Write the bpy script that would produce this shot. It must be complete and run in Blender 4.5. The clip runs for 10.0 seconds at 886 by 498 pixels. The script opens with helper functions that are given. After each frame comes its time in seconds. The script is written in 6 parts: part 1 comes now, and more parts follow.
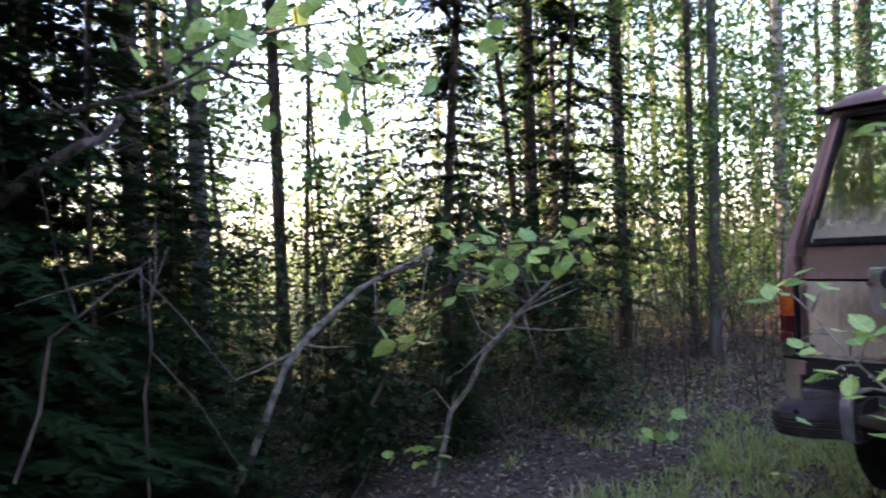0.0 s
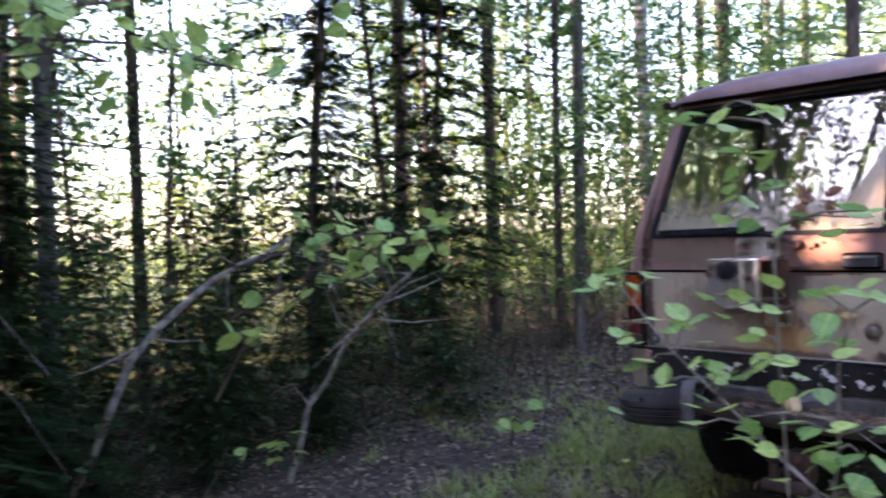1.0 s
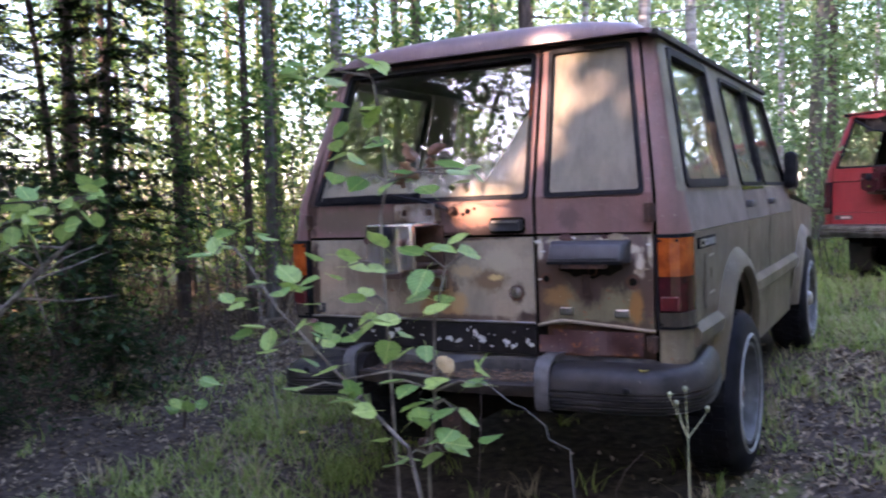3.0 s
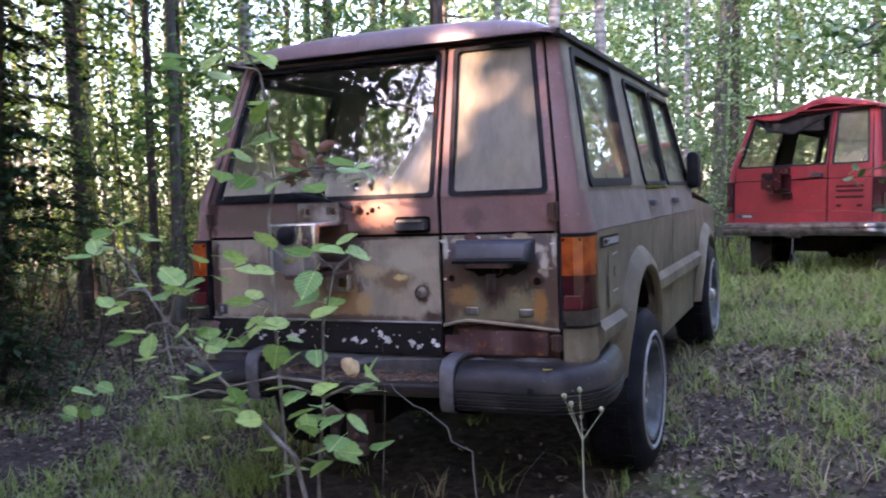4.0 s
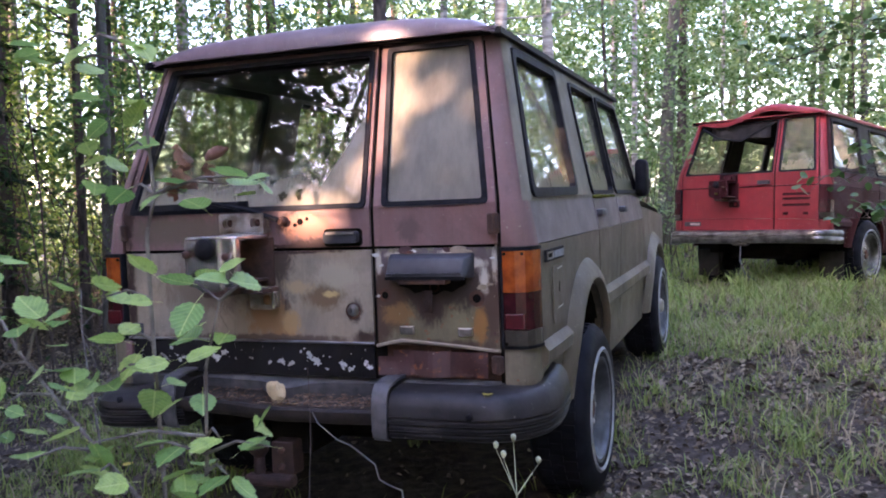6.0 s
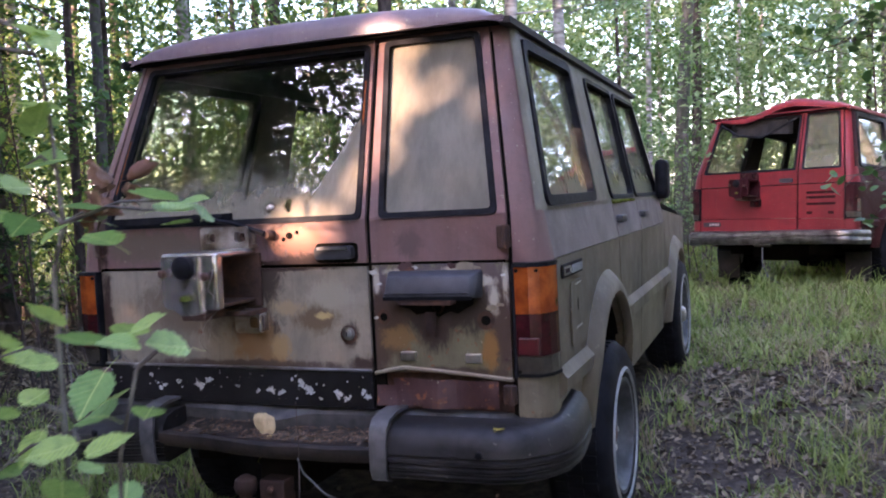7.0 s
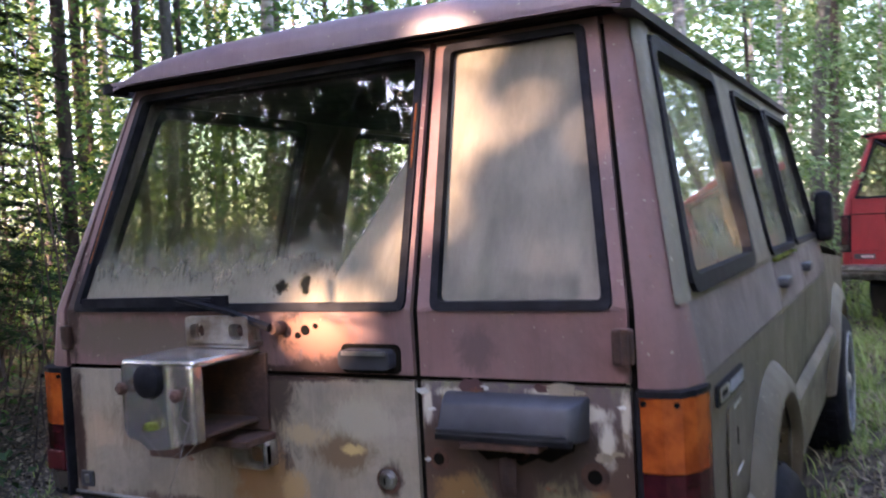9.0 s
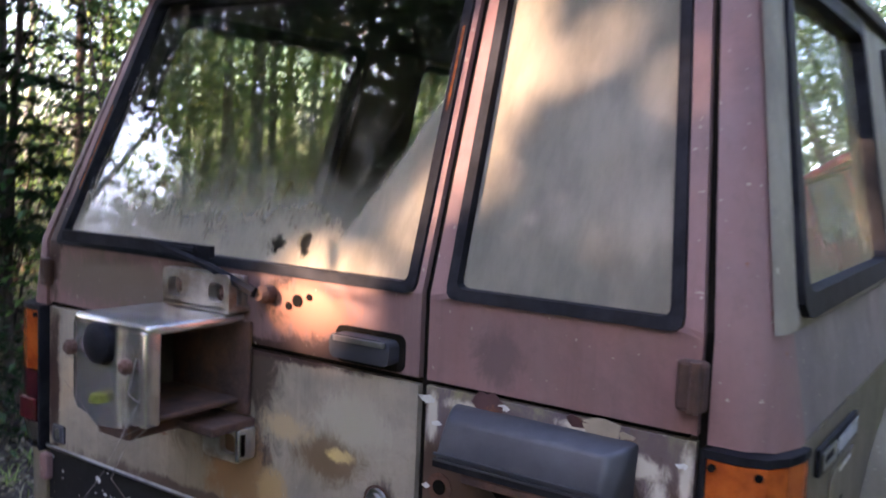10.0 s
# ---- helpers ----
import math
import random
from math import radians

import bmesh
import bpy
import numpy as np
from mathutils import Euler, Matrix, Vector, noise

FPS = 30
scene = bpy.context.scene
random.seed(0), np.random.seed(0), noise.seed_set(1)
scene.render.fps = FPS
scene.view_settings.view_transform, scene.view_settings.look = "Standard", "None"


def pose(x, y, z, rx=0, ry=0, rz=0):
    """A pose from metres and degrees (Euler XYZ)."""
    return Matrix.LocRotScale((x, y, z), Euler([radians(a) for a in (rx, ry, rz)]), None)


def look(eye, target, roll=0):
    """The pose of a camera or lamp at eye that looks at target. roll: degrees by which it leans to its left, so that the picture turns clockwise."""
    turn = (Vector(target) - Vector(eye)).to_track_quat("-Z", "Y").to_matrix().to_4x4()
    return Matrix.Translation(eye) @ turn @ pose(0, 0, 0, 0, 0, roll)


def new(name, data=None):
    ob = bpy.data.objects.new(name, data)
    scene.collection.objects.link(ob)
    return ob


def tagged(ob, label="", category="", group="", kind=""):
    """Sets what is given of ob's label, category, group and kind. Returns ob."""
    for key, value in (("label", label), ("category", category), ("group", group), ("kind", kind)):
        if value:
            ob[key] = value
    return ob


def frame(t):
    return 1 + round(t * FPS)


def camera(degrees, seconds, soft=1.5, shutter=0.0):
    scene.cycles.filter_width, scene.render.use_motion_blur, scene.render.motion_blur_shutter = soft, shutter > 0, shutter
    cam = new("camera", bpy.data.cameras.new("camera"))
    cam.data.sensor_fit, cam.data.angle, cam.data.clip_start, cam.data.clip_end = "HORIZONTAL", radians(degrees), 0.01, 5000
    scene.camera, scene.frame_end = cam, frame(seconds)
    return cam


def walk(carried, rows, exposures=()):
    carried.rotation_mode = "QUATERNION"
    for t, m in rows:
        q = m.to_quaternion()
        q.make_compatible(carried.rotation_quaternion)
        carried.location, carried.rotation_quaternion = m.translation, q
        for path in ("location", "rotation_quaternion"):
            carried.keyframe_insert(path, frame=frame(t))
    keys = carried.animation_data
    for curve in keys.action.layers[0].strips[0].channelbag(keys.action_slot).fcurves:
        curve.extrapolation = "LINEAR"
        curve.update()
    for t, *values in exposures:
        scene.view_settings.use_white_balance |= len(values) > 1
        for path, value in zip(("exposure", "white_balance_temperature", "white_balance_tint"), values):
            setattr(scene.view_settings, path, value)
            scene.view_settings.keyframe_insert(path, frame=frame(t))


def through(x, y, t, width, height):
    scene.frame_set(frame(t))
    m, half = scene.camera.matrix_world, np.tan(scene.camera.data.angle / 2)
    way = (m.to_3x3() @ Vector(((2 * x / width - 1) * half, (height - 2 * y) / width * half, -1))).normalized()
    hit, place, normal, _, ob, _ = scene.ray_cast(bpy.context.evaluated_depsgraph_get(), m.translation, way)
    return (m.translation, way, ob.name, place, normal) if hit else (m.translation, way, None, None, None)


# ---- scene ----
cam = camera(52.5, 10.0, soft=1.9, shutter=0.65)
PATH = [
    (0, (1.444, -3.341, 1.176), (-0.183, -2.177, 1.177), -2.4),
    (0.5, (1.452, -3.276, 1.167), (-0.114, -2.031, 1.158), -2.2),
    (1, (1.467, -3.197, 1.16), (0.004, -1.832, 1.135), -2.1),
    (1.5, (1.484, -3.132, 1.144), (0.144, -1.648, 1.104), -2.0),
    (2, (1.501, -3.086, 1.133), (0.293, -1.493, 1.072), -1.9),
    (2.5, (1.532, -3.028, 1.126), (0.455, -1.345, 1.042), -2.1),
    (3, (1.557, -2.993, 1.121), (0.592, -1.244, 1.017), -2.3),
    (4.5, (1.577, -2.899, 1.12), (0.83, -1.047, 1.006), -2.1),
    (5, (1.575, -2.855, 1.129), (0.861, -0.99, 1.015), -2.1),
    (5.5, (1.568, -2.793, 1.132), (0.872, -0.921, 1.026), -2.1),
    (7, (1.457, -2.404, 1.164), (0.733, -0.542, 1.059), -2.8),
    (7.5, (1.417, -2.208, 1.227), (0.645, -0.369, 1.088), -3.1),
    (8, (1.364, -2.042, 1.24), (0.535, -0.229, 1.079), -3.6),
    (8.5, (1.266, -1.799, 1.216), (0.377, -0.012, 1.091), -4.3),
    (9, (1.179, -1.527, 1.293), (0.233, 0.234, 1.235), -3.2),
    (9.5, (1.143, -1.313, 1.298), (0.099, 0.391, 1.23), -0.3),
    (10, (1.075, -1.104, 1.32), (-0.057, 0.535, 1.137), 2.4),
]
walk(cam, [(t, look(eye, target, roll)) for t, eye, target, roll in PATH],
     [(0.0, 4.28, 6180, 40), (2.5, 4.30, 6180, 41), (5.5, 4.34, 6180, 44), (7.0, 4.20, 6280, 42), (8.5, 4.24, 6280, 39), (10.0, 4.30, 6280, 36)])

# ---- light ----
world = bpy.data.worlds.new("world")
scene.world = world
world.use_nodes = True
SUN_AZ, SUN_EL = 205.0, 17.0      # degrees; azimuth of the sun as seen from the place, from +y towards +x
wn = world.node_tree.nodes
sky = wn.new("ShaderNodeTexSky")
sky.sky_type = "NISHITA"
sky.sun_disc = False
sky.sun_elevation = radians(SUN_EL)
sky.sun_rotation = radians(SUN_AZ)
sky.air_density, sky.dust_density, sky.ozone_density = 1.0, 1.5, 1.0
wn["Background"].inputs["Strength"].default_value = 0.15
world.node_tree.links.new(sky.outputs[0], wn["Background"].inputs["Color"])

sun = new("sun", bpy.data.lights.new("sun", "SUN"))
sun.data.energy = 2.8
sun.data.angle = radians(0.6)
sun.data.color = (1.0, 0.74, 0.47)
sun_way = Vector((math.sin(radians(SUN_AZ)) * math.cos(radians(SUN_EL)), math.cos(radians(SUN_AZ)) * math.cos(radians(SUN_EL)), math.sin(radians(SUN_EL))))
sun.matrix_world = look(sun_way * 60, (0, 0, 0))

# ---- materials ----
class Mat:
    """A small builder for node materials."""

    def __init__(self, name, rough=0.6, metal=0.0, spec=0.5):
        self.m = bpy.data.materials.new(name)
        self.m.use_nodes = True
        self.t = self.m.node_tree
        self.b = self.t.nodes["Principled BSDF"]
        self.b.inputs["Roughness"].default_value = rough
        self.b.inputs["Metallic"].default_value = metal
        self.b.inputs["Specular IOR Level"].default_value = spec
        self.pos = None

    def n(self, kind):
        return self.t.nodes.new(kind)

    def link(self, a, b):
        self.t.links.new(a, b)

    def coord(self):
        if self.pos is None:
            self.pos = self.n("ShaderNodeTexCoord").outputs["Object"]
        return self.pos

    def mapped(self, scale=(1, 1, 1), at=(0, 0, 0)):
        mp = self.n("ShaderNodeMapping")
        mp.inputs["Scale"].default_value = scale
        mp.inputs["Location"].default_value = at
        self.link(self.coord(), mp.inputs["Vector"])
        return mp.outputs[0]

    def noise(self, scale, detail=4, rough=0.55, stretch=(1, 1, 1), at=(0, 0, 0), warp=0.0):
        nt = self.n("ShaderNodeTexNoise")
        nt.inputs["Scale"].default_value = scale
        nt.inputs["Detail"].default_value = detail
        nt.inputs["Roughness"].default_value = rough
        nt.inputs["Distortion"].default_value = warp
        self.link(self.mapped(stretch, at), nt.inputs["Vector"])
        return nt.outputs["Fac"]

    def ramp(self, fac, lo, hi):
        """0 under lo and 1 over hi."""
        mr = self.n("ShaderNodeMapRange")
        mr.interpolation_type = "SMOOTHSTEP"
        for key, v in (("From Min", lo), ("From Max", hi)):
            mr.inputs[key].default_value = v
        self.link(fac, mr.inputs["Value"])
        return mr.outputs[0]

    def axis(self, which):
        sx = self.n("ShaderNodeSeparateXYZ")
        self.link(self.coord(), sx.inputs[0])
        return sx.outputs[which]

    def math(self, op, a, b):
        mt = self.n("ShaderNodeMath")
        mt.operation = op
        for i, v in enumerate((a, b)):
            if isinstance(v, (int, float)):
                mt.inputs[i].default_value = v
            else:
                self.link(v, mt.inputs[i])
        return mt.outputs[0]

    def mix(self, fac, a, b):
        mx = self.n("ShaderNodeMix")
        mx.data_type = "RGBA"
        if isinstance(fac, (int, float)):
            mx.inputs[0].default_value = fac
        else:
            self.link(fac, mx.inputs[0])
        for i, v in ((6, a), (7, b)):
            if isinstance(v, tuple):
                mx.inputs[i].default_value = (*v, 1)
            else:
                self.link(v, mx.inputs[i])
        return mx.outputs[2]

    def color(self, c):
        if isinstance(c, tuple):
            self.b.inputs["Base Color"].default_value = (*c, 1)
        else:
            self.link(c, self.b.inputs["Base Color"])
        return self

    def rough(self, v):
        self.link(v, self.b.inputs["Roughness"])
        return self

    def bump(self, fac, strength=0.3, distance=0.01):
        bp = self.n("ShaderNodeBump")
        bp.inputs["Strength"].default_value = strength
        bp.inputs["Distance"].default_value = distance
        self.link(fac, bp.inputs["Height"])
        self.link(bp.outputs[0], self.b.inputs["Normal"])
        return self


def simple(name, c1, c2, scale=8, rough=0.6, metal=0.0, bump=0.2, dist=0.004, spec=0.5, stretch=(1, 1, 1)):
    m = Mat(name, rough, metal, spec)
    f = m.noise(scale, 5, 0.6, stretch)
    m.color(m.mix(m.ramp(f, 0.3, 0.7), c1, c2))
    if bump:
        m.bump(m.noise(scale * 5, 4, 0.6, stretch), bump, dist)
    return m.m


def varied(name, c1, c2, rough=0.6, through=0.0, fine=0.0, spec=0.3):
    """A colour that differs from object to object and from leaf to leaf."""
    m = Mat(name, rough, 0, spec)
    geo = m.n("ShaderNodeNewGeometry")
    info = m.n("ShaderNodeObjectInfo")
    f = m.math("FRACT", m.math("ADD", geo.outputs["Random Per Island"], info.outputs["Random"]), 0)
    col = m.mix(f, c1, c2)
    if fine:
        col = m.mix(m.ramp(m.noise(fine, 4), 0.40, 0.85), col, tuple(v * 0.6 for v in c1))
    m.color(col)
    if through:
        out = m.t.nodes["Material Output"]
        tr = m.n("ShaderNodeBsdfTranslucent")
        m.link(col, tr.inputs["Color"])
        ms = m.n("ShaderNodeMixShader")
        ms.inputs[0].default_value = through
        m.link(m.b.outputs[0], ms.inputs[1])
        m.link(tr.outputs[0], ms.inputs[2])
        m.link(ms.outputs[0], out.inputs["Surface"])
    return m.m


def weathered(name, base, base2, rust_lo=0.62, seed=0.0, rough=0.55, metal=0.0, stain_shade_blots=(), spec=0.4, grain=1.0):
    """Old car paint: faded in streaks, dusty, with rust spots, stain marks and painted shade blots."""
    m = Mat(name, rough, metal, spec)
    streak = m.noise(3.0, 5, 0.6, (4, 4, 0.6), (seed, 0, 0))
    col = m.mix(m.ramp(streak, 0.5 - 0.4 * (2 - grain) * 0.8, 0.5 + 0.4 * (2 - grain)), base, base2)
    runs = m.ramp(m.noise(11.0, 6, 0.7, (3, 3, 0.25), (0, seed, seed)), 0.48, 0.72)
    col = m.mix(m.math("MULTIPLY", runs, 0.32 * grain), col, tuple(v * 0.36 for v in base2))
    drips = m.ramp(m.noise(30.0, 4, 0.6, (2.5, 2.5, 0.12), (seed, 3, 1)), 0.55, 0.75)
    col = m.mix(m.math("MULTIPLY", drips, 0.12 * grain), col, tuple(v * 0.45 for v in base2))
    cloud = m.ramp(m.noise(4.5, 7, 0.7, (1, 1, 1), (seed, 5, 2), 0.6), 0.42, 0.66)
    col = m.mix(m.math("MULTIPLY", cloud, 0.4), col, tuple(min(1, v * 1.35 + 0.01) for v in base))
    grime = m.ramp(m.noise(2.3, 8, 0.72, (1, 1, 1), (1.7, seed, 4), 0.5), 0.46, 0.70)
    col = m.mix(m.math("MULTIPLY", grime, 0.5), col, tuple(v * 0.42 for v in base2))
    mottle = m.ramp(m.noise(48.0, 4, 0.7, (1, 1, 1), (seed, 1, 7)), 0.5, 0.75)
    col = m.mix(m.math("MULTIPLY", mottle, 0.28), col, tuple(v * 0.5 for v in base2))
    dust = m.ramp(m.noise(1.4, 6, 0.6, (1, 1, 1), (3, seed, 0)), 0.35, 0.75)
    col = m.mix(m.math("MULTIPLY", dust, 0.35), col, tuple(min(0.17, v * 1.7 + 0.01) for v in base))
    spots = m.noise(7.0, 8, 0.7, (1, 1, 1), (seed, seed, 1.3))
    col = m.mix(m.ramp(spots, rust_lo, rust_lo + 0.05), col, (0.085, 0.032, 0.014))
    edge = m.ramp(m.noise(26.0, 4, 0.6, (1, 1, 1), (seed, 2, 0)), rust_lo + 0.02, rust_lo + 0.08)
    col = m.mix(edge, col, (0.16, 0.055, 0.02))
    for cx, cz, rx, rz, c in stain_shade_blots:
        ddx = m.math("DIVIDE", m.math("SUBTRACT", m.axis(0), cx), rx)
        ddz = m.math("DIVIDE", m.math("SUBTRACT", m.axis(2), cz), rz)
        far = m.math("SQRT", m.math("ADD", m.math("MULTIPLY", ddx, ddx), m.math("MULTIPLY", ddz, ddz)), 0)
        blot = m.math("ADD", far, m.math("MULTIPLY", m.noise(24.0, 8, 0.75, (1, 1, 0.55), (cx, cz, 0), 0.8), 2.2))
        col = m.mix(m.ramp(blot, 2.15, 1.55), col, c)
    specks = m.ramp(m.noise(90.0, 2, 0.5, (1, 1, 1), (0, 0, seed)), 0.70, 0.74)
    col = m.mix(m.math("MULTIPLY", specks, 0.7), col, (0.30, 0.27, 0.20))
    m.color(col)
    m.rough(m.math("ADD", m.math("MULTIPLY", spots, 0.5), rough - 0.22))
    m.bump(m.noise(55.0, 5, 0.65), 0.18, 0.002)
    return m.m


GOLD = ((0.275, 0.224, 0.150), (0.172, 0.135, 0.090))
MAROON = ((0.148, 0.072, 0.063), (0.160, 0.100, 0.088))
OCHRE, BURNT, BARE = (0.20, 0.11, 0.045), (0.035, 0.018, 0.012), (0.38, 0.34, 0.27)
# blots (-0.08, 0.95) and (-0.35, 0.86) are shade beside the bracket, painted in
paint_rear = weathered("beige_rear_paint", *GOLD, 0.66, 0.0, 0.5, 0.0, [(-0.11, 0.80, 0.10, 0.09, BURNT), (-0.13, 0.77, 0.10, 0.12, OCHRE), (0.09, 0.825, 0.10, 0.05, (0.13, 0.085, 0.045)), (0.12, 0.835, 0.035, 0.014, (0.42, 0.30, 0.12)), (-0.06, 0.70, 0.06, 0.05, OCHRE), (0.21, 0.78, 0.035, 0.05, BURNT), (0.25, 0.69, 0.06, 0.03, BURNT), (-0.08, 0.95, 0.075, 0.10, (0.05, 0.033, 0.022)), (-0.2, 0.68, 0.5, 0.02, (0.07, 0.045, 0.03)), (-0.70, 0.82, 0.03, 0.2, BURNT), (-0.05, 0.983, 0.25, 0.012, BURNT), (-0.35, 0.86, 0.28, 0.10, (0.13, 0.098, 0.064)), (0.0, 0.86, 0.07, 0.03, (0.30, 0.22, 0.12)), (-0.03, 0.735, 0.05, 0.05, (0.30, 0.19, 0.08)), (0.15, 0.90, 0.10, 0.05, (0.29, 0.25, 0.18))])
# near-black blot at (0.50, 0.85) is rust with the housing's shade painted in
paint_rusted = weathered("rusted_olive_paint", (0.16, 0.138, 0.070), (0.095, 0.080, 0.042), 0.57, 7.7, 0.6, 0.0, [(0.50, 0.93, 0.32, 0.08, (0.085, 0.064, 0.066)), (0.33, 0.86, 0.07, 0.11, (0.075, 0.05, 0.045)), (0.67, 0.88, 0.07, 0.14, (0.085, 0.058, 0.055)), (0.50, 0.850, 0.34, 0.075, (0.026, 0.015, 0.009)), (0.33, 0.80, 0.09, 0.12, (0.05, 0.026, 0.014)), (0.69, 0.80, 0.07, 0.16, (0.055, 0.03, 0.018)), (0.30, 0.72, 0.05, 0.12, (0.06, 0.033, 0.02)), (0.52, 0.67, 0.3, 0.02, (0.05, 0.03, 0.018)), (0.67, 0.89, 0.022, 0.05, BARE), (0.64, 0.935, 0.05, 0.02, BARE), (0.37, 0.965, 0.05, 0.014, BARE), (0.55, 0.972, 0.05, 0.010, BARE), (0.305, 0.94, 0.012, 0.05, BARE), (0.705, 0.93, 0.012, 0.06, BARE), (0.48, 0.80, 0.07, 0.08, BURNT), (0.65, 0.74, 0.03, 0.07, (0.20, 0.095, 0.022)), (0.37, 0.77, 0.08, 0.04, (0.16, 0.09, 0.03)), (0.64, 0.83, 0.03, 0.03, BURNT)])
# same beige as the rear, with the flank's shade put into the colour
paint_side = weathered("shade_darkened_side_paint", (0.098, 0.079, 0.053), (0.060, 0.048, 0.034), 0.72, 3.1, 0.45, 0.0, (), 0.25, 0.25)
paint_maroon = weathered("maroon_paint", *MAROON, 0.68, 1.7, 0.5, 0.0, [(-0.01, 1.085, 0.06, 0.04, BURNT), (-0.46, 1.06, 0.36, 0.07, (0.105, 0.078, 0.056)), (-0.03, 1.07, 0.05, 0.04, BURNT), (0.04, 1.07, 0.12, 0.06, (0.20, 0.09, 0.055)), (-0.05, 0.998, 0.2, 0.012, BURNT), (-0.70, 1.15, 0.03, 0.2, BURNT), (0.42, 1.05, 0.05, 0.05, (0.10, 0.065, 0.06)), (0.10, 1.00, 0.16, 0.035, (0.055, 0.03, 0.022))], 0.2)
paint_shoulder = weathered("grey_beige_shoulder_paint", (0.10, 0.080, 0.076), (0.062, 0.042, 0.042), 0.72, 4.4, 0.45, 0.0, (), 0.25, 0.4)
# glossy maroon, greyed: the sky's reflection is put into the roof colour
paint_roof = weathered("sky_greyed_maroon_roof_paint", (0.135, 0.090, 0.096), (0.175, 0.125, 0.130), 0.70, 9.1, 0.36, 0.0, (), 0.4)
paint_corner = weathered("olive_beige_corner_paint", (0.165, 0.138, 0.088), (0.105, 0.086, 0.057), 0.68, 2.9, 0.5, 0.0, [(0.80, 0.50, 0.12, 0.06, (0.05, 0.035, 0.022))], 0.2)
paint_dark = weathered("flaking_dark_paint", (0.007, 0.0065, 0.0065), (0.014, 0.012, 0.011), 0.70, 2.2, 0.6, 0.0, (), 0.08)
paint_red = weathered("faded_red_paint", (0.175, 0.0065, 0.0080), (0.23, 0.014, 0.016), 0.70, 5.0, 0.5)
# darker copy of the red, with the flanks' deep shade put into it
paint_red_dark = weathered("shade_dark_red_paint", (0.026, 0.004, 0.005), (0.040, 0.007, 0.008), 0.66, 6.0, 0.6, 0.0, (), 0.08)
rubber = simple("black_rubber", (0.005, 0.005, 0.006), (0.014, 0.014, 0.016), 20, 0.6, 0, 0.3, 0.002, 0.07)
tyre_rubber = simple("dusty_tyre_rubber", (0.004, 0.0045, 0.006), (0.011, 0.0115, 0.015), 9, 0.6, 0, 0.3, 0.003, 0.06)
plastic_black = simple("weathered_black_plastic", (0.017, 0.018, 0.021), (0.036, 0.037, 0.041), 12, 0.5, 0, 0.25, 0.002)
strap_metal = simple("scuffed_grey_steel", (0.035, 0.035, 0.036), (0.095, 0.09, 0.086), 16, 0.45, 0.0, 0.35, 0.003, 0.35)


def scuffed_plastic(name):
    """Dark bumper skin, chalky and worn pale in scuffs."""
    m = Mat(name, 0.42, 0, 0.16)
    col = m.mix(m.ramp(m.noise(7.0, 6, 0.65), 0.35, 0.7), (0.007, 0.0065, 0.0065), (0.030, 0.027, 0.026))
    col = m.mix(m.math("MULTIPLY", m.ramp(m.noise(5.0, 8, 0.75, (1, 1, 1.6), (4, 1, 2)), 0.54, 0.70), 0.35), col, (0.085, 0.077, 0.070))
    col = m.mix(m.ramp(m.noise(60.0, 3, 0.6), 0.68, 0.74), col, (0.20, 0.18, 0.15))
    m.color(col)
    m.bump(m.noise(45.0, 5, 0.65), 0.3, 0.003)
    return m.m


bumper_metal = scuffed_plastic("scuffed_dark_bumper_skin")
chrome_old = simple("dull_chrome", (0.45, 0.44, 0.42), (0.25, 0.23, 0.2), 14, 0.32, 0.9, 0.2, 0.002)
chrome_dark = simple("tarnished_chrome", (0.20, 0.195, 0.19), (0.06, 0.055, 0.05), 9, 0.28, 0.85, 0.2, 0.002)
ring_white = simple("chalky_tyre_ring", (0.27, 0.285, 0.285), (0.14, 0.147, 0.147), 14, 0.6, 0, 0.2, 0.002)
rim_metal = simple("chalky_steel_rim", (0.085, 0.095, 0.102), (0.03, 0.034, 0.038), 10, 0.5, 0.2, 0.2, 0.002)
step_grime = simple("grimy_wet_steel", (0.012, 0.010, 0.009), (0.035, 0.026, 0.020), 14, 0.5, 0, 0.5, 0.004, 0.2)
paint_torn = weathered("rusted_maroon_paint", (0.048, 0.018, 0.016), (0.030, 0.012, 0.011), 0.56, 8.3, 0.55)
moss_mat = simple("yellow_green_moss", (0.11, 0.13, 0.02), (0.06, 0.055, 0.014), 60, 0.95, 0, 0.6, 0.004, 0.1)
rust_brown = simple("brown_surface_rust", (0.045, 0.022, 0.015), (0.018, 0.010, 0.008), 16, 0.8, 0, 0.5, 0.004, 0.3)
bracket_bright = simple("worn_bright_zinc", (0.80, 0.77, 0.72), (0.50, 0.44, 0.36), 12, 0.26, 0.9, 0.25, 0.003)
# side plate's brown: dirt, plus the shade inside the channel
bracket_brown = simple("stained_shaded_zinc", (0.16, 0.125, 0.085), (0.055, 0.036, 0.022), 10, 0.45, 0.3, 0.4, 0.003)
rust_orange = simple("bright_orange_rust", (0.20, 0.058, 0.014), (0.05, 0.02, 0.01), 45, 0.9, 0, 0.5, 0.003, 0.1)
rust = simple("flaking_rust", (0.03, 0.014, 0.009), (0.085, 0.036, 0.018), 18, 0.9, 0, 0.6, 0.006)
rust_metal = simple("rusty_zinc_bracket", (0.58, 0.53, 0.46), (0.20, 0.145, 0.09), 12, 0.34, 0.8, 0.35, 0.004)
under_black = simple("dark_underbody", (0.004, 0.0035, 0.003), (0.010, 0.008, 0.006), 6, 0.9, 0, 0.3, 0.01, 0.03)
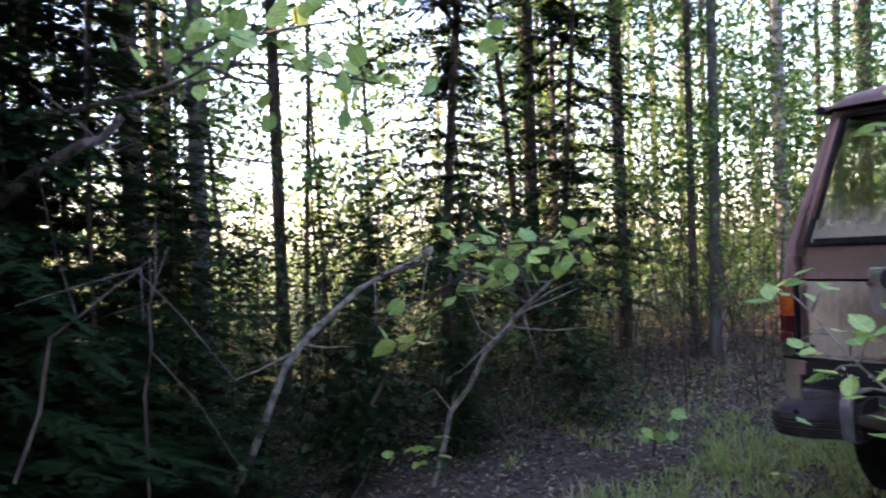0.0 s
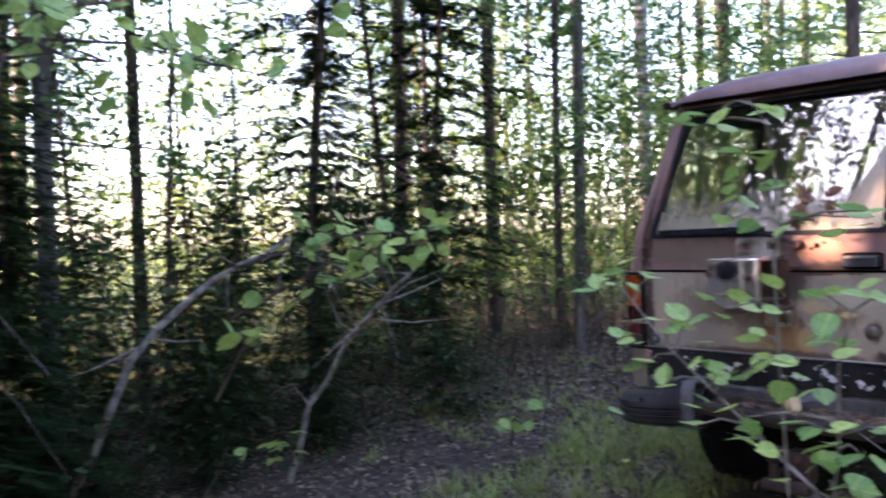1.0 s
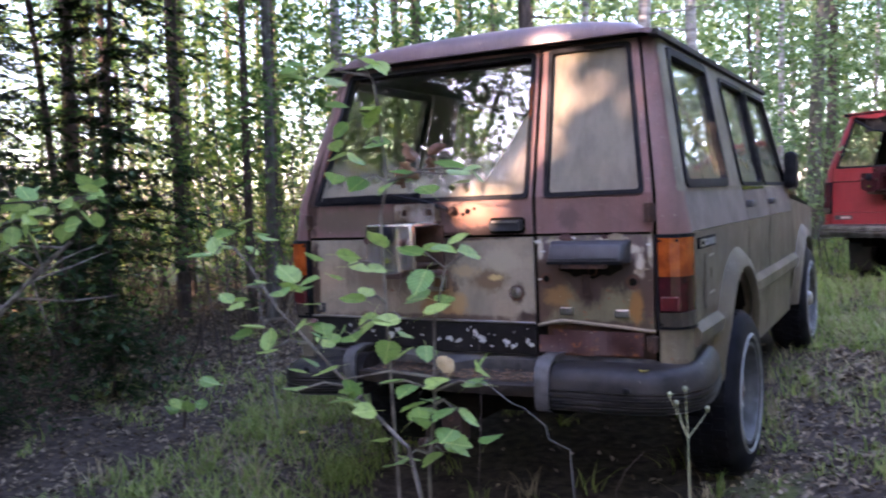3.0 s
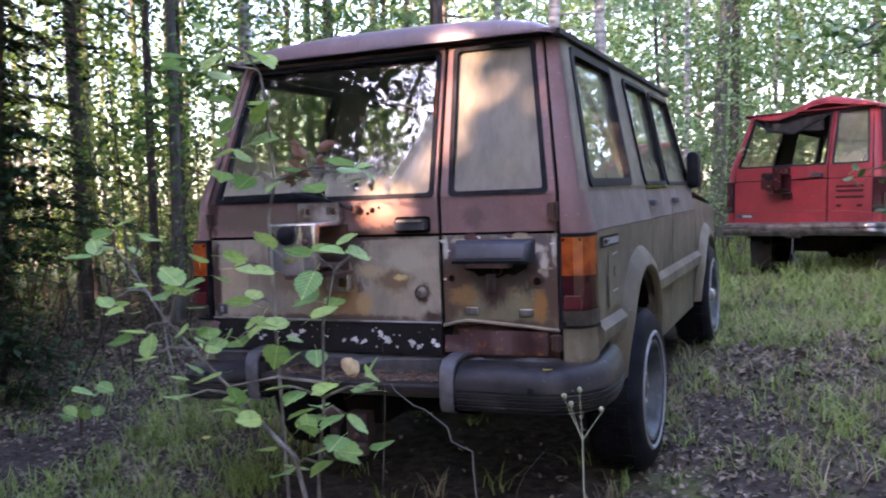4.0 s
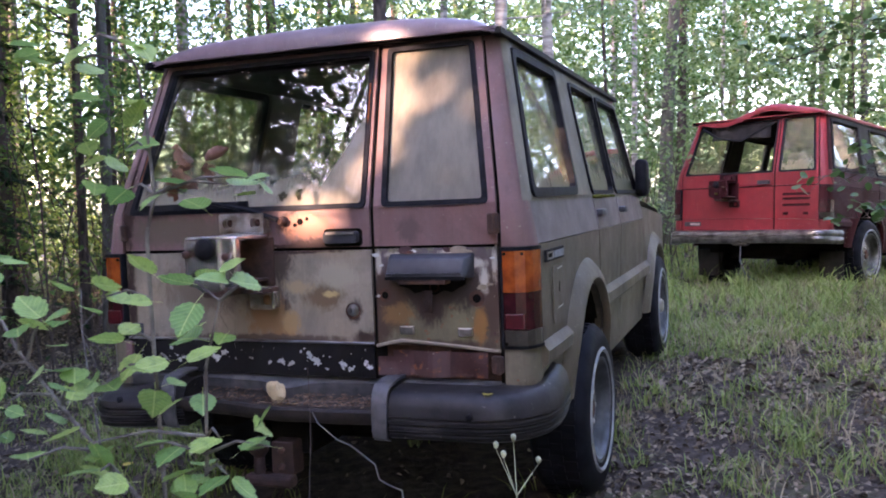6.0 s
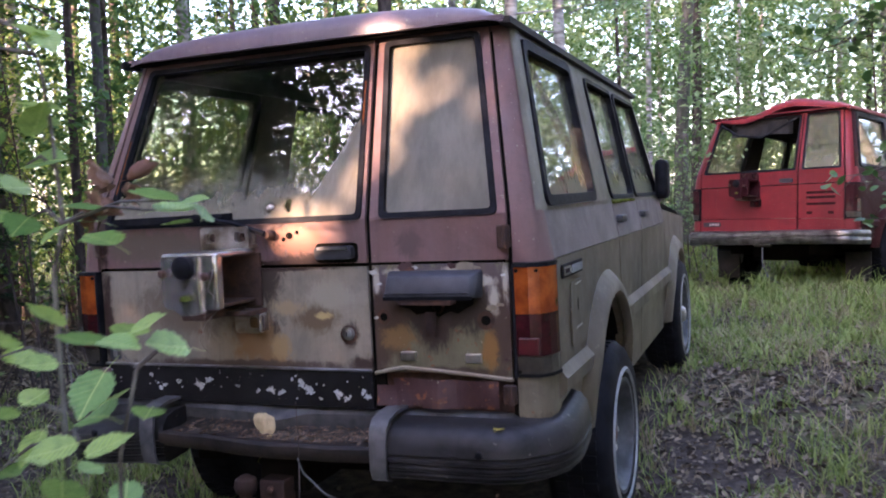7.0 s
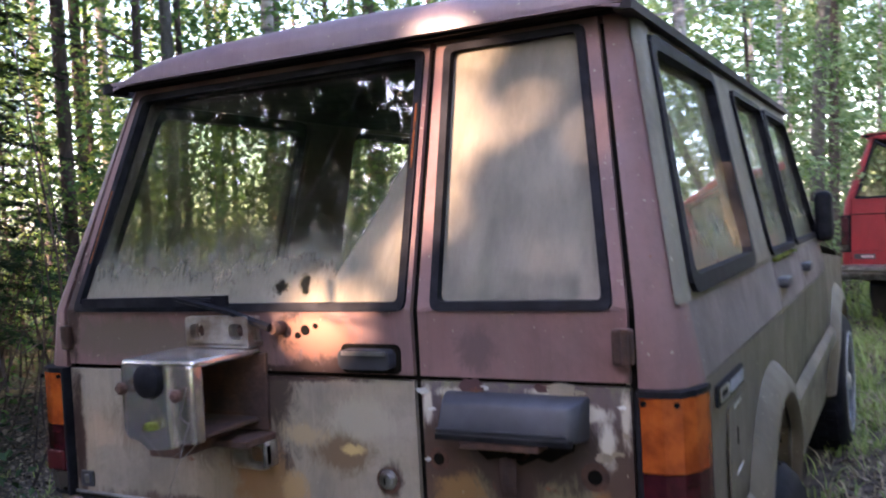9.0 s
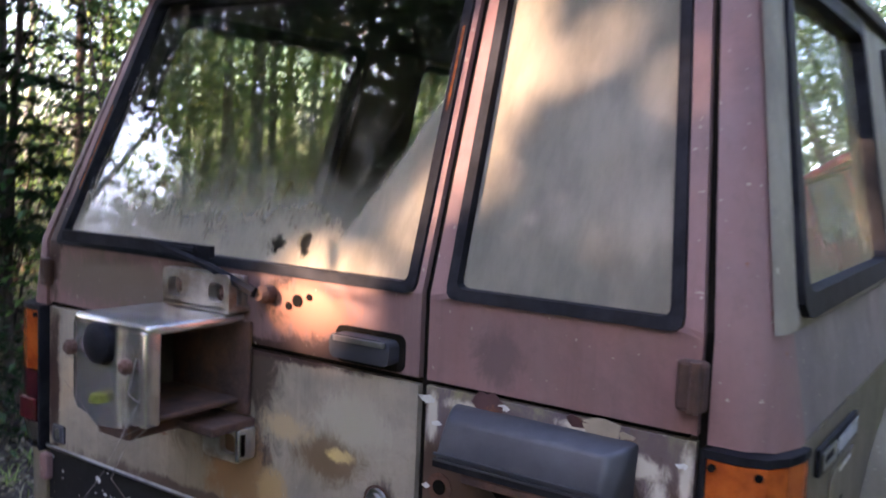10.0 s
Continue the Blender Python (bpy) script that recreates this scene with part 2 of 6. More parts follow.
cloth_seat = simple("faded_tan_cloth", (0.24, 0.19, 0.125), (0.17, 0.13, 0.09), 11, 0.95, 0, 0.3, 0.004)
cloth_dark = simple("mouldy_brown_headlining", (0.06, 0.048, 0.036), (0.03, 0.024, 0.019), 9, 0.95, 0, 0.3, 0.004, 0.1)
trim_dark = simple("dark_trim", (0.012, 0.010, 0.009), (0.03, 0.024, 0.020), 8, 0.7, 0, 0.2, 0.004, 0.3)
lamp_orange = simple("amber_lamp_plastic", (0.34, 0.075, 0.012), (0.17, 0.028, 0.006), 16, 0.25, 0, 0.25, 0.002, 0.4)
lamp_red = simple("dark_red_lamp_plastic", (0.042, 0.006, 0.008), (0.022, 0.004, 0.005), 30, 0.25, 0, 0.2, 0.002, 0.35)
lamp_red_bright = simple("red_reflector_plastic", (0.075, 0.006, 0.008), (0.045, 0.005, 0.006), 60, 0.3, 0, 0.3, 0.002, 0.6)
lamp_clear = simple("smoky_clear_lamp_plastic", (0.06, 0.052, 0.040), (0.035, 0.03, 0.024), 40, 0.3, 0, 0.3, 0.002, 0.6)
white_flake = simple("white_paint_flakes", (0.55, 0.54, 0.50), (0.38, 0.37, 0.33), 30, 0.8, 0, 0.3, 0.002)


def glass(name, tint, dirt, cover, seed=0.0, settle=0.0, low=(1.36, 1.14), corner=False):
    """Dusty window glass: clear panes with patches and runs of dried dirt; corner: a thick film below a slanting line, with two rubbed spots."""
    m = Mat(name, 0.03, 0, 0.5)
    out = m.t.nodes["Material Output"]
    tr = m.n("ShaderNodeBsdfTransparent")
    tr.inputs[0].default_value = (*tint, 1)
    gl = m.n("ShaderNodeBsdfGlossy")
    gl.inputs["Roughness"].default_value = 0.015
    gl.inputs["Color"].default_value = (0.92, 0.96, 1, 1)
    lw = m.n("ShaderNodeLayerWeight")
    lw.inputs[0].default_value = 0.5
    gloss = m.math("ADD", m.math("MULTIPLY", m.math("POWER", lw.outputs["Facing"], 5.0), 0.9), 0.10)
    clear = m.n("ShaderNodeMixShader")
    m.link(gloss, clear.inputs[0])
    m.link(tr.outputs[0], clear.inputs[1])
    m.link(gl.outputs[0], clear.inputs[2])
    m.b.inputs["Roughness"].default_value = 0.8
    runs = m.noise(9.0, 6, 0.65, (2.5, 2.5, 0.35), (seed, 0, 0))
    blot = m.noise(2.2, 6, 0.6, (1, 1, 1), (0, 0, seed))
    fine = m.noise(70.0, 4, 0.7, (1.6, 1.6, 0.5), (seed, 1, 0))
    film = m.math("ADD", m.math("MULTIPLY", runs, 0.7), m.math("MULTIPLY", blot, 0.45))
    film = m.math("ADD", film, m.math("MULTIPLY", m.math("SUBTRACT", fine, 0.5), 0.22))
    if settle:
        film = m.math("ADD", film, m.math("MULTIPLY", m.ramp(m.axis(2), low[0], low[1]), settle))
    if corner:
        line = m.math("SUBTRACT", m.axis(0), m.math("ADD", m.math("MULTIPLY", m.axis(2), 0.52), -0.535))
        film = m.math("ADD", film, m.math("MULTIPLY", m.ramp(line, -0.012, 0.02), 0.42))
        for cx, cz, rx, rz in ((-0.066, 1.172, 0.03, 0.026), (0.0, 1.176, 0.02, 0.030)):
            ddx = m.math("DIVIDE", m.math("SUBTRACT", m.axis(0), cx), rx)
            ddz = m.math("DIVIDE", m.math("SUBTRACT", m.axis(2), cz), rz)
            near = m.math("ADD", m.math("ADD", m.math("MULTIPLY", ddx, ddx), m.math("MULTIPLY", ddz, ddz)), m.math("MULTIPLY", m.noise(42.0, 6, 0.8, (1, 1, 0.6), (cx, 0, 0), 1.0), 3.4))
            film = m.math("SUBTRACT", film, m.math("MULTIPLY", m.ramp(near, 2.35, 1.75), 0.7))
    m.color(m.mix(m.ramp(runs, 0.3, 0.7), dirt, tuple(v * 0.6 for v in dirt)))
    through = m.n("ShaderNodeBsdfTranslucent")
    through.inputs[0].default_value = (*dirt, 1)
    film_mix = m.n("ShaderNodeMixShader")
    film_mix.inputs[0].default_value = 0.35
    m.link(m.b.outputs[0], film_mix.inputs[1])
    m.link(through.outputs[0], film_mix.inputs[2])
    mud = m.n("ShaderNodeMixShader")
    m.link(m.math("MULTIPLY", m.ramp(film, cover[0], cover[1]), cover[2]), mud.inputs[0])
    m.link(clear.outputs[0], mud.inputs[1])
    m.link(film_mix.outputs[0], mud.inputs[2])
    m.link(mud.outputs[0], out.inputs["Surface"])
    return m.m


glass_rear = glass("dusty_rear_glass", (0.90, 0.93, 0.88), (0.34, 0.30, 0.21), (0.56, 1.06, 0.84), 0.4, 0.46, (1.34, 1.12), True)
glass_dirty = glass("mud_filmed_glass", (0.9, 0.92, 0.88), (0.235, 0.212, 0.150), (-0.10, 0.50, 0.96), 2.0)
glass_side = glass("clear_side_glass", (0.88, 0.91, 0.76), (0.36, 0.33, 0.20), (0.28, 0.86, 0.60), 4.0, 0.25)

bark_pine = simple("grey_brown_pine_bark", (0.12, 0.092, 0.078), (0.042, 0.034, 0.030), 14, 0.95, 0, 0.9, 0.03, 0.08, (1, 1, 0.35))
bark_grey = simple("grey_green_aspen_bark", (0.13, 0.125, 0.105), (0.06, 0.056, 0.048), 10, 0.9, 0, 0.6, 0.02, 0.2, (1, 1, 0.5))
bark_birch = simple("pale_birch_bark", (0.42, 0.39, 0.35), (0.10, 0.085, 0.075), 6, 0.85, 0, 0.5, 0.01, 0.2, (0.6, 0.6, 2.5))
bark_twig = simple("lichen_grey_twig_bark", (0.20, 0.18, 0.15), (0.07, 0.055, 0.045), 25, 0.9, 0, 0.5, 0.005, 0.2)


def veined_leaf(name, c1, c2):
    """A broad leaf: pale midrib and side veins, blotches, light shining through."""
    m = Mat(name, 0.40, 0, 0.5)
    info = m.n("ShaderNodeObjectInfo")
    col = m.mix(info.outputs["Random"], c1, c2)
    col = m.mix(m.math("MULTIPLY", m.ramp(m.noise(3.0, 5, 0.6), 0.45, 0.75), 0.5), col, tuple(v * 0.55 for v in c1))
    away = m.math("ABSOLUTE", m.axis(1), 0)
    ribs = m.math("SINE", m.math("MULTIPLY", m.math("SUBTRACT", m.axis(0), m.math("MULTIPLY", away, 0.8)), 42.0), 0)
    vein = m.math("MAXIMUM", m.ramp(away, 0.030, 0.008), m.math("MULTIPLY", m.ramp(ribs, 0.86, 0.99), 0.45))
    col = m.mix(m.math("MULTIPLY", vein, 0.55), col, tuple(min(0.7, v * 1.5 + 0.05) for v in c2))
    edge = m.ramp(m.noise(6.0, 4, 0.7, (1, 1, 1), (4, 2, 0)), 0.70, 0.78)
    col = m.mix(m.math("MULTIPLY", edge, 0.6), col, (0.26, 0.20, 0.06))
    m.color(col)
    m.bump(ribs, 0.25, 0.01)
    tr = m.n("ShaderNodeBsdfTranslucent")
    m.link(col, tr.inputs["Color"])
    ms = m.n("ShaderNodeMixShader")
    ms.inputs[0].default_value = 0.4
    m.link(m.b.outputs[0], ms.inputs[1])
    m.link(tr.outputs[0], ms.inputs[2])
    m.link(ms.outputs[0], m.t.nodes["Material Output"].inputs["Surface"])
    return m.m


leaf_aspen = veined_leaf("fresh_aspen_leaf", (0.15, 0.31, 0.080), (0.40, 0.52, 0.12))
# far leaf made paler: the wood's bright haze is put into its colour
leaf_pale = varied("haze_paled_birch_leaf", (0.17, 0.28, 0.13), (0.34, 0.44, 0.24), 0.55, 0.5)
leaf_alder = varied("dark_alder_leaf", (0.03, 0.085, 0.02), (0.09, 0.165, 0.045), 0.45, 0.3, 0, 0.4)
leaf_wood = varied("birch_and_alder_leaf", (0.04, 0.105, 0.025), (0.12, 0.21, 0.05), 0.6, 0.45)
# sunlight on the leaves is put into this yellower, brighter colour
leaf_sun_tint = varied("sun_tinted_birch_leaf", (0.15, 0.25, 0.045), (0.34, 0.42, 0.10), 0.6, 0.5)
# shade under the trees is put into this darker leaf colour
leaf_dark = varied("shade_tinted_leaf", (0.012, 0.030, 0.010), (0.035, 0.065, 0.020), 0.6, 0.2, 0, 0.15)
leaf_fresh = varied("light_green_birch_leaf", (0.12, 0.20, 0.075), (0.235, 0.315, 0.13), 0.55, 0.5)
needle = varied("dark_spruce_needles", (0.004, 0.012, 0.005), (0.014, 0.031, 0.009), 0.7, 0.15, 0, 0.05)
grass_mat = varied("summer_grass", (0.135, 0.215, 0.045), (0.29, 0.335, 0.10), 0.6, 0.35)
dry_grass = varied("dry_straw", (0.24, 0.19, 0.11), (0.34, 0.28, 0.17), 0.8, 0.2)
litter = varied("brown_leaf_litter", (0.034, 0.025, 0.018), (0.275, 0.220, 0.155), 0.85, 0.0, 0, 0.1)
dead_leaf = varied("withered_orange_leaf", (0.15, 0.065, 0.040), (0.30, 0.16, 0.10), 0.7, 0.2, 30)
seed_stalk = varied("pale_green_stalk", (0.24, 0.25, 0.15), (0.30, 0.31, 0.20), 0.7)


def ground_material():
    m = Mat("forest_soil_with_moss", 0.95, 0, 0.15)
    big = m.noise(0.9, 6, 0.6)
    fine = m.noise(16.0, 6, 0.7)
    col = m.mix(m.ramp(fine, 0.35, 0.65), (0.03, 0.023, 0.018), (0.085, 0.066, 0.052))
    moss = m.mix(m.ramp(m.noise(30.0, 4), 0.3, 0.7), (0.06, 0.07, 0.022), (0.11, 0.12, 0.04))
    grassy = m.ramp(m.math("ADD", m.axis(0), m.math("MULTIPLY", big, 2.0)), 1.4, 2.2)
    col = m.mix(m.math("MULTIPLY", grassy, m.ramp(m.noise(2.2, 5, 0.6), 0.50, 0.68)), col, moss)
    meadow = m.ramp(m.math("SUBTRACT", m.axis(0), m.math("MULTIPLY", m.noise(0.5, 3), 3.0)), -6.5, -8.5)
    col = m.mix(meadow, col, moss)
    m.color(col)
    m.bump(fine, 0.8, 0.03)
    return m.m


soil = ground_material()

# ---- mesh helpers ----
rng = random.Random(7)


def finish(bm, smooth=False):
    bmesh.ops.recalc_face_normals(bm, faces=bm.faces)
    for f in bm.faces:
        f.smooth = smooth
    me = bpy.data.meshes.new("mesh")
    bm.to_mesh(me)
    bm.free()
    if smooth:
        me.set_sharp_from_angle(angle=radians(42))
    return me


def part(name, bm, material, parent=None, label="", smooth=False, at=None):
    """Links a bmesh as one mesh object under a thing or a part."""
    me = bm if isinstance(bm, bpy.types.Mesh) else finish(bm, smooth)
    if material is not None and not me.materials:
        me.materials.append(material)
    ob = new(name, me)
    if parent is not None:
        ob.parent = parent
    if at is not None:
        ob.matrix_basis = at
    if label:
        tagged(ob, label)
    return ob


def thing(name, at, label, category, group="", kind=""):
    ob = new(name)
    ob.empty_display_size = 0.1
    ob.matrix_basis = at
    return tagged(ob, label, category, group, kind)


def box(x0, x1, y0, y1, z0, z1, bevel=0.0, segs=2, bm=None):
    b = bm or bmesh.new()
    m = Matrix.Translation(((x0 + x1) / 2, (y0 + y1) / 2, (z0 + z1) / 2)) @ Matrix.Diagonal((x1 - x0, y1 - y0, z1 - z0, 1))
    made = bmesh.ops.create_cube(b, size=1, matrix=m)
    if bevel:
        edges = list({e for v in made["verts"] for e in v.link_edges})
        bmesh.ops.bevel(b, geom=edges, offset=bevel, segments=segs, affect="EDGES", profile=0.5)
    return b


def prism(loop, holes=(), thick=0.02, place=None, bm=None):
    """A plate with the outline loop (2D), with holes, given a thickness and put in space by place(u, v) -> (x, y, z)."""
    b = bmesh.new()
    edges = []
    for ring in (loop, *holes):
        vs = [b.verts.new((u, v, 0)) for u, v in ring]
        edges += [b.edges.new((vs[i], vs[(i + 1) % len(vs)])) for i in range(len(vs))]
    bmesh.ops.triangle_fill(b, edges=edges, use_beauty=True, normal=(0, 0, 1))
    bmesh.ops.recalc_face_normals(b, faces=b.faces)
    if sum(f.normal.z for f in b.faces) < 0:
        bmesh.ops.reverse_faces(b, faces=b.faces)
    made = bmesh.ops.extrude_face_region(b, geom=list(b.faces))
    low = [v for v in made["geom"] if isinstance(v, bmesh.types.BMVert)]
    for v in low:
        v.co.z = -thick
    for v in b.verts:
        v.co = place(v.co.x, v.co.y, v.co.z)
    if bm is None:
        return b
    me = finish(b)
    bm.from_mesh(me)
    bpy.data.meshes.remove(me)
    return bm


def rounded(u0, v0, u1, v1, r, n=4):
    """A rectangle's outline with rounded corners."""
    pts = []
    for cx, cy, a in ((u1 - r, v1 - r, 0), (u0 + r, v1 - r, 90), (u0 + r, v0 + r, 180), (u1 - r, v0 + r, 270)):
        for i in range(n + 1):
            w = radians(a + 90 * i / n)
            pts.append((cx + r * math.cos(w), cy + r * math.sin(w)))
    return pts


def inset_quad(q, d, r=0.03, n=3):
    """A quadrilateral's outline (anticlockwise) moved inwards by d, with rounded corners."""
    pts = [Vector(p) for p in q]
    k = len(pts)
    lines = []
    for i in range(k):
        a, b = pts[i], pts[(i + 1) % k]
        way = (b - a).normalized()
        lines.append((a + Vector((-way.y, way.x)) * d, way))
    cor = []
    for i in range(k):
        (p, a), (q2, b) = lines[i - 1], lines[i]
        t = ((q2 - p).x * b.y - (q2 - p).y * b.x) / (a.x * b.y - a.y * b.x)
        cor.append(p + a * t)
    out = []
    for i in range(k):
        c, a, b = cor[i], cor[i - 1], cor[(i + 1) % k]
        s, e = c + (a - c).normalized() * r, c + (b - c).normalized() * r
        for j in range(n + 1):
            t = j / n
            out.append(tuple((1 - t) ** 2 * s + 2 * t * (1 - t) * c + t * t * e))
    return out


def turned(profile, segs=32, axis="x", bm=None, at=(0, 0, 0), caps=True):
    """A lathe: profile of (radius, height along the axis)."""
    b = bm or bmesh.new()
    rings = []
    for r, h in profile:
        ring = []
        for i in range(segs):
            a = 2 * math.pi * i / segs
            c, s = r * math.cos(a), r * math.sin(a)
            p = (h, c, s) if axis == "x" else (c, h, s) if axis == "y" else (c, s, h)
            ring.append(b.verts.new((p[0] + at[0], p[1] + at[1], p[2] + at[2])))
        rings.append(ring)
    for p, q in zip(rings, rings[1:]):
        for i in range(segs):
            b.faces.new((p[i], p[(i + 1) % segs], q[(i + 1) % segs], q[i]))
    if caps:
        for ring in (rings[0], rings[-1]):
            b.faces.new(ring)
    return b


def tube(points, radii, segs=7, bm=None):
    """A tapered round limb along points."""
    b = bm or bmesh.new()
    pts = [Vector(p) for p in points]
    last = None
    for i, p in enumerate(pts):
        way = (pts[min(i + 1, len(pts) - 1)] - pts[max(i - 1, 0)]).normalized()
        side = way.cross((0.31, 0.95, 0.07)).normalized()
        up = way.cross(side)
        ring = [b.verts.new(p + (side * math.cos(2 * math.pi * k / segs) + up * math.sin(2 * math.pi * k / segs)) * radii[i]) for k in range(segs)]
        if last:
            for k in range(segs):
                b.faces.new((last[k], last[(k + 1) % segs], ring[(k + 1) % segs], ring[k]))
        else:
            b.faces.new(ring[::-1])
        last = ring
    b.faces.new(last)
    return b


def bar(a, c, w, h, up=(0, 0, 1), bm=None):
    """A straight bar from a to c of width w and height h."""
    b = bm or bmesh.new()
    a, c = Vector(a), Vector(c)
    way = (c - a).normalized()
    side = way.cross(up).normalized()
    top = side.cross(way)
    rings = []
    for p in (a, c):
        rings.append([b.verts.new(p + side * sx * w / 2 + top * sz * h / 2) for sx, sz in ((-1, -1), (1, -1), (1, 1), (-1, 1))])
    for k in range(4):
        b.faces.new((rings[0][k], rings[0][(k + 1) % 4], rings[1][(k + 1) % 4], rings[1][k]))
    b.faces.new(rings[0][::-1])
    b.faces.new(rings[1])
    return b

# ---- the off-road cars ----
BELT, SPLIT, GUT = 1.125, 0.985, 1.688
WHEELS = (0.90, 3.37)


def rear_y(z):
    """How far forward the rear face lies at height z."""
    return 0.0 if z < BELT else (z - BELT) * 0.355


def side_x(z):
    """Half the body's width at height z."""
    if z > BELT:
        return 0.80 - (z - BELT) * 0.205
    if z > SPLIT:
        return 0.825 - (z - SPLIT) * 0.18
    return 0.825 - max(0.0, 0.62 - z) * 0.12


def on_rear(u, v, d):
    return (u, rear_y(v) - d, v)


def on_side(s):
    return lambda u, v, d: (s * (side_x(v) + d), u, v)


def arc(cy, cz, r, a0, a1, n=14):
    return [(cy + r * math.cos(radians(a0 + (a1 - a0) * i / n)), cz + r * math.sin(radians(a0 + (a1 - a0) * i / n))) for i in range(n + 1)]


def wheel(car, y, s, centre, rims):
    r, x = 0.345, 0.76
    b = turned([(0.20, -0.08), (0.215, -0.108), (0.30, -0.115), (r - 0.02, -0.10), (r, -0.075), (r, 0.075), (r - 0.02, 0.10), (0.29, 0.118), (0.215, 0.108), (0.20, 0.08)], 40, "x", None, (0, 0, 0), False)
    ob = part("wheel", b, tyre_rubber, car, "worn black tyre on a steel wheel", True, Matrix.Translation((s * x, y, centre)))
    tread = bmesh.new()
    for i in range(44):
        a = 2 * math.pi * i / 44
        for k, off in ((-0.052, 0.0), (0.0, 0.07), (0.052, 0.0)):
            c = Vector((k, (r - 0.001) * math.cos(a + off), (r - 0.001) * math.sin(a + off)))
            m = Matrix.Translation(c) @ Matrix.Rotation(a + off, 4, "X") @ Matrix.Diagonal((0.044, 0.010, 0.030, 1))
            bmesh.ops.create_cube(tread, size=1, matrix=m)
    part("tread", tread, tyre_rubber, ob)
    d = s
    part("whitewall_ring", turned([(0.232, d * 0.114), (0.243, d * 0.121), (0.253, d * 0.114)], 40, "x", None, (0, 0, 0), False), ring_white, ob, "pale ring on the tyre", True)
    part("rim", turned([(0.205, d * 0.095), (0.214, d * 0.112), (0.20, d * 0.110), (0.192, d * 0.085), (0.18, d * 0.078), (0.165, d * 0.055), (0.12, d * 0.05), (0.09, d * 0.065), (0.05, d * 0.065)], 40, "x", None, (0, 0, 0), False), rims, ob, "chalky grey steel rim", True)
    if y > 2:
        part("hub", turned([(0.05, d * 0.05), (0.048, d * 0.10), (0.036, d * 0.115), (0.01, d * 0.12)], 20), chrome_old, ob, "chrome wheel hub", True)
    else:
        part("hub", turned([(0.05, d * 0.04), (0.046, d * 0.072), (0.03, d * 0.078), (0.01, d * 0.08)], 20), rust, ob, "rusted wheel hub", True)
    for i in range(6):
        a = radians(60 * i)
        part("wheel_nut", turned([(0.012, 0.0), (0.012, d * 0.018), (0.008, d * 0.022)], 6, "x", None, (d * 0.052, 0.07 * math.cos(a), 0.07 * math.sin(a))), chrome_old, ob)


def car_side(car, s, P):
    """One long side: quarter panel, doors, wing, windows."""
    on = on_side(s)
    arch_r = arc(WHEELS[0], 0.40, 0.40, 180, 0)
    arch_f = arc(WHEELS[1], 0.40, 0.40, 180, 0)
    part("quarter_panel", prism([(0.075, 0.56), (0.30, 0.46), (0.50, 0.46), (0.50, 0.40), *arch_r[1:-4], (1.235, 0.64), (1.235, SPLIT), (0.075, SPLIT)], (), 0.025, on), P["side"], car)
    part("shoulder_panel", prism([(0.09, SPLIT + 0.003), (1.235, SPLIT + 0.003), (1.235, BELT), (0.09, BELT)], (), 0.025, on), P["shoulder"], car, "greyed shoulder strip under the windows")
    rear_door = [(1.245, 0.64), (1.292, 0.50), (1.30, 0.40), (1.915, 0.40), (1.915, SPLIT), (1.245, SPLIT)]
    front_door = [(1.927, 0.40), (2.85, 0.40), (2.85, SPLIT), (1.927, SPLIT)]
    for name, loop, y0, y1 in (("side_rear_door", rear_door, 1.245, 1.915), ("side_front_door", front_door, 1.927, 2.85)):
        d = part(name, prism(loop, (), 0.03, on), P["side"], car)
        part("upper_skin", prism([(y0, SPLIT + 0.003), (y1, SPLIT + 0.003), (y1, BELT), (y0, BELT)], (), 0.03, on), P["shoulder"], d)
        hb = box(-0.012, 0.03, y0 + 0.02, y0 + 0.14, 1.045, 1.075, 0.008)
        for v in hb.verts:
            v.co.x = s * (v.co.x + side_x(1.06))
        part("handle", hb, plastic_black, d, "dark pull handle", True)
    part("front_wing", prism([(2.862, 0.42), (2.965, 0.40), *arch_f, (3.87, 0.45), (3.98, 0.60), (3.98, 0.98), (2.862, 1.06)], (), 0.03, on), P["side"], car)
    # pressed crease along the flanks
    for y0, y1, z0, z1 in ((1.32, 2.95, 0.648, 0.695), (0.10, 0.50, 0.600, 0.640)):
        cr = bmesh.new()
        vs = []
        for y in (y0, y1):
            for z, d in ((z0 - 0.02, 0.0), (z0, 0.022), (z1, 0.022), (z1 + 0.03, 0.0)):
                vs.append(cr.verts.new((s * (side_x(z) + d + 0.001), y, z)))
        for k in range(3):
            cr.faces.new((vs[k], vs[k + 1], vs[k + 5], vs[k + 4]))
        cr.faces.new(vs[:4]), cr.faces.new(vs[4:])
        part("flank_crease", cr, P["side"], car)
    for cy in WHEELS:
        fl = bmesh.new()
        rings = []
        for i in range(19):
            a = radians(180 - 180 * i / 18)
            ring = []
            for r, d in ((0.392, 0.010), (0.394, 0.030), (0.405, 0.042), (0.455, 0.036), (0.50, 0.0)):
                z = 0.40 + r * math.sin(a) * (1.0 if r < 0.45 else 0.97)
                ring.append(fl.verts.new((s * (side_x(z) + d), cy + r * math.cos(a), z)))
            rings.append(ring)
        for p, q in zip(rings, rings[1:]):
            for k in range(4):
                fl.faces.new((p[k], p[k + 1], q[k + 1], q[k]))
        part("wheel_arch", fl, P["side"], car, "", True)
    for cy in WHEELS:
        well = bmesh.new()
        rings = []
        for i in range(15):
            a = radians(180 - 180 * i / 14)
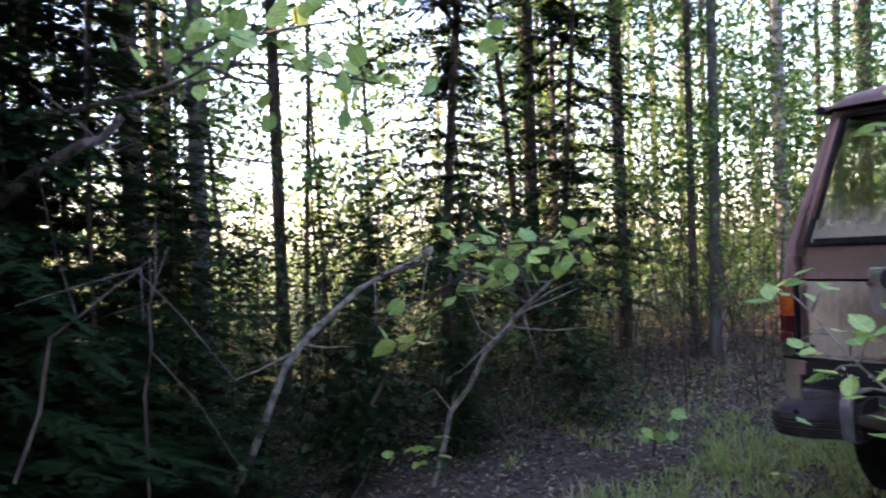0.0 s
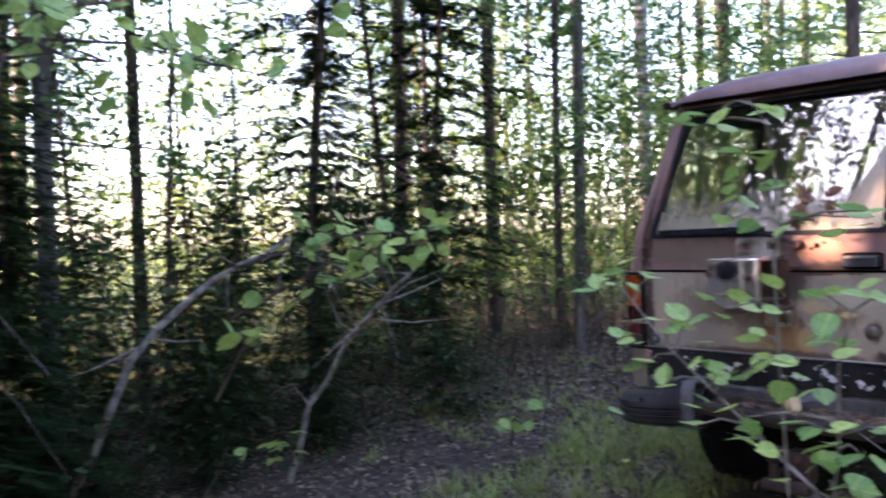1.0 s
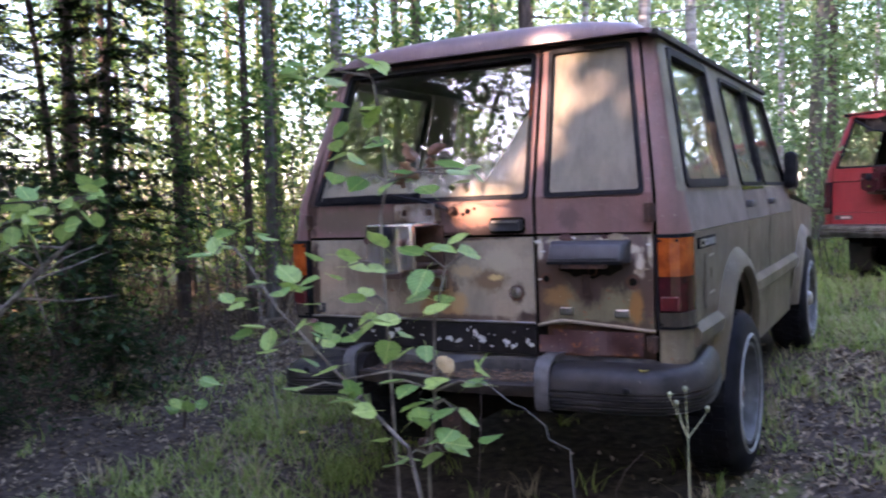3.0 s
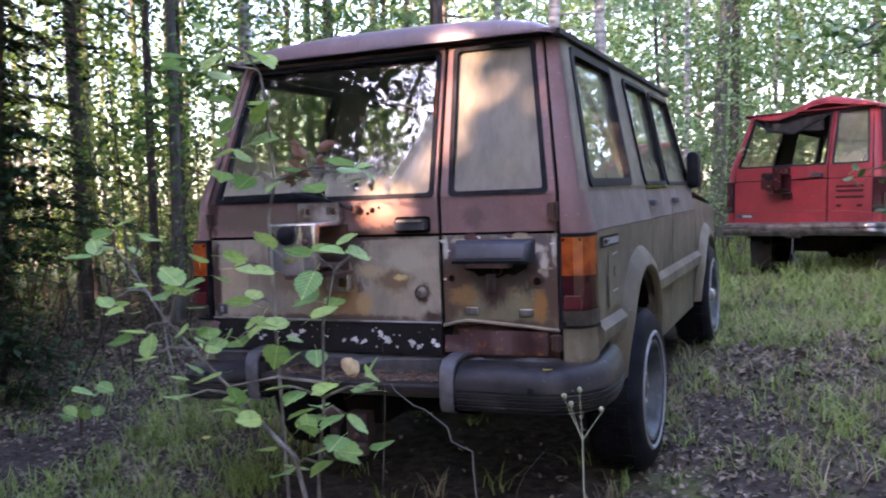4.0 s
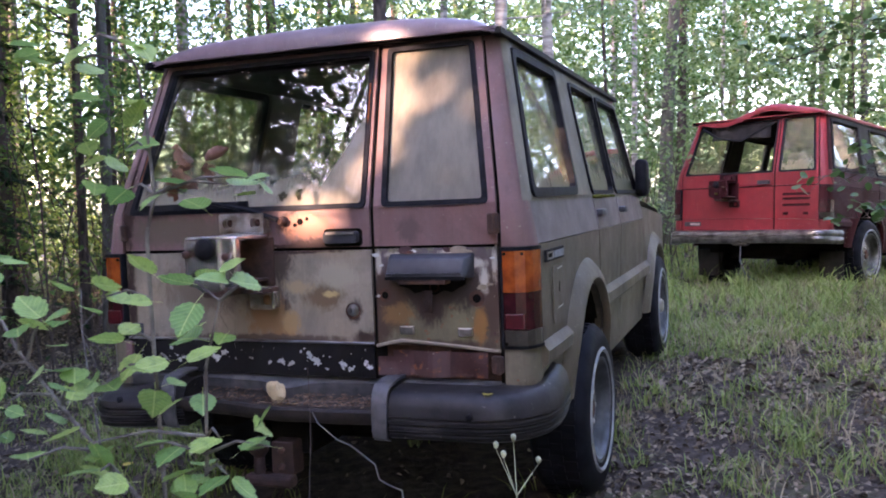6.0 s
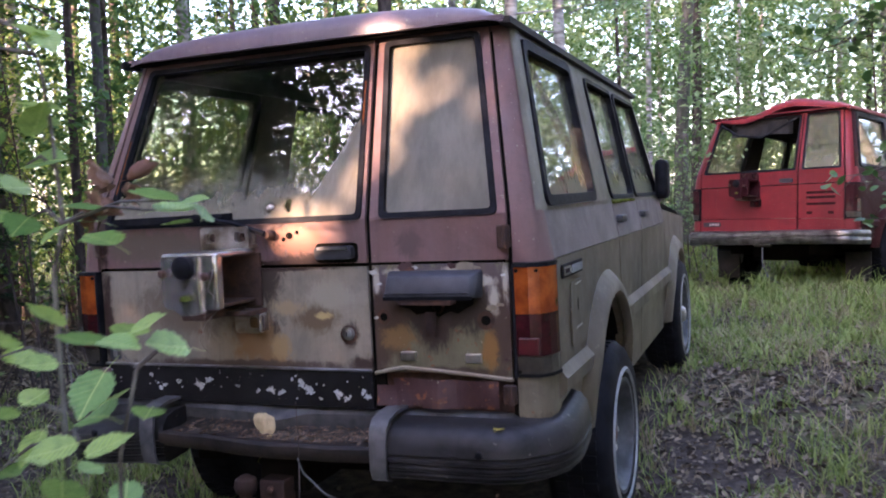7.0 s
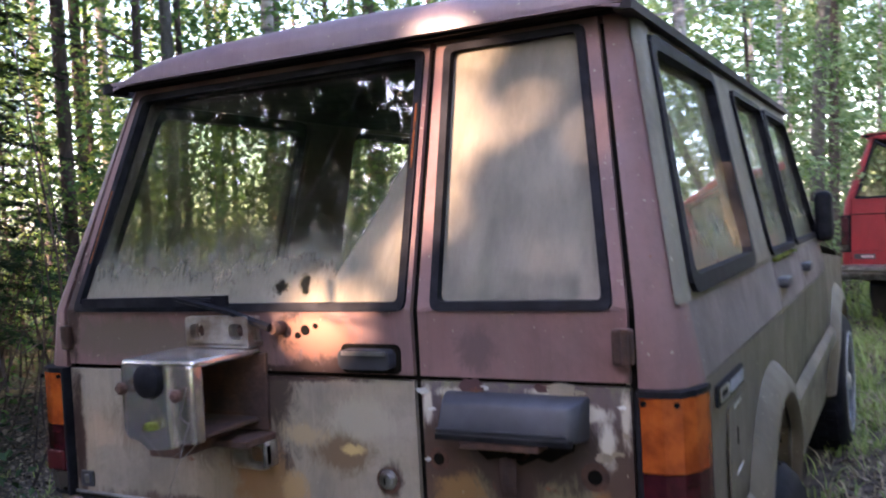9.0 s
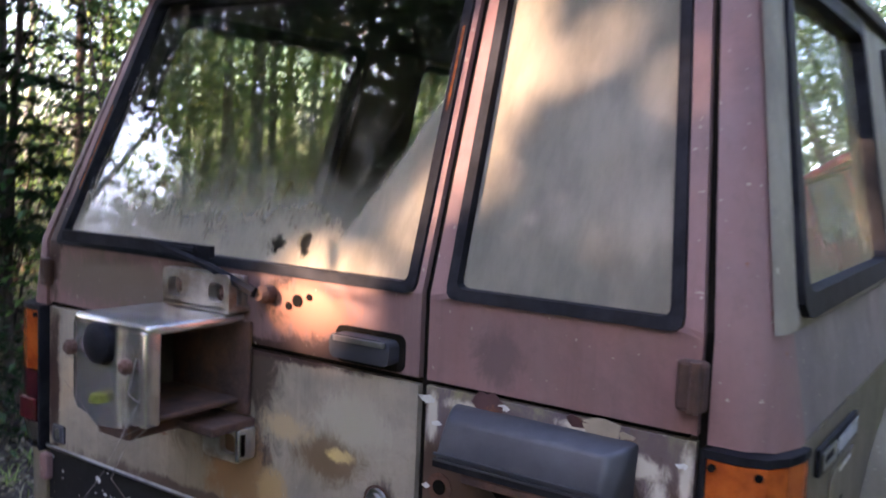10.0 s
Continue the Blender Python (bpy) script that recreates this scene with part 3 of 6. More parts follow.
            rings.append([well.verts.new((s * x, cy + 0.42 * math.cos(a), 0.38 + 0.42 * math.sin(a))) for x in (0.50, 0.80)])
        for p, q in zip(rings, rings[1:]):
            well.faces.new((p[0], p[1], q[1], q[0]))
        well.faces.new([r[0] for r in rings])
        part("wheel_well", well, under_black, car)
    part("sill", box(min(s * 0.70, s * 0.79), max(s * 0.70, s * 0.79), 1.32, 2.95, 0.36, 0.43, 0.015), P["side"], car)
    # windows: quarter, rear door, front door
    quads = (((0.118, 1.130), (0.905, 1.136), (0.98, 1.664), (0.289, 1.664)), ((1.215, 1.136), (1.845, 1.136), (1.845, 1.648), (1.225, 1.648)), ((1.895, 1.136), (2.80, 1.136), (2.535, 1.648), (1.895, 1.648)))
    outer = [(0.085, BELT), (2.93, BELT), (2.60, GUT), (0.262, GUT)]
    part("window_pillar", prism(outer, [inset_quad(q, 0.004, 0.05) for q in quads], 0.045, on), P["pillar"], car, "side window surround with its pillars")
    for i, q in enumerate(quads):
        f = part("side_window", prism(inset_quad(q, 0.006, 0.05), [inset_quad(q, 0.038 if i == 0 else 0.024, 0.035)], 0.04, lambda u, v, d: on(u, v, d + 0.010)), rubber, car, "side window in a black rubber frame")
        part("pane", prism(inset_quad(q, 0.034 if i == 0 else 0.022, 0.035), (), 0.005, lambda u, v, d: on(u, v, d - 0.015)), P["glass_side"], f).visible_shadow = False
    if P["mirror"]:
        m = box(0, 0.075, 2.66, 2.82, 1.12, 1.34, 0.03, 3)
        for v in m.verts:
            v.co.x = s * (0.80 + v.co.x)
        mo = part("door_mirror", m, rubber, car, "black door mirror folded against the pillar", True)
        part("mirror_arm", bar((s * 0.78, 2.86, 1.12), (s * 0.84, 2.74, 1.15), 0.03, 0.03), plastic_black, mo)


def tail_lamp(car, s, lenses):
    """The wrapped lamp cluster on a rear corner."""
    def shell(z0, z1, grow):
        b = bmesh.new()
        prof = [(0.735 - grow, -0.012 - grow), (0.775, -0.014 - grow), (0.806, -0.004 - grow), (0.822 + grow * 0.6, 0.018), (0.829 + grow, 0.055), (0.830 + grow, 0.078 + grow)]
        cols = [[b.verts.new((s * x, y + (0.012 if z < 0.7 else 0), z)) for z in (z0, z1)] for x, y in prof]
        for p, q in zip(cols, cols[1:]):
            b.faces.new((p[0], p[1], q[1], q[0]))
        inner = [[b.verts.new((s * x, 0.085, z)) for z in (z0, z1)] for x in (0.735 - grow, 0.81)]
        b.faces.new((cols[0][0], cols[0][1], inner[0][1], inner[0][0]))
        for k in (0, 1):
            b.faces.new([c[k] for c in cols] + [inner[1][k], inner[0][k]])
        return b
    base = part("tail_lamp", shell(0.662, 0.982, 0.0), rubber, car, "amber and dark red tail lamp in a black frame")
    part("amber_lens", shell(0.842, 0.972, 0.004), lenses[0], base, "amber lens")
    part("red_lens", shell(0.724, 0.840, 0.004), lenses[1], base, "dark red lens")
    part("clear_lens", shell(0.672, 0.722, 0.004), lamp_clear, base, "smoky clear lens")
    part("lamp_frame", shell(0.973, 0.984, 0.006), rubber, base)
    part("lamp_frame", shell(0.662, 0.671, 0.006), rubber, base)
    part("lamp_frame", box(min(s * 0.822, s * 0.834), max(s * 0.822, s * 0.834), 0.078, 0.085, 0.664, 0.982, 0.002), rubber, base)
    part("lamp_frame", box(min(s * 0.726, s * 0.735), max(s * 0.726, s * 0.735), -0.019, 0.01, 0.662, 0.984, 0.003), rubber, base)
    rb = box(min(s * 0.742, s * 0.80), max(s * 0.742, s * 0.80), -0.022, 0.0, 0.727, 0.775, 0.003)
    part("reflector", rb, lenses[2], base, "red reflector")
    for x, z in ((0.742, 0.963), (0.80, 0.963), (0.742, 0.68)):
        part("screw", turned([(0.005, 0.0), (0.005, -0.005)], 8, "y", None, (s * x, -0.017, z)), under_black, base)


def rear_doors(car, P):
    """The wide and the narrow rear door, each with its window."""
    gap = 0.285
    out = []
    for name, x0, x1, glassm, win in (("wide_rear_door", -0.717, gap - 0.008, P["glass_rear"], ((-0.692, 1.122), (0.266, 1.122), (0.239, 1.671), (-0.612, 1.669))),
                                      ("narrow_rear_door", gap + 0.008, 0.715, P["glass_narrow"], ((0.322, 1.122), (0.692, 1.122), (0.600, 1.674), (0.286, 1.674)))):
        top0, top1 = (x0 + 0.085 if x0 < 0 else x0 - 0.028), (x1 - 0.028 if x0 < 0 else x1 - 0.09)
        d = part(name, prism([(x0, SPLIT + 0.009), (x1, SPLIT + 0.009), (x1, 1.116), (x0, 1.116)], (), 0.035, on_rear), P["upper"], car)
        part("window_surround", prism([(x0, 1.116), (x1, 1.116), (x1, BELT), (top1, GUT - 0.002), (top0, GUT - 0.002), (x0, BELT)], [inset_quad(win, 0.0, 0.02)], 0.035, on_rear), P["upper"], d)
        f = part("rear_window", prism(inset_quad(win, 0.001, 0.02), [inset_quad(win, 0.018, 0.014)], 0.03, lambda u, v, e: on_rear(u, v, e + 0.006)), rubber, d, "window in a black rubber seal")
        if glassm:
            part("pane", prism(inset_quad(win, 0.015, 0.014), (), 0.005, lambda u, v, e: on_rear(u, v, e - 0.012)), glassm, f).visible_shadow = False
        out.append(d)
    wide, narrow = out
    for x, dx, w in ((gap, -0.052, 0.03), (0.722, -0.165, 0.010), (-0.722, 0.165, 0.010)):
        part("door_seal", prism([(x - w, 0.55), (x + w, 0.55), (x + w, BELT), (x + w + dx * 0.54, GUT - 0.02), (x - w + dx * 0.54, GUT - 0.02), (x - w, BELT)], (), 0.01, lambda u, v, e: on_rear(u, v, e - 0.012)), under_black, car, "black door seal")
    part("waist_seal", prism([(-0.70, SPLIT - 0.02), (0.70, SPLIT - 0.02), (0.70, SPLIT + 0.03), (-0.70, SPLIT + 0.03)], (), 0.01, lambda u, v, e: on_rear(u, v, e - 0.014)), under_black, car, "black body seam")
    part("lower_skin", prism([(-0.717, 0.675), (gap - 0.008, 0.672), (gap - 0.008, SPLIT - 0.002), (-0.717, SPLIT - 0.002)], (), 0.035, on_rear), P["wide"], wide, "dented beige lower skin")
    part("bottom_strip", prism([(-0.717, 0.555), (gap - 0.008, 0.553), (gap - 0.008, 0.668), (-0.717, 0.671)], (), 0.03, on_rear), P["strip"], wide, "dark bottom strip with flaked white paint")
    part("lower_skin", prism([(gap + 0.008, 0.664), (0.45, 0.672), (0.715, 0.652), (0.715, SPLIT), (gap + 0.008, SPLIT)], (), 0.035, on_rear), P["narrow"], narrow, "rusted lower skin with bare patches")
    return wide, narrow


def body(car, P):
    part("roof", roof_mesh(P["dent"]), P["roof"], car, "", True)
    part("rear_gutter", bar((-0.660, 0.160, GUT + 0.008), (0.690, 0.160, GUT + 0.008), 0.05, 0.010), P["roof"], car, "rain gutter over the rear doors")
    part("gutter_seal", bar((-0.650, 0.178, GUT - 0.001), (0.680, 0.178, GUT - 0.001), 0.045, 0.008), under_black, car, "black seal under the gutter")
    for s in (-1, 1):
        part("side_gutter", bar((s * 0.690, 0.15, GUT), (s * 0.690, 2.64, GUT), 0.036, 0.020), P["gutter"], car, "dark rain gutter")
    for s in (-1, 1):
        # corner pillars beside the rear doors
        b = bmesh.new()
        rows = []
        for z in (0.985, BELT, 1.40, GUT):
            ry = rear_y(z)
            x0 = 0.729 - (max(0, z - BELT)) * 0.165
            x1 = side_x(z)
            rows.append([b.verts.new((s * x, y, z)) for x, y in ((x0, ry + 0.04), (x0, ry), (x1 - 0.05, ry + 0.003), (x1 - 0.018, ry + 0.022), (x1, ry + 0.07), (x1, ry + 0.10), (x1 - 0.03, ry + 0.10))])
        for p, q in zip(rows, rows[1:]):
            for k in range(6):
                b.faces.new((p[k], p[k + 1], q[k + 1], q[k]))
        part("corner_pillar", b, P["upper"], car, "", True)
        b = bmesh.new()
        rows = []
        for z in (BELT + 0.003, 1.40, GUT - 0.008):
            ry, x1 = rear_y(z), side_x(z) + 0.003
            rows.append([b.verts.new((s * x, y, z)) for x, y in ((x1 - 0.010, ry + 0.034), (x1 - 0.003, ry + 0.050), (x1, ry + 0.068), (x1 + 0.001, ry + 0.105), (x1 - 0.02, ry + 0.11))])
        for p, q in zip(rows, rows[1:]):
            for k in range(4):
                b.faces.new((p[k], p[k + 1], q[k + 1], q[k]))
        part("pillar_edge", b, P["edge"], car, "paler pillar edge", True)
        b = bmesh.new()
        rows = []
        for z in (0.50, 0.58, 0.66):
            rows.append([b.verts.new((s * x, y, z)) for x, y in ((0.729, 0.05), (0.729, 0.0), (0.785, 0.003), (0.812, 0.025), (0.825, 0.07), (0.822, 0.12))])
        for p, q in zip(rows, rows[1:]):
            for k in range(5):
                b.faces.new((p[k], p[k + 1], q[k + 1], q[k]))
        part("corner_panel", b, paint_corner if P["wide"] is paint_rear else P["wide"], car, "", True)
        b = bmesh.new()
        rows = [[b.verts.new((s * x, y, z)) for x, y in ((0.726, 0.06), (0.74, 0.03), (0.80, 0.06), (0.815, 0.11))] for z in (0.655, 0.99)]
        for k in range(3):
            b.faces.new((rows[0][k], rows[0][k + 1], rows[1][k + 1], rows[1][k]))
        part("lamp_recess", b, under_black, car)
        tail_lamp(car, s, P["lamps"])
        car_side(car, s, P)
        for y in WHEELS:
            wheel(car, y, s, P["axles"][0 if y < 2 else 1], rim_metal if P["mirror"] else chrome_dark)
    # bonnet, windscreen frame, grille, floor and inside
    b = bmesh.new()
    rows = [[b.verts.new((x, y, z + 0.02 * (1 - (x / 0.8) ** 2))) for x in (-0.80, -0.5, 0, 0.5, 0.80)] for y, z in ((2.87, 1.10), (3.25, 1.07), (3.83, 1.02), (3.99, 0.97), (4.01, 0.60))]
    for p, q in zip(rows, rows[1:]):
        for k in range(4):
            b.faces.new((p[k], p[k + 1], q[k + 1], q[k]))
    part("bonnet", b, P["side"], car, "", True)
    part("windscreen_frame", prism([(-0.80, 0), (0.80, 0), (0.67, 1), (-0.67, 1)], [inset_quad(((-0.72, 0.06), (0.72, 0.06), (0.60, 0.93), (-0.60, 0.93)), 0, 0.04)], 0.04, lambda u, v, d: (u, 2.94 - 0.36 * v + d, 1.10 + 0.57 * v)), P["pillar"], car)
    part("windscreen", prism([(-0.73, 0.05), (0.73, 0.05), (0.61, 0.94), (-0.61, 0.94)], (), 0.005, lambda u, v, d: (u, 2.92 - 0.36 * v + d, 1.10 + 0.57 * v)), glass_side, car).visible_shadow = False
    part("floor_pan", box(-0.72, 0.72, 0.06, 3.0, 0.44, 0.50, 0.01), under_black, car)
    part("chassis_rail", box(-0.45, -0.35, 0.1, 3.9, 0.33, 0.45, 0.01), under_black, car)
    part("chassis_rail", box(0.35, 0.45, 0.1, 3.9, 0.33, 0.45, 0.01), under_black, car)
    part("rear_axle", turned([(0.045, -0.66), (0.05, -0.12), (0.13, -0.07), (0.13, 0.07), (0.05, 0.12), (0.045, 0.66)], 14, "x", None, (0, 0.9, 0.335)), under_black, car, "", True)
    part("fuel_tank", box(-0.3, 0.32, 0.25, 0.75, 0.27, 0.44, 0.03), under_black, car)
    part("gutter_clip", box(-0.690, -0.650, 0.135, 0.19, GUT - 0.016, GUT + 0.014, 0.006), rubber, car, "black clip on the gutter end")
    part("headlining", box(-0.64, 0.64, 0.30, 2.55, 1.655, 1.665), cloth_dark, car, "sagging tan headlining")
    part("dashboard", box(-0.70, 0.70, 2.58, 2.88, 0.85, 1.12, 0.05), trim_dark, car)
    for x in (-0.36, 0.36):
        b = box(x - 0.24, x + 0.24, 2.05, 2.50, 0.62, 0.78, 0.05, 3)
        box(x - 0.23, x + 0.23, 1.90, 2.04, 0.76, 1.32, 0.05, 3, b)
        seat = part("front_seat", b, cloth_seat, car, "faded tan cloth front seat", True)
        part("headrest", box(x - 0.12, x + 0.12, 1.90, 2.00, 1.36, 1.52, 0.04, 3), cloth_seat, seat, "", True)
    b = box(-0.60, 0.60, 1.15, 1.60, 0.58, 0.74, 0.05, 3)
    box(-0.60, 0.60, 1.02, 1.14, 0.72, 1.22, 0.05, 3, b)
    part("rear_bench", b, cloth_seat, car, "faded tan rear bench", True)
    wh = bmesh.new()
    pts = [Vector((-0.36 + 0.19 * math.cos(a), 0, 0.19 * math.sin(a))) for a in [2 * math.pi * i / 24 for i in range(25)]]
    tube([(p.x, 2.46 - 0.35 * p.z, 1.08 + p.z * 0.9) for p in pts], [0.015] * 25, 6, wh)
    part("steering_wheel", wh, trim_dark, car, "", True)


def roof_mesh(dent):
    b = bmesh.new()
    xs = [-1 + 2 * i / 16 for i in range(17)]
    rows = []
    for y, lift in ((0.136, -0.006), (0.136, 0.022), (0.144, 0.044), (0.165, 0.062), (0.21, 0.074), (0.30, 0.082), (0.8, 0.092), (1.6, 0.092), (2.15, 0.09), (2.45, 0.06), (2.62, 0.012)):
        row = []
        for u in xs:
            x = 0.018 + 0.672 * u
            edge = max(0.0, 1 - abs(u) ** 6)
            z = GUT + 0.012 + lift * (0.25 + 0.75 * edge) * (0.7 + 0.3 * (1 - u * u)) - (0.02 if abs(u) > 0.99 else 0)
            if dent:
                z += dent * (0.06 * math.exp(-((u - 0.2) / 0.4) ** 2) - 0.07 * math.exp(-((u + 0.55) / 0.45) ** 2)) * math.exp(-((y - 0.2) / 0.7) ** 2)
            row.append(b.verts.new((x, y, z)))
        rows.append(row)
    for p, q in zip(rows, rows[1:]):
        for k in range(16):
            b.faces.new((p[k], p[k + 1], q[k + 1], q[k]))
    return b


def rear_bumper(car, mat, mat2):
    """Bumper: dropped middle step, two hooked straps and two wrapped end pieces with moulded grooves."""
    prof = [(-0.03, 0.548), (-0.095, 0.545), (-0.125, 0.534), (-0.143, 0.512), (-0.151, 0.488), (-0.154, 0.466), (-0.147, 0.463), (-0.147, 0.457), (-0.154, 0.454), (-0.154, 0.444), (-0.147, 0.441), (-0.147, 0.435), (-0.153, 0.432),
            (-0.152, 0.422), (-0.145, 0.419), (-0.145, 0.413), (-0.149, 0.410), (-0.145, 0.398), (-0.128, 0.390), (-0.03, 0.40)]
    mid = bmesh.new()
    step = [(0.0, 0.492), (-0.06, 0.478), (-0.125, 0.480), (-0.143, 0.484), (-0.153, 0.476), (-0.155, 0.452), (-0.145, 0.436), (-0.0, 0.44)]
    cols = [[mid.verts.new((x, y - 0.008 * math.cos(x * 4), z + dz)) for y, z in step] for x, dz in ((-0.40, 0.012), (-0.3, 0.008), (-0.2, 0.006), (-0.1, -0.002), (0.0, -0.006), (0.1, -0.004), (0.2, -0.006), (0.36, -0.002))]
    for p, q in zip(cols, cols[1:]):
        for k in range(7):
            mid.faces.new((p[k], p[k + 1], q[k + 1], q[k]))
    bumper = part("rear_bumper", mid, step_grime if mat is bumper_metal else mat, car, "dark bent rear bumper with a grimy step", True)
    va = bmesh.new()
    xs = [-0.72 + 1.44 * i / 36 for i in range(37)]
    rows = []
    for y, z, k in ((0.05, 0.556, 0), (0.012, 0.548, 0), (-0.002, 0.535, 1), (0.006, 0.50, 1), (0.012, 0.46, 0.3), (0.05, 0.42, 0)):
        rows.append([va.verts.new((x, y + 0.010 * math.sin(x * 9) - 0.035 * k * math.exp(-((x + 0.045) / 0.075) ** 4), z - 0.016 * k * math.exp(-((x + 0.03) / 0.03) ** 2) - 0.018 * max(0, 0.35 - abs(x)))) for x in xs])
    for p, q in zip(rows, rows[1:]):
        for k in range(36):
            va.faces.new((p[k], p[k + 1], q[k + 1], q[k]))
    part("valance", va, strap_metal, car, "bent grey panel behind the bumper step", True)
    for s, x0 in ((1, 0.385), (-1, 0.385)):
        b = bmesh.new()
        path = [(x0, 0, 0, -1), (0.50, 0, 0, -1), (0.60, 0, 0, -1), (0.675, 0.004, 0.16, -0.985), (0.705, 0.018, 0.42, -0.91), (0.722, 0.043, 0.7, -0.71), (0.730, 0.073, 0.92, -0.39), (0.732, 0.115, 1, 0), (0.728, 0.20, 1, 0), (0.722, 0.27, 1, 0)]
        cols = []
        for i, (x, y, nx, ny) in enumerate(path):
            lift = 0.030 * max(0.0, (i - 6) / 3) if s > 0 else -0.05 * (x - 0.385) / 0.3 - 0.06 * y
            cols.append([b.verts.new((s * (x - py * nx), y - py * ny, pz + lift * (1 if pz > 0.5 else 0.5))) for py, pz in prof])
        for p, q in zip(cols, cols[1:]):
            for k in range(len(prof) - 1):
                b.faces.new((p[k], p[k + 1], q[k + 1], q[k]))
        b.faces.new(cols[-1])
        b.faces.new(cols[0])
        end = part("bumper_end", b, mat, bumper, "ribbed plastic bumper end", True)
        for z, y in ((0.475, -0.153),):
            part("plug", turned([(0.011, 0.006), (0.011, -0.002), (0.007, -0.005)], 12, "y", None, (s * 0.655, y, z)), mat2, end)
        st = bmesh.new()
        line = [(0.0, 0.570), (-0.07, 0.570), (-0.130, 0.560), (-0.156, 0.535), (-0.166, 0.49), (-0.168, 0.42), (-0.160, 0.392), (-0.13, 0.380)]
        rings = []
        for i, (y, z) in enumerate(line):
            wide = 0.029 - 0.006 * i / 7
            c = 0.358 + 0.002 * i / 7 if s > 0 else 0.455 - 0.03 * i / 7
            up = 0.009
            rings.append([st.verts.new((s * (c + e * wide), y + (0 if i < 3 else up) * k, z - (up if i < 4 else 0) * k)) for e, k in ((-1, 0), (1, 0), (1, 1), (-1, 1))])
        for p, q in zip(rings, rings[1:]):
            for k in range(4):
                st.faces.new((p[k], p[(k + 1) % 4], q[(k + 1) % 4], q[k]))
        st.faces.new(rings[0]), st.faces.new(rings[-1])
        part("strap", st, strap_metal, bumper, "bent strap hooked over the bumper", True)
    return bumper


def bar_bumper(car, mat):
    """A plain pressed bumper bar with wrapped ends, sagging on one side."""
    prof = [(0.0, 0.560), (-0.075, 0.557), (-0.095, 0.542), (-0.098, 0.512), (-0.086, 0.502), (-0.086, 0.490), (-0.098, 0.480), (-0.098, 0.452), (-0.085, 0.430), (0.0, 0.428)]
    b = bmesh.new()
    cols = []
    for x, y, nx, ny in ((-0.84, 0.22, -1, 0), (-0.83, 0.05, -0.9, -0.4), (-0.79, 0.0, -0.5, -0.85), (-0.70, -0.012, 0, -1), (-0.4, -0.02, 0, -1), (-0.1, -0.025, 0, -1), (0.2, -0.025, 0, -1), (0.5, -0.02, 0, -1), (0.72, -0.012, 0, -1), (0.79, 0.0, 0.5, -0.85), (0.83, 0.05, 0.9, -0.4), (0.84, 0.22, 1, 0)):
        sag = -0.035 * max(0.0, -x) ** 2 + 0.012 * math.sin(x * 7) * (x < 0)
        cols.append([b.verts.new((x * 0.97 - py * nx * 0.6, y - py * ny, pz + sag)) for py, pz in prof])
    for p, q in zip(cols, cols[1:]):
        for k in range(len(prof) - 1):
            b.faces.new((p[k], p[k + 1], q[k + 1], q[k]))
    bar_ob = part("rear_bumper", b, mat, car, "tarnished chrome bumper bar bent at one end", True)
    for x in (-0.42, 0.42):
        part("bumper_bracket", box(x - 0.03, x + 0.03, -0.02, 0.12, 0.44, 0.50, 0.006), under_black, bar_ob)
    part("number_lamp", box(-0.10, 0.06, -0.10, -0.05, 0.40, 0.455, 0.01), chrome_dark, bar_ob, "broken lamp hanging under the bumper")
    part("loose_cable", tube([(-0.02, -0.08, 0.41), (0.0, -0.12, 0.25), (0.08, -0.16, 0.12), (0.20, -0.18, 0.06)], [0.006, 0.005, 0.005, 0.004], 5), strap_metal, bar_ob, "pale cable hanging from the bumper")


def tow_hitch(car):
    h = part("tow_hitch", box(-0.15, 0.03, -0.16, -0.11, 0.205, 0.245, 0.012), rust_brown, car, "rusty tow hitch with ball")
    part("tow_ball", turned([(0.020, 0), (0.018, 0.06), (0.016, 0.065), (0.032, 0.082), (0.037, 0.10), (0.032, 0.12), (0.012, 0.132)], 18, "z", None, (-0.105, -0.13, 0.235)), rust_brown, h, "brown rusted tow ball", True)
    part("hitch_block", box(-0.065, 0.02, -0.12, -0.05, 0.24, 0.352, 0.006), rust_brown, h)
    part("hitch_beam", box(-0.10, 0.06, -0.06, 0.35, 0.30, 0.40, 0.01), under_black, h)
    for z in (0.27, 0.325):
        part("bolt", turned([(0.012, 0), (0.012, -0.012), (0.006, -0.016)], 6, "y", None, (-0.022, -0.12, z)), rust, h)


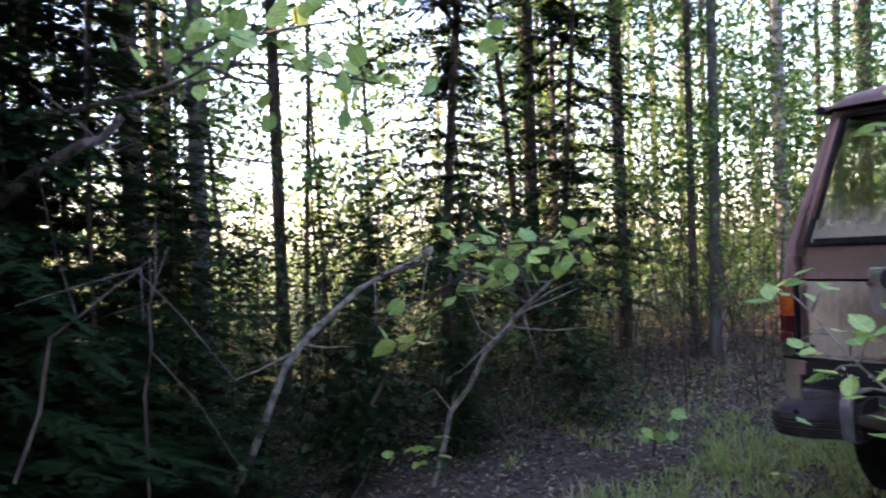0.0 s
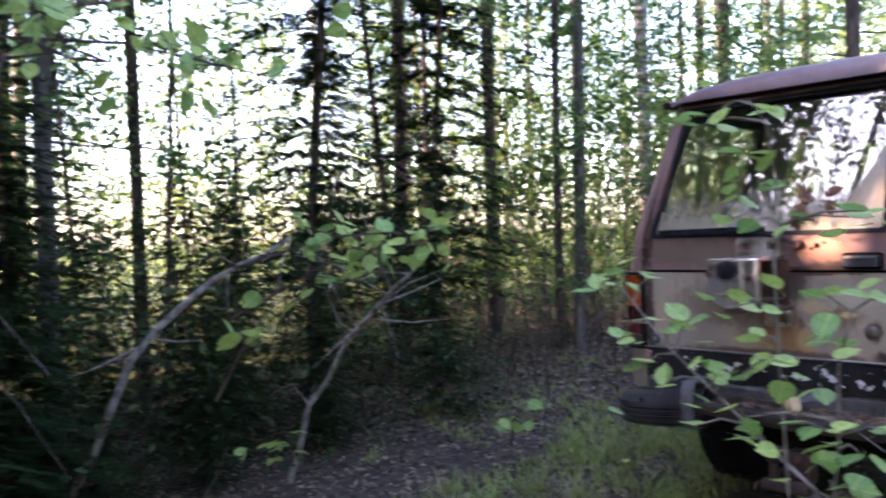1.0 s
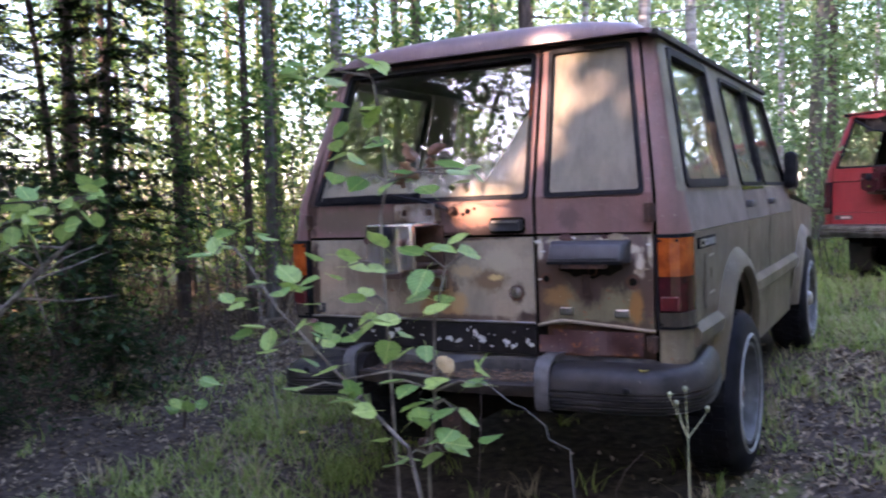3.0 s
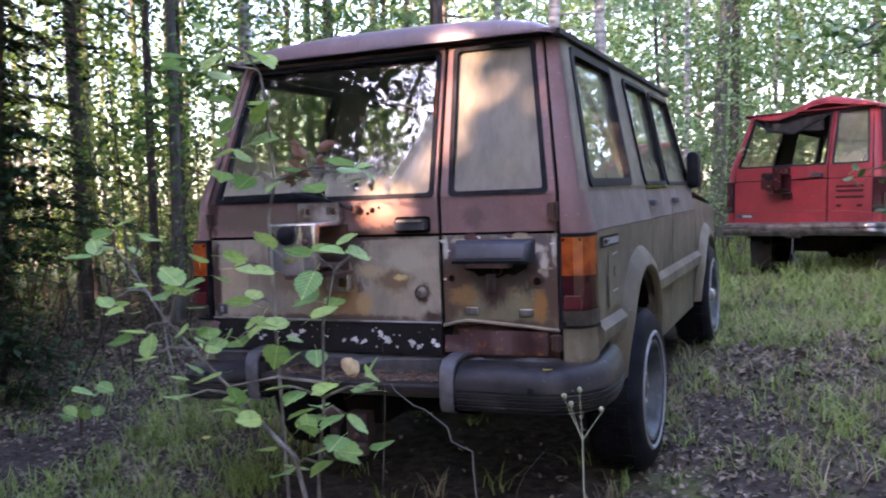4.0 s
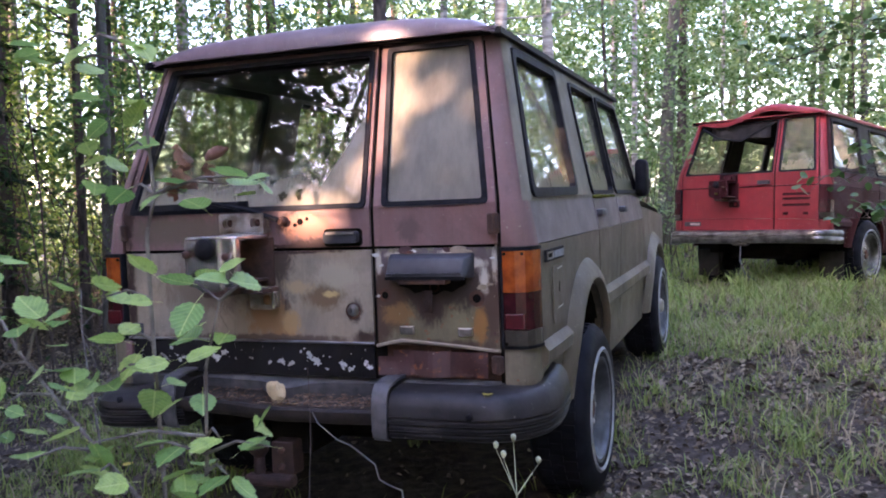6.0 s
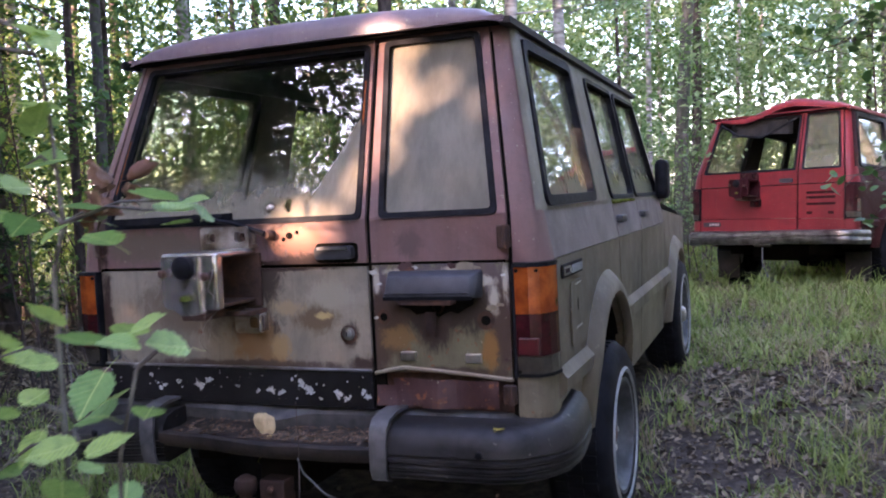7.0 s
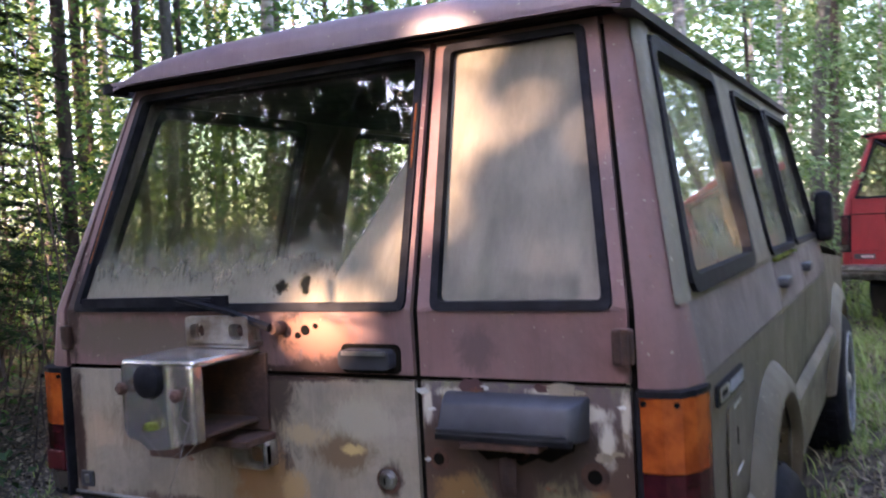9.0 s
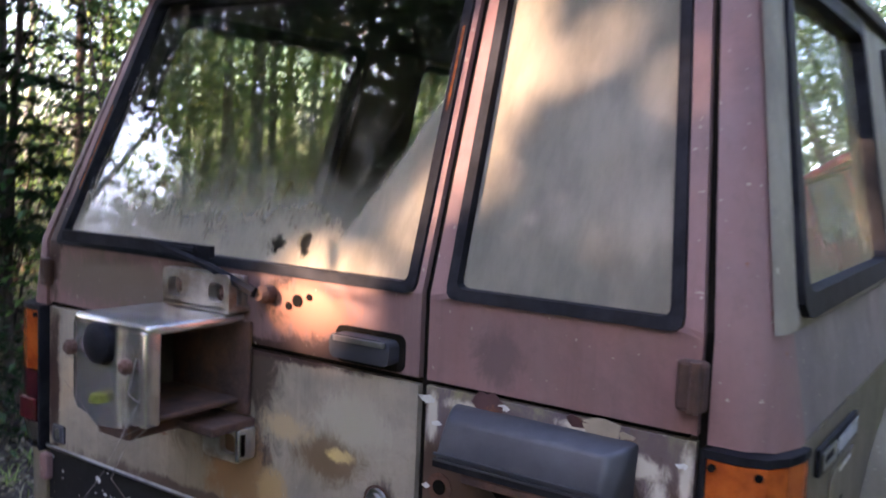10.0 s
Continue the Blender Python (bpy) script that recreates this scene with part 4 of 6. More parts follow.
def spare_bracket(car, mat):
    """The stamped carrier for the spare wheel on the wide door: a foot on the door and an open channel that stands out."""
    b = prism(rounded(-0.272, 1.055, -0.095, 1.118, 0.01), [rounded(-0.258, 1.068, -0.218, 1.102, 0.012), rounded(-0.148, 1.068, -0.108, 1.102, 0.012)], 0.018, lambda u, v, d: (u, -0.052 - d, v))
    br = part("spare_wheel_bracket", b, mat, car, "pressed metal spare wheel bracket")
    part("foot_wall", box(-0.272, -0.095, -0.052, -0.002, 1.05, 1.062, 0.003), mat, br)
    part("foot_back", box(-0.268, -0.099, -0.016, -0.004, 1.06, 1.114, 0.003), mat, br)
    part("top_plate", box(-0.30, -0.10, -0.215, -0.004, 1.030, 1.048, 0.008, 3), bracket_bright if mat is rust_metal else mat, br, "", True)
    bright, brown = (bracket_bright, bracket_brown) if mat is rust_metal else (mat, mat)
    part("side_plate", box(-0.300, -0.289, -0.212, -0.004, 0.888, 1.036, 0.004), brown, br)
    part("face_flange", box(-0.120, -0.102, -0.218, -0.182, 0.880, 1.040, 0.008, 3), bright, br, "", True)
    part("bottom_plate", box(-0.29, -0.11, -0.19, -0.004, 0.884, 0.894, 0.004), rust, br)
    # plate added so that the open channel looks shaded inside
    part("back_plate", box(-0.296, -0.086, -0.012, -0.003, 0.866, 1.034, 0.002), rust if mat is rust_metal else mat, br, "rusty plate added for the shade behind the channel")
    face = prism([(-0.302, 0.902), (-0.290, 0.884), (-0.262, 0.878), (-0.235, 0.862), (-0.165, 0.864), (-0.150, 0.880), (-0.104, 0.884), (-0.104, 1.040), (-0.118, 1.046), (-0.288, 1.046), (-0.302, 1.030)],
                 [rounded(-0.252, 0.968, -0.190, 1.036, 0.024)], 0.012, lambda u, v, d: (u, -0.212 - d + 0.010 * math.exp(-((u + 0.165) / 0.012) ** 2), v))
    part("face_plate", face, bright, br)
    part("pressed_rib", tube([(-0.168, -0.213, 0.872), (-0.170, -0.216, 0.95), (-0.168, -0.214, 1.036)], [0.008, 0.010, 0.008], 8), bright, br, "", True)
    part("stud_block", turned([(0.030, 0.10), (0.036, 0.01), (0.034, -0.012), (0.018, -0.022)], 16, "y", None, (-0.220, -0.214, 1.006)), rubber, br, "black rubber stud block", True)
    part("moss", turned([(0.004, 0.0), (0.018, 0.004), (0.014, 0.016), (0.003, 0.02)], 9, "z", None, (-0.214, -0.222, 0.905)), moss_mat, br, "green moss on the bracket")
    for x, z in ((-0.287, 0.99), (-0.136, 0.98)):
        part("stud", turned([(0.013, 0), (0.013, -0.010), (0.007, -0.016)], 10, "y", None, (x, -0.222, z)), rust, br)
    for x in (-0.238, -0.128):
        part("bolt", turned([(0.014, 0), (0.014, -0.016), (0.006, -0.022)], 6, "y", None, (x, -0.018, 1.085)), rust, br)
    part("foot_plate", prism(rounded(-0.170, 0.786, -0.072, 0.850, 0.012), [rounded(-0.124, 0.800, -0.086, 0.836, 0.01)], 0.012, lambda u, v, d: (u, -0.040 - d, v)), mat, br)
    part("foot_side", box(-0.082, -0.072, -0.044, -0.002, 0.790, 0.848, 0.003), bright, br)
    part("foot_web", box(-0.20, -0.075, -0.10, -0.002, 0.846, 0.862, 0.003), rust, br)
    part("lug", box(-0.245, -0.16, -0.205, -0.03, 0.846, 0.870, 0.006), rust, br, "rusted lug under the channel")
    return br

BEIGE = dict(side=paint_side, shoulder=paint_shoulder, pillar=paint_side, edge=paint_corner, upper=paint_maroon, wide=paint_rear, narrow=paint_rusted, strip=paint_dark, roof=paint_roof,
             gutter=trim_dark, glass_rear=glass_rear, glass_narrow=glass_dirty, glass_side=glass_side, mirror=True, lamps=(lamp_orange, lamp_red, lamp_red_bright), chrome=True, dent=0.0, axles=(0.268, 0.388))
truck = thing("off_road_car", pose(0, 0, 0), "abandoned two-tone maroon and beige off-road car with rusted rear doors", "car")
body(truck, BEIGE)
rear_doors(truck, BEIGE)
rear_bumper(truck, bumper_metal, rubber)
tow_hitch(truck)
spare_bracket(truck, rust_metal)


def crumpled(x0, x1, z0, z1, y, amp, seed, nx=14, nz=6):
    b = bmesh.new()
    rows = []
    for j in range(nz + 1):
        row = []
        for i in range(nx + 1):
            x, z = x0 + (x1 - x0) * i / nx, z0 + (z1 - z0) * j / nz
            n1 = noise.noise((x * 9, z * 9, seed))
            edge = 0.012 * noise.noise((x * 30, seed, 1)) if j == 0 else 0
            row.append(b.verts.new((x, y - amp * (0.5 + n1) - 0.0025 * math.sin(i * 0.9 + seed), z + edge)))
        rows.append(row)
    for p, q in zip(rows, rows[1:]):
        for k in range(nx):
            b.faces.new((p[k], p[k + 1], q[k + 1], q[k]))
    return b


def truck_details(car):
    """What sits on the rear doors and flanks of the beige car."""
    wide = next(o for o in car.children if o.name.startswith("wide_rear_door"))
    narrow = next(o for o in car.children if o.name.startswith("narrow_rear_door"))
    # number plate lamp housing
    b = bmesh.new()
    rows = [[b.verts.new(p) for p in ring] for ring in (
        [(0.350, -0.002, 0.888), (0.636, -0.002, 0.888), (0.640, -0.002, 0.968), (0.348, -0.002, 0.968)],
        [(0.352, -0.050, 0.892), (0.628, -0.050, 0.892), (0.636, -0.016, 0.966), (0.350, -0.016, 0.966)],
        [(0.354, -0.062, 0.899), (0.612, -0.062, 0.899), (0.612, -0.042, 0.954), (0.360, -0.042, 0.954)])]
    for p, q in zip(rows, rows[1:]):
        for k in range(4):
            b.faces.new((p[k], p[(k + 1) % 4], q[(k + 1) % 4], q[k]))
    b.faces.new(rows[-1])
    bmesh.ops.bevel(b, geom=[e for e in b.edges], offset=0.006, segments=2, affect="EDGES", profile=0.5)
    lampbox = part("plate_lamp_housing", b, plastic_black, narrow, "weathered black plastic plate lamp housing", True)
    part("lip", bar((0.352, -0.056, 0.892), (0.622, -0.056, 0.892), 0.012, 0.010), rubber, lampbox)
    # flat black plate stands for the dark, shaded hollow under the housing
    part("void", prism([(0.372, 0.889), (0.378, 0.862), (0.41, 0.855), (0.43, 0.838), (0.47, 0.846), (0.50, 0.832), (0.535, 0.848), (0.56, 0.842), (0.588, 0.858), (0.606, 0.866), (0.61, 0.889)], (), 0.002, lambda u, v, d: (u, -0.0022 - d, v)), under_black, lampbox, "black plate for the shaded hollow below the housing")
    for z in (0.899, 0.907):
        part("rib", bar((0.354, -0.0625, z), (0.616, -0.0625, z), 0.004, 0.0035), plastic_black, lampbox)
    qp = random.Random(404)
    for x, z, w in ((0.300, 0.966, 0.03), (0.315, 0.93, 0.016), (0.40, 0.981, 0.05), (0.43, 0.976, 0.02), (0.55, 0.980, 0.03), (0.585, 0.979, 0.05), (0.62, 0.974, 0.02), (0.700, 0.95, 0.014), (0.705, 0.90, 0.016), (0.688, 0.868, 0.02), (0.66, 0.858, 0.03), (0.30, 0.83, 0.012), (0.70, 0.71, 0.012)):
        flake = [(x + w * (0.5 + qp.uniform(-0.2, 0.3)) * math.cos(k * 0.7), z + w * 0.42 * (0.7 + qp.uniform(-0.4, 0.4)) * math.sin(k * 0.7)) for k in range(9)]
        tilt = qp.uniform(-0.25, 0.1)
        part("peeled_paint", prism(flake, (), 0.001, lambda u, v, d: (u, -0.003 - d + (v - z) * tilt, v)), qp.choice((paint_rear, white_flake, paint_torn)), narrow)
    part("lamp_lens", box(0.40, 0.56, -0.06, -0.01, 0.872, 0.886, 0.003), rust, lampbox, "rusted lamp underside")
    for x, z in ((0.401, 0.718), (0.603, 0.714)):
        part("plate_clip", box(x - 0.024, x + 0.024, -0.014, 0.0, z - 0.013, z + 0.013, 0.003), chrome_old, narrow, "small pale plate clip")
    part("latch", crumpled(0.468, 0.500, 0.775, 0.850, -0.004, 0.035, 3.3, 6, 8), rust_brown, narrow, "rusted latch remains")
    for x, z, r in ((0.325, 0.832, 0.012), (0.643, 0.822, 0.014), (0.50, 0.86, 0.010)):
        part("bolt_hole", turned([(r, -0.0015), (r, -0.003)], 12, "y", None, (x, 0, z)), under_black, narrow)
        part("rust_ring", turned([(r * 1.9, -0.001), (r * 1.9, -0.0022)], 14, "y", None, (x, 0, z)), rust, narrow)
    fold = bmesh.new()
    tube([(0.290, -0.006, 0.664), (0.34, -0.010, 0.676), (0.385, -0.010, 0.684), (0.47, -0.006, 0.677), (0.60, -0.006, 0.666), (0.70, -0.004, 0.655), (0.718, -0.004, 0.655)], [0.006] * 7, 6, fold)
    part("folded_edge", fold, paint_rear, narrow, "pale folded lower edge", True)
    part("torn_panel", crumpled(0.345, 0.675, 0.566, 0.650, 0.004, 0.024, 1.1, 18, 7), paint_torn, narrow, "torn rusty maroon bottom panel")
    part("torn_flap", crumpled(0.300, 0.372, 0.572, 0.632, -0.014, 0.022, 5.1, 6, 6), paint_torn, narrow, "bent maroon flap")
    part("backing", box(0.292, 0.722, 0.03, 0.04, 0.548, 0.662), rust, narrow, "rusted inner panel")
    for z0, z1 in ((1.027, 1.092), (0.585, 0.640)):
        h = part("hinge", box(0.690, 0.728, -0.022, 0.0, z0, z1, 0.006), rust, narrow, "rusty door hinge")
        part("hinge_pin", turned([(0.008, 0), (0.008, z1 - z0)], 10, "z", None, (0.716, -0.024, z0)), rust, h)
    for z0, z1 in ((1.03, 1.09), (0.60, 0.66)):
        part("hinge", box(-0.728, -0.700, -0.02, 0.0, z0, z1, 0.006), paint_maroon, wide)
    for x0, z0, x1, z1 in ((0.242, 1.41, 0.236, 1.55), (-0.664, 1.24, -0.640, 1.42)):
        part("rust_streak", bar((x0, rear_y(z0) - 0.004, z0), (x1, rear_y(z1) - 0.004, z1), 0.005, 0.004, (0, 1, 0)), rust_orange, wide, "orange rust along the window edge")
    # wide door: handle, lock, wiper, strip and flakes
    ha = part("pull_handle", prism(rounded(0.118, 1.008, 0.240, 1.047, 0.012), (), 0.03, lambda u, v, d: (u, -0.030 - d, v)), plastic_black, wide, "black pull handle")
    part("handle_recess", prism(rounded(0.108, 0.996, 0.250, 1.056, 0.014), (), 0.003, lambda u, v, d: (u, -0.003 - d, v)), under_black, ha)
    part("handle_grip", bar((0.130, -0.032, 1.041), (0.232, -0.032, 1.041), 0.006, 0.008), chrome_old, ha)
    lk = part("lock", turned([(0.021, -0.001), (0.019, -0.006), (0.014, -0.007), (0.014, -0.014), (0.008, -0.016)], 18, "y", None, (0.205, 0, 0.781)), chrome_old, wide, "round door lock", True)
    part("key_slot", box(0.2035, 0.2065, -0.0175, -0.015, 0.774, 0.788), under_black, lk)
    part("rust_ring", turned([(0.028, -0.0008), (0.028, -0.002)], 20, "y", None, (0.205, 0, 0.778)), rust, lk)
    wb = part("wiper", bar((-0.63, -0.02, 1.146), (-0.17, -0.026, 1.150), 0.012, 0.022), rubber, wide, "black rear wiper")
    part("wiper_arm", tube([(-0.20, -0.04, 1.153), (-0.30, -0.045, 1.157), (-0.15, -0.048, 1.128), (-0.05, -0.035, 1.092)], [0.006, 0.007, 0.008, 0.010], 6), rubber, wb, "", True)
    part("wiper_pivot", turned([(0.016, 0), (0.016, -0.02), (0.010, -0.03)], 12, "y", None, (-0.045, -0.002, 1.088)), rust, wb)
    for x, z, r in ((0.018, 1.083, 0.011), (-0.002, 1.072, 0.007), (0.045, 1.092, 0.006)):
        part("bolt_hole", turned([(r, -0.001), (r, -0.0028)], 10, "y", None, (x, 0, z)), under_black, wide)
    part("bright_strip", tube([(-0.722, -0.002, 0.6735), (-0.3, -0.004, 0.673), (0.279, -0.003, 0.670)], [0.0045] * 3, 5), chrome_old, wide, "thin bright strip")
    em = part("emblem", box(-0.70, -0.655, -0.006, 0.0, 0.688, 0.728, 0.004), plastic_black, wide, "small dark square emblem")
    part("emblem_mark", box(-0.685, -0.670, -0.008, -0.005, 0.697, 0.719, 0.002), chrome_old, em)
    q = random.Random(61)
    for x, z, w in ((-0.33, 0.612, 0.032), (-0.08, 0.597, 0.036), (0.02, 0.622, 0.022), (0.055, 0.604, 0.034), (0.17, 0.587, 0.026), (0.205, 0.59, 0.018), (0.25, 0.598, 0.026), (-0.43, 0.622, 0.012), (-0.54, 0.64, 0.014), (0.10, 0.58, 0.012), (-0.20, 0.61, 0.01), (-0.50, 0.60, 0.02), (0.0, 0.64, 0.012)):
        for _ in range(4):
            cx, cz, rr = x + q.gauss(0, w * 0.5), z + q.gauss(0, w * 0.28), w * q.uniform(0.22, 0.55)
            lobe, turn = q.uniform(0.2, 0.5), q.uniform(0, 6.28)
            ring = []
            for i in range(26):
                a = 2 * math.pi * i / 26
                reach = rr * (0.72 + lobe * math.sin(2 * a + turn) * 0.6 + 0.22 * math.sin(5 * a + turn * 2) + q.uniform(-0.20, 0.20))
                ring.append((cx + max(0.15 * rr, reach) * math.cos(a), cz + 0.8 * max(0.15 * rr, reach) * math.sin(a)))
            part("paint_flake", prism(ring, (), 0.0012, lambda u, v, d: (u, -0.0022 - q.random() * 0.0006 - d, v)), white_flake, wide)
    for i in range(26):
        cx, cz, rr = q.uniform(-0.7, 0.26), q.uniform(0.565, 0.66), q.uniform(0.0012, 0.0032)
        ring = [(cx + rr * math.cos(a) * q.uniform(0.6, 1.2), cz + rr * math.sin(a) * q.uniform(0.6, 1.2)) for a in [2 * math.pi * k / 7 for k in range(7)]]
        part("paint_flake", prism(ring, (), 0.001, lambda u, v, d: (u, -0.0024 - d, v)), white_flake, wide)
    # badge and marks on both flanks
    for s in (-1, 1):
        on = on_side(s)
        bd = part("badge", prism(rounded(0.16, 0.922, 0.435, 0.962, 0.004), (), 0.006, lambda u, v, d: on(u, v, d + 0.007)), rubber, car, "dark badge with worn bright bars")
        for i in range(7):
            u = 0.272 + i * 0.0225
            part("bar", prism([(u, 0.930), (u + 0.013, 0.930), (u + 0.016, 0.954), (u + 0.003, 0.954)], (), 0.002, lambda a, v, d: on(a, v, d + 0.010)), ring_white, bd)
        part("square", prism(rounded(0.172, 0.929, 0.256, 0.955, 0.003), [rounded(0.182, 0.935, 0.246, 0.949, 0.003)], 0.002, lambda a, v, d: on(a, v, d + 0.010)), chrome_old, bd)
        for z in (0.888, 0.752):
            part("bright_dash", prism([(0.335, z - 0.003), (0.42, z + 0.001), (0.42, z + 0.005), (0.335, z + 0.002)], (), 0.002, lambda a, v, d: on(a, v, d + 0.003)), white_flake, car, "short pale scratch mark")
        part("paint_chip", prism(rounded(0.358, 0.805, 0.372, 0.842, 0.006), (), 0.002, lambda a, v, d: on(a, v, d + 0.003)), under_black, car)
        part("fuel_flap", prism(rounded(0.27, 0.70, 0.47, 0.90, 0.02), (), 0.003, lambda a, v, d: on(a, v, d + 0.0025)), paint_side, car)


def sill_moss(car):
    q = random.Random(311)
    me = bmesh.new()
    for _ in range(60):
        y = 1.25 + 0.55 * q.random() ** 1.4
        r = q.uniform(0.004, 0.011)
        m = Matrix.Translation((side_x(1.13) + q.uniform(-0.006, 0.010), y, 1.128 + q.uniform(0, 0.006))) @ Matrix.Diagonal((r, r * q.uniform(1, 1.8), r * 0.8, 1))
        bmesh.ops.create_icosphere(me, subdivisions=1, radius=1, matrix=m)
    part("moss", me, moss_mat, car, "yellow-green moss on the window sill")


truck_details(truck)
sill_moss(truck)


def narrowed(ob):
    """The flanks draw in slightly towards the bonnet."""
    for c in ob.children:
        if c.name.startswith("wheel") and not c.name.startswith("wheel_"):
            p = c.matrix_basis.translation
            c.matrix_basis = Matrix.Translation((p.x * (1 - 0.022 * max(0.0, p.y - 0.3)), p.y, p.z))
            continue
        if c.type == "MESH":
            for v in c.data.vertices:
                v.co.x *= 1 - 0.022 * max(0.0, v.co.y - 0.3)
        narrowed(c)


narrowed(truck)


def red_details(car):
    narrow = next(o for o in car.children if o.name.startswith("narrow_rear_door"))
    wide = next(o for o in car.children if o.name.startswith("wide_rear_door"))
    # slots are flat plates, their shade put into the dark red
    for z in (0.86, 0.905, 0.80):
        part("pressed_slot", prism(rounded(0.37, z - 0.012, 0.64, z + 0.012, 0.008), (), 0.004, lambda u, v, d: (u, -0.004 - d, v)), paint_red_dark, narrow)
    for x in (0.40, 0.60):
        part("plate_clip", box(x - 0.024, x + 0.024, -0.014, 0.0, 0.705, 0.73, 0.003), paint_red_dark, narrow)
    part("bottom_panel", prism([(0.291, 0.560), (0.722, 0.560), (0.722, 0.65), (0.45, 0.668), (0.291, 0.66)], (), 0.02, lambda u, v, d: on_rear(u, v, d - 0.004)), paint_red, narrow)
    part("pull_handle", prism(rounded(0.118, 1.008, 0.240, 1.047, 0.012), (), 0.03, lambda u, v, d: (u, -0.030 - d, v)), plastic_black, wide, "black pull handle")
    em = part("emblem", box(-0.69, -0.50, -0.005, 0.0, 0.60, 0.645, 0.004), plastic_black, wide, "small dark plate with pale bars")
    for i in range(4):
        part("bar", box(-0.62 + i * 0.028, -0.60 + i * 0.028, -0.008, -0.004, 0.612, 0.632), white_flake, em)
    for s in (-1, 1):
        part("mud_flap", box(s * 0.66 - 0.12, s * 0.66 + 0.12, 0.46, 0.475, 0.08, 0.36, 0.004), trim_dark, car, "grey hanging mud flap")
    part("drooping_seal", tube([(-0.55, 0.10, 1.62), (-0.35, 0.06, 1.50), (-0.10, 0.05, 1.46), (0.10, 0.08, 1.56), (0.22, 0.12, 1.63)], [0.012] * 5, 6), rubber, car, "window seal hanging loose", True)
    part("torn_headlining", crumpled(-0.5, 0.15, 1.50, 1.64, 0.22, 0.05, 8.8, 12, 5), trim_dark, car, "torn dark headlining hanging down")


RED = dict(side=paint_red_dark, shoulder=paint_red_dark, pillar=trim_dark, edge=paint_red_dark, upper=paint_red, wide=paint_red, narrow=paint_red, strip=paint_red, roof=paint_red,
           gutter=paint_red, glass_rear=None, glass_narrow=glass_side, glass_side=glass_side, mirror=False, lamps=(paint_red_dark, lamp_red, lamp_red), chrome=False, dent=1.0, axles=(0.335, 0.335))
red_car = thing("off_road_car", pose(1.233, 6.723, 0.18, -4.4, 0, -25.2), "abandoned faded red off-road car with crushed roof and broken rear window", "car")
body(red_car, RED)
rear_doors(red_car, RED)
bar_bumper(red_car, chrome_dark)
spare_bracket(red_car, paint_red_dark)
red_details(red_car)

# small things lying on the bumper of the beige car
wood_bits = thing("wood_chip", pose(-0.06, -0.075, 0.474), "pale broken chip of wood on the bumper", "wood")
chip = bmesh.new()
bmesh.ops.create_icosphere(chip, subdivisions=3, radius=1.0)
for v in chip.verts:
    lump = 1 + 0.45 * noise.noise(v.co * 1.3 + Vector((3, 1, 2))) + 0.18 * noise.noise(v.co * 4)
    v.co = Vector((v.co.x * 0.030, v.co.y * 0.017, v.co.z * 0.042)) * lump + Vector((0, 0, 0.036))
part("chip", chip, varied("pale_broken_wood", (0.5, 0.38, 0.21), (0.42, 0.30, 0.16), 0.8, 0, 40), wood_bits)


def bumper_debris():
    q = random.Random(91)
    verts, faces = [], []
    for _ in range(800):
        x, y = q.uniform(-0.36, 0.30), q.uniform(-0.140, -0.005)
        if q.random() < 0.35 and x < -0.05:
            continue
        ln, w, a = q.uniform(0.008, 0.03), q.uniform(0.0008, 0.004), q.uniform(0, 3.14)
        z = 0.479 + 0.012 * max(0, (y + 0.06) / 0.06) + (0.008 if x < -0.15 else 0) + q.uniform(0, 0.008)
        dx, dy = math.cos(a) * ln / 2, math.sin(a) * ln / 2
        k = len(verts)
        verts += [(x - dx - dy * w / ln, y - dy + dx * w / ln, z), (x + dx - dy * w / ln, y + dy + dx * w / ln, z + q.uniform(-0.004, 0.006)), (x + dx + dy * w / ln, y + dy - dx * w / ln, z + 0.002), (x - dx + dy * w / ln, y - dy - dx * w / ln, z)]
        faces.append((k, k + 1, k + 2, k + 3))
    me = bpy.data.meshes.new("mesh")
    me.from_pydata(verts, [], faces)
    tagged(part("needle_litter", me, varied("dry_needles", (0.05, 0.028, 0.018), (0.26, 0.17, 0.11), 0.9), None, "dry needles and bark bits on the bumper step"), "", "litter", "", "stuff")


bumper_debris()

# ---- ground ----
def ground_z(x, y):
    far = max(0.0, math.hypot(x, y) - 7) * 0.012
    n = noise.noise((x * 0.5, y * 0.5, 0.3)) * 0.05 + noise.noise((x * 1.7, y * 1.7, 4.1)) * 0.025 + noise.noise((x * 5, y * 5, 2.0)) * 0.008
    climb = 0.055 * (min(max(y, -3.5), 3.4) - 1.0) + 0.010 * min(max(y - 3.4, 0.0), 12.0)
    bank = 0.085 * min(max(x - 0.9, 0.0), 1.6) * math.exp(-(max(0.0, y - 4.0) / 2.0) ** 2)
    flat = 1 - math.exp(-((x / 1.6) ** 2 + ((y - 2.2) / 3.0) ** 2) ** 2)
    return -0.065 + climb + bank + n * (0.3 + 0.6 * flat) + far * noise.noise((x * 0.05, y * 0.05, 9.0)) * 2


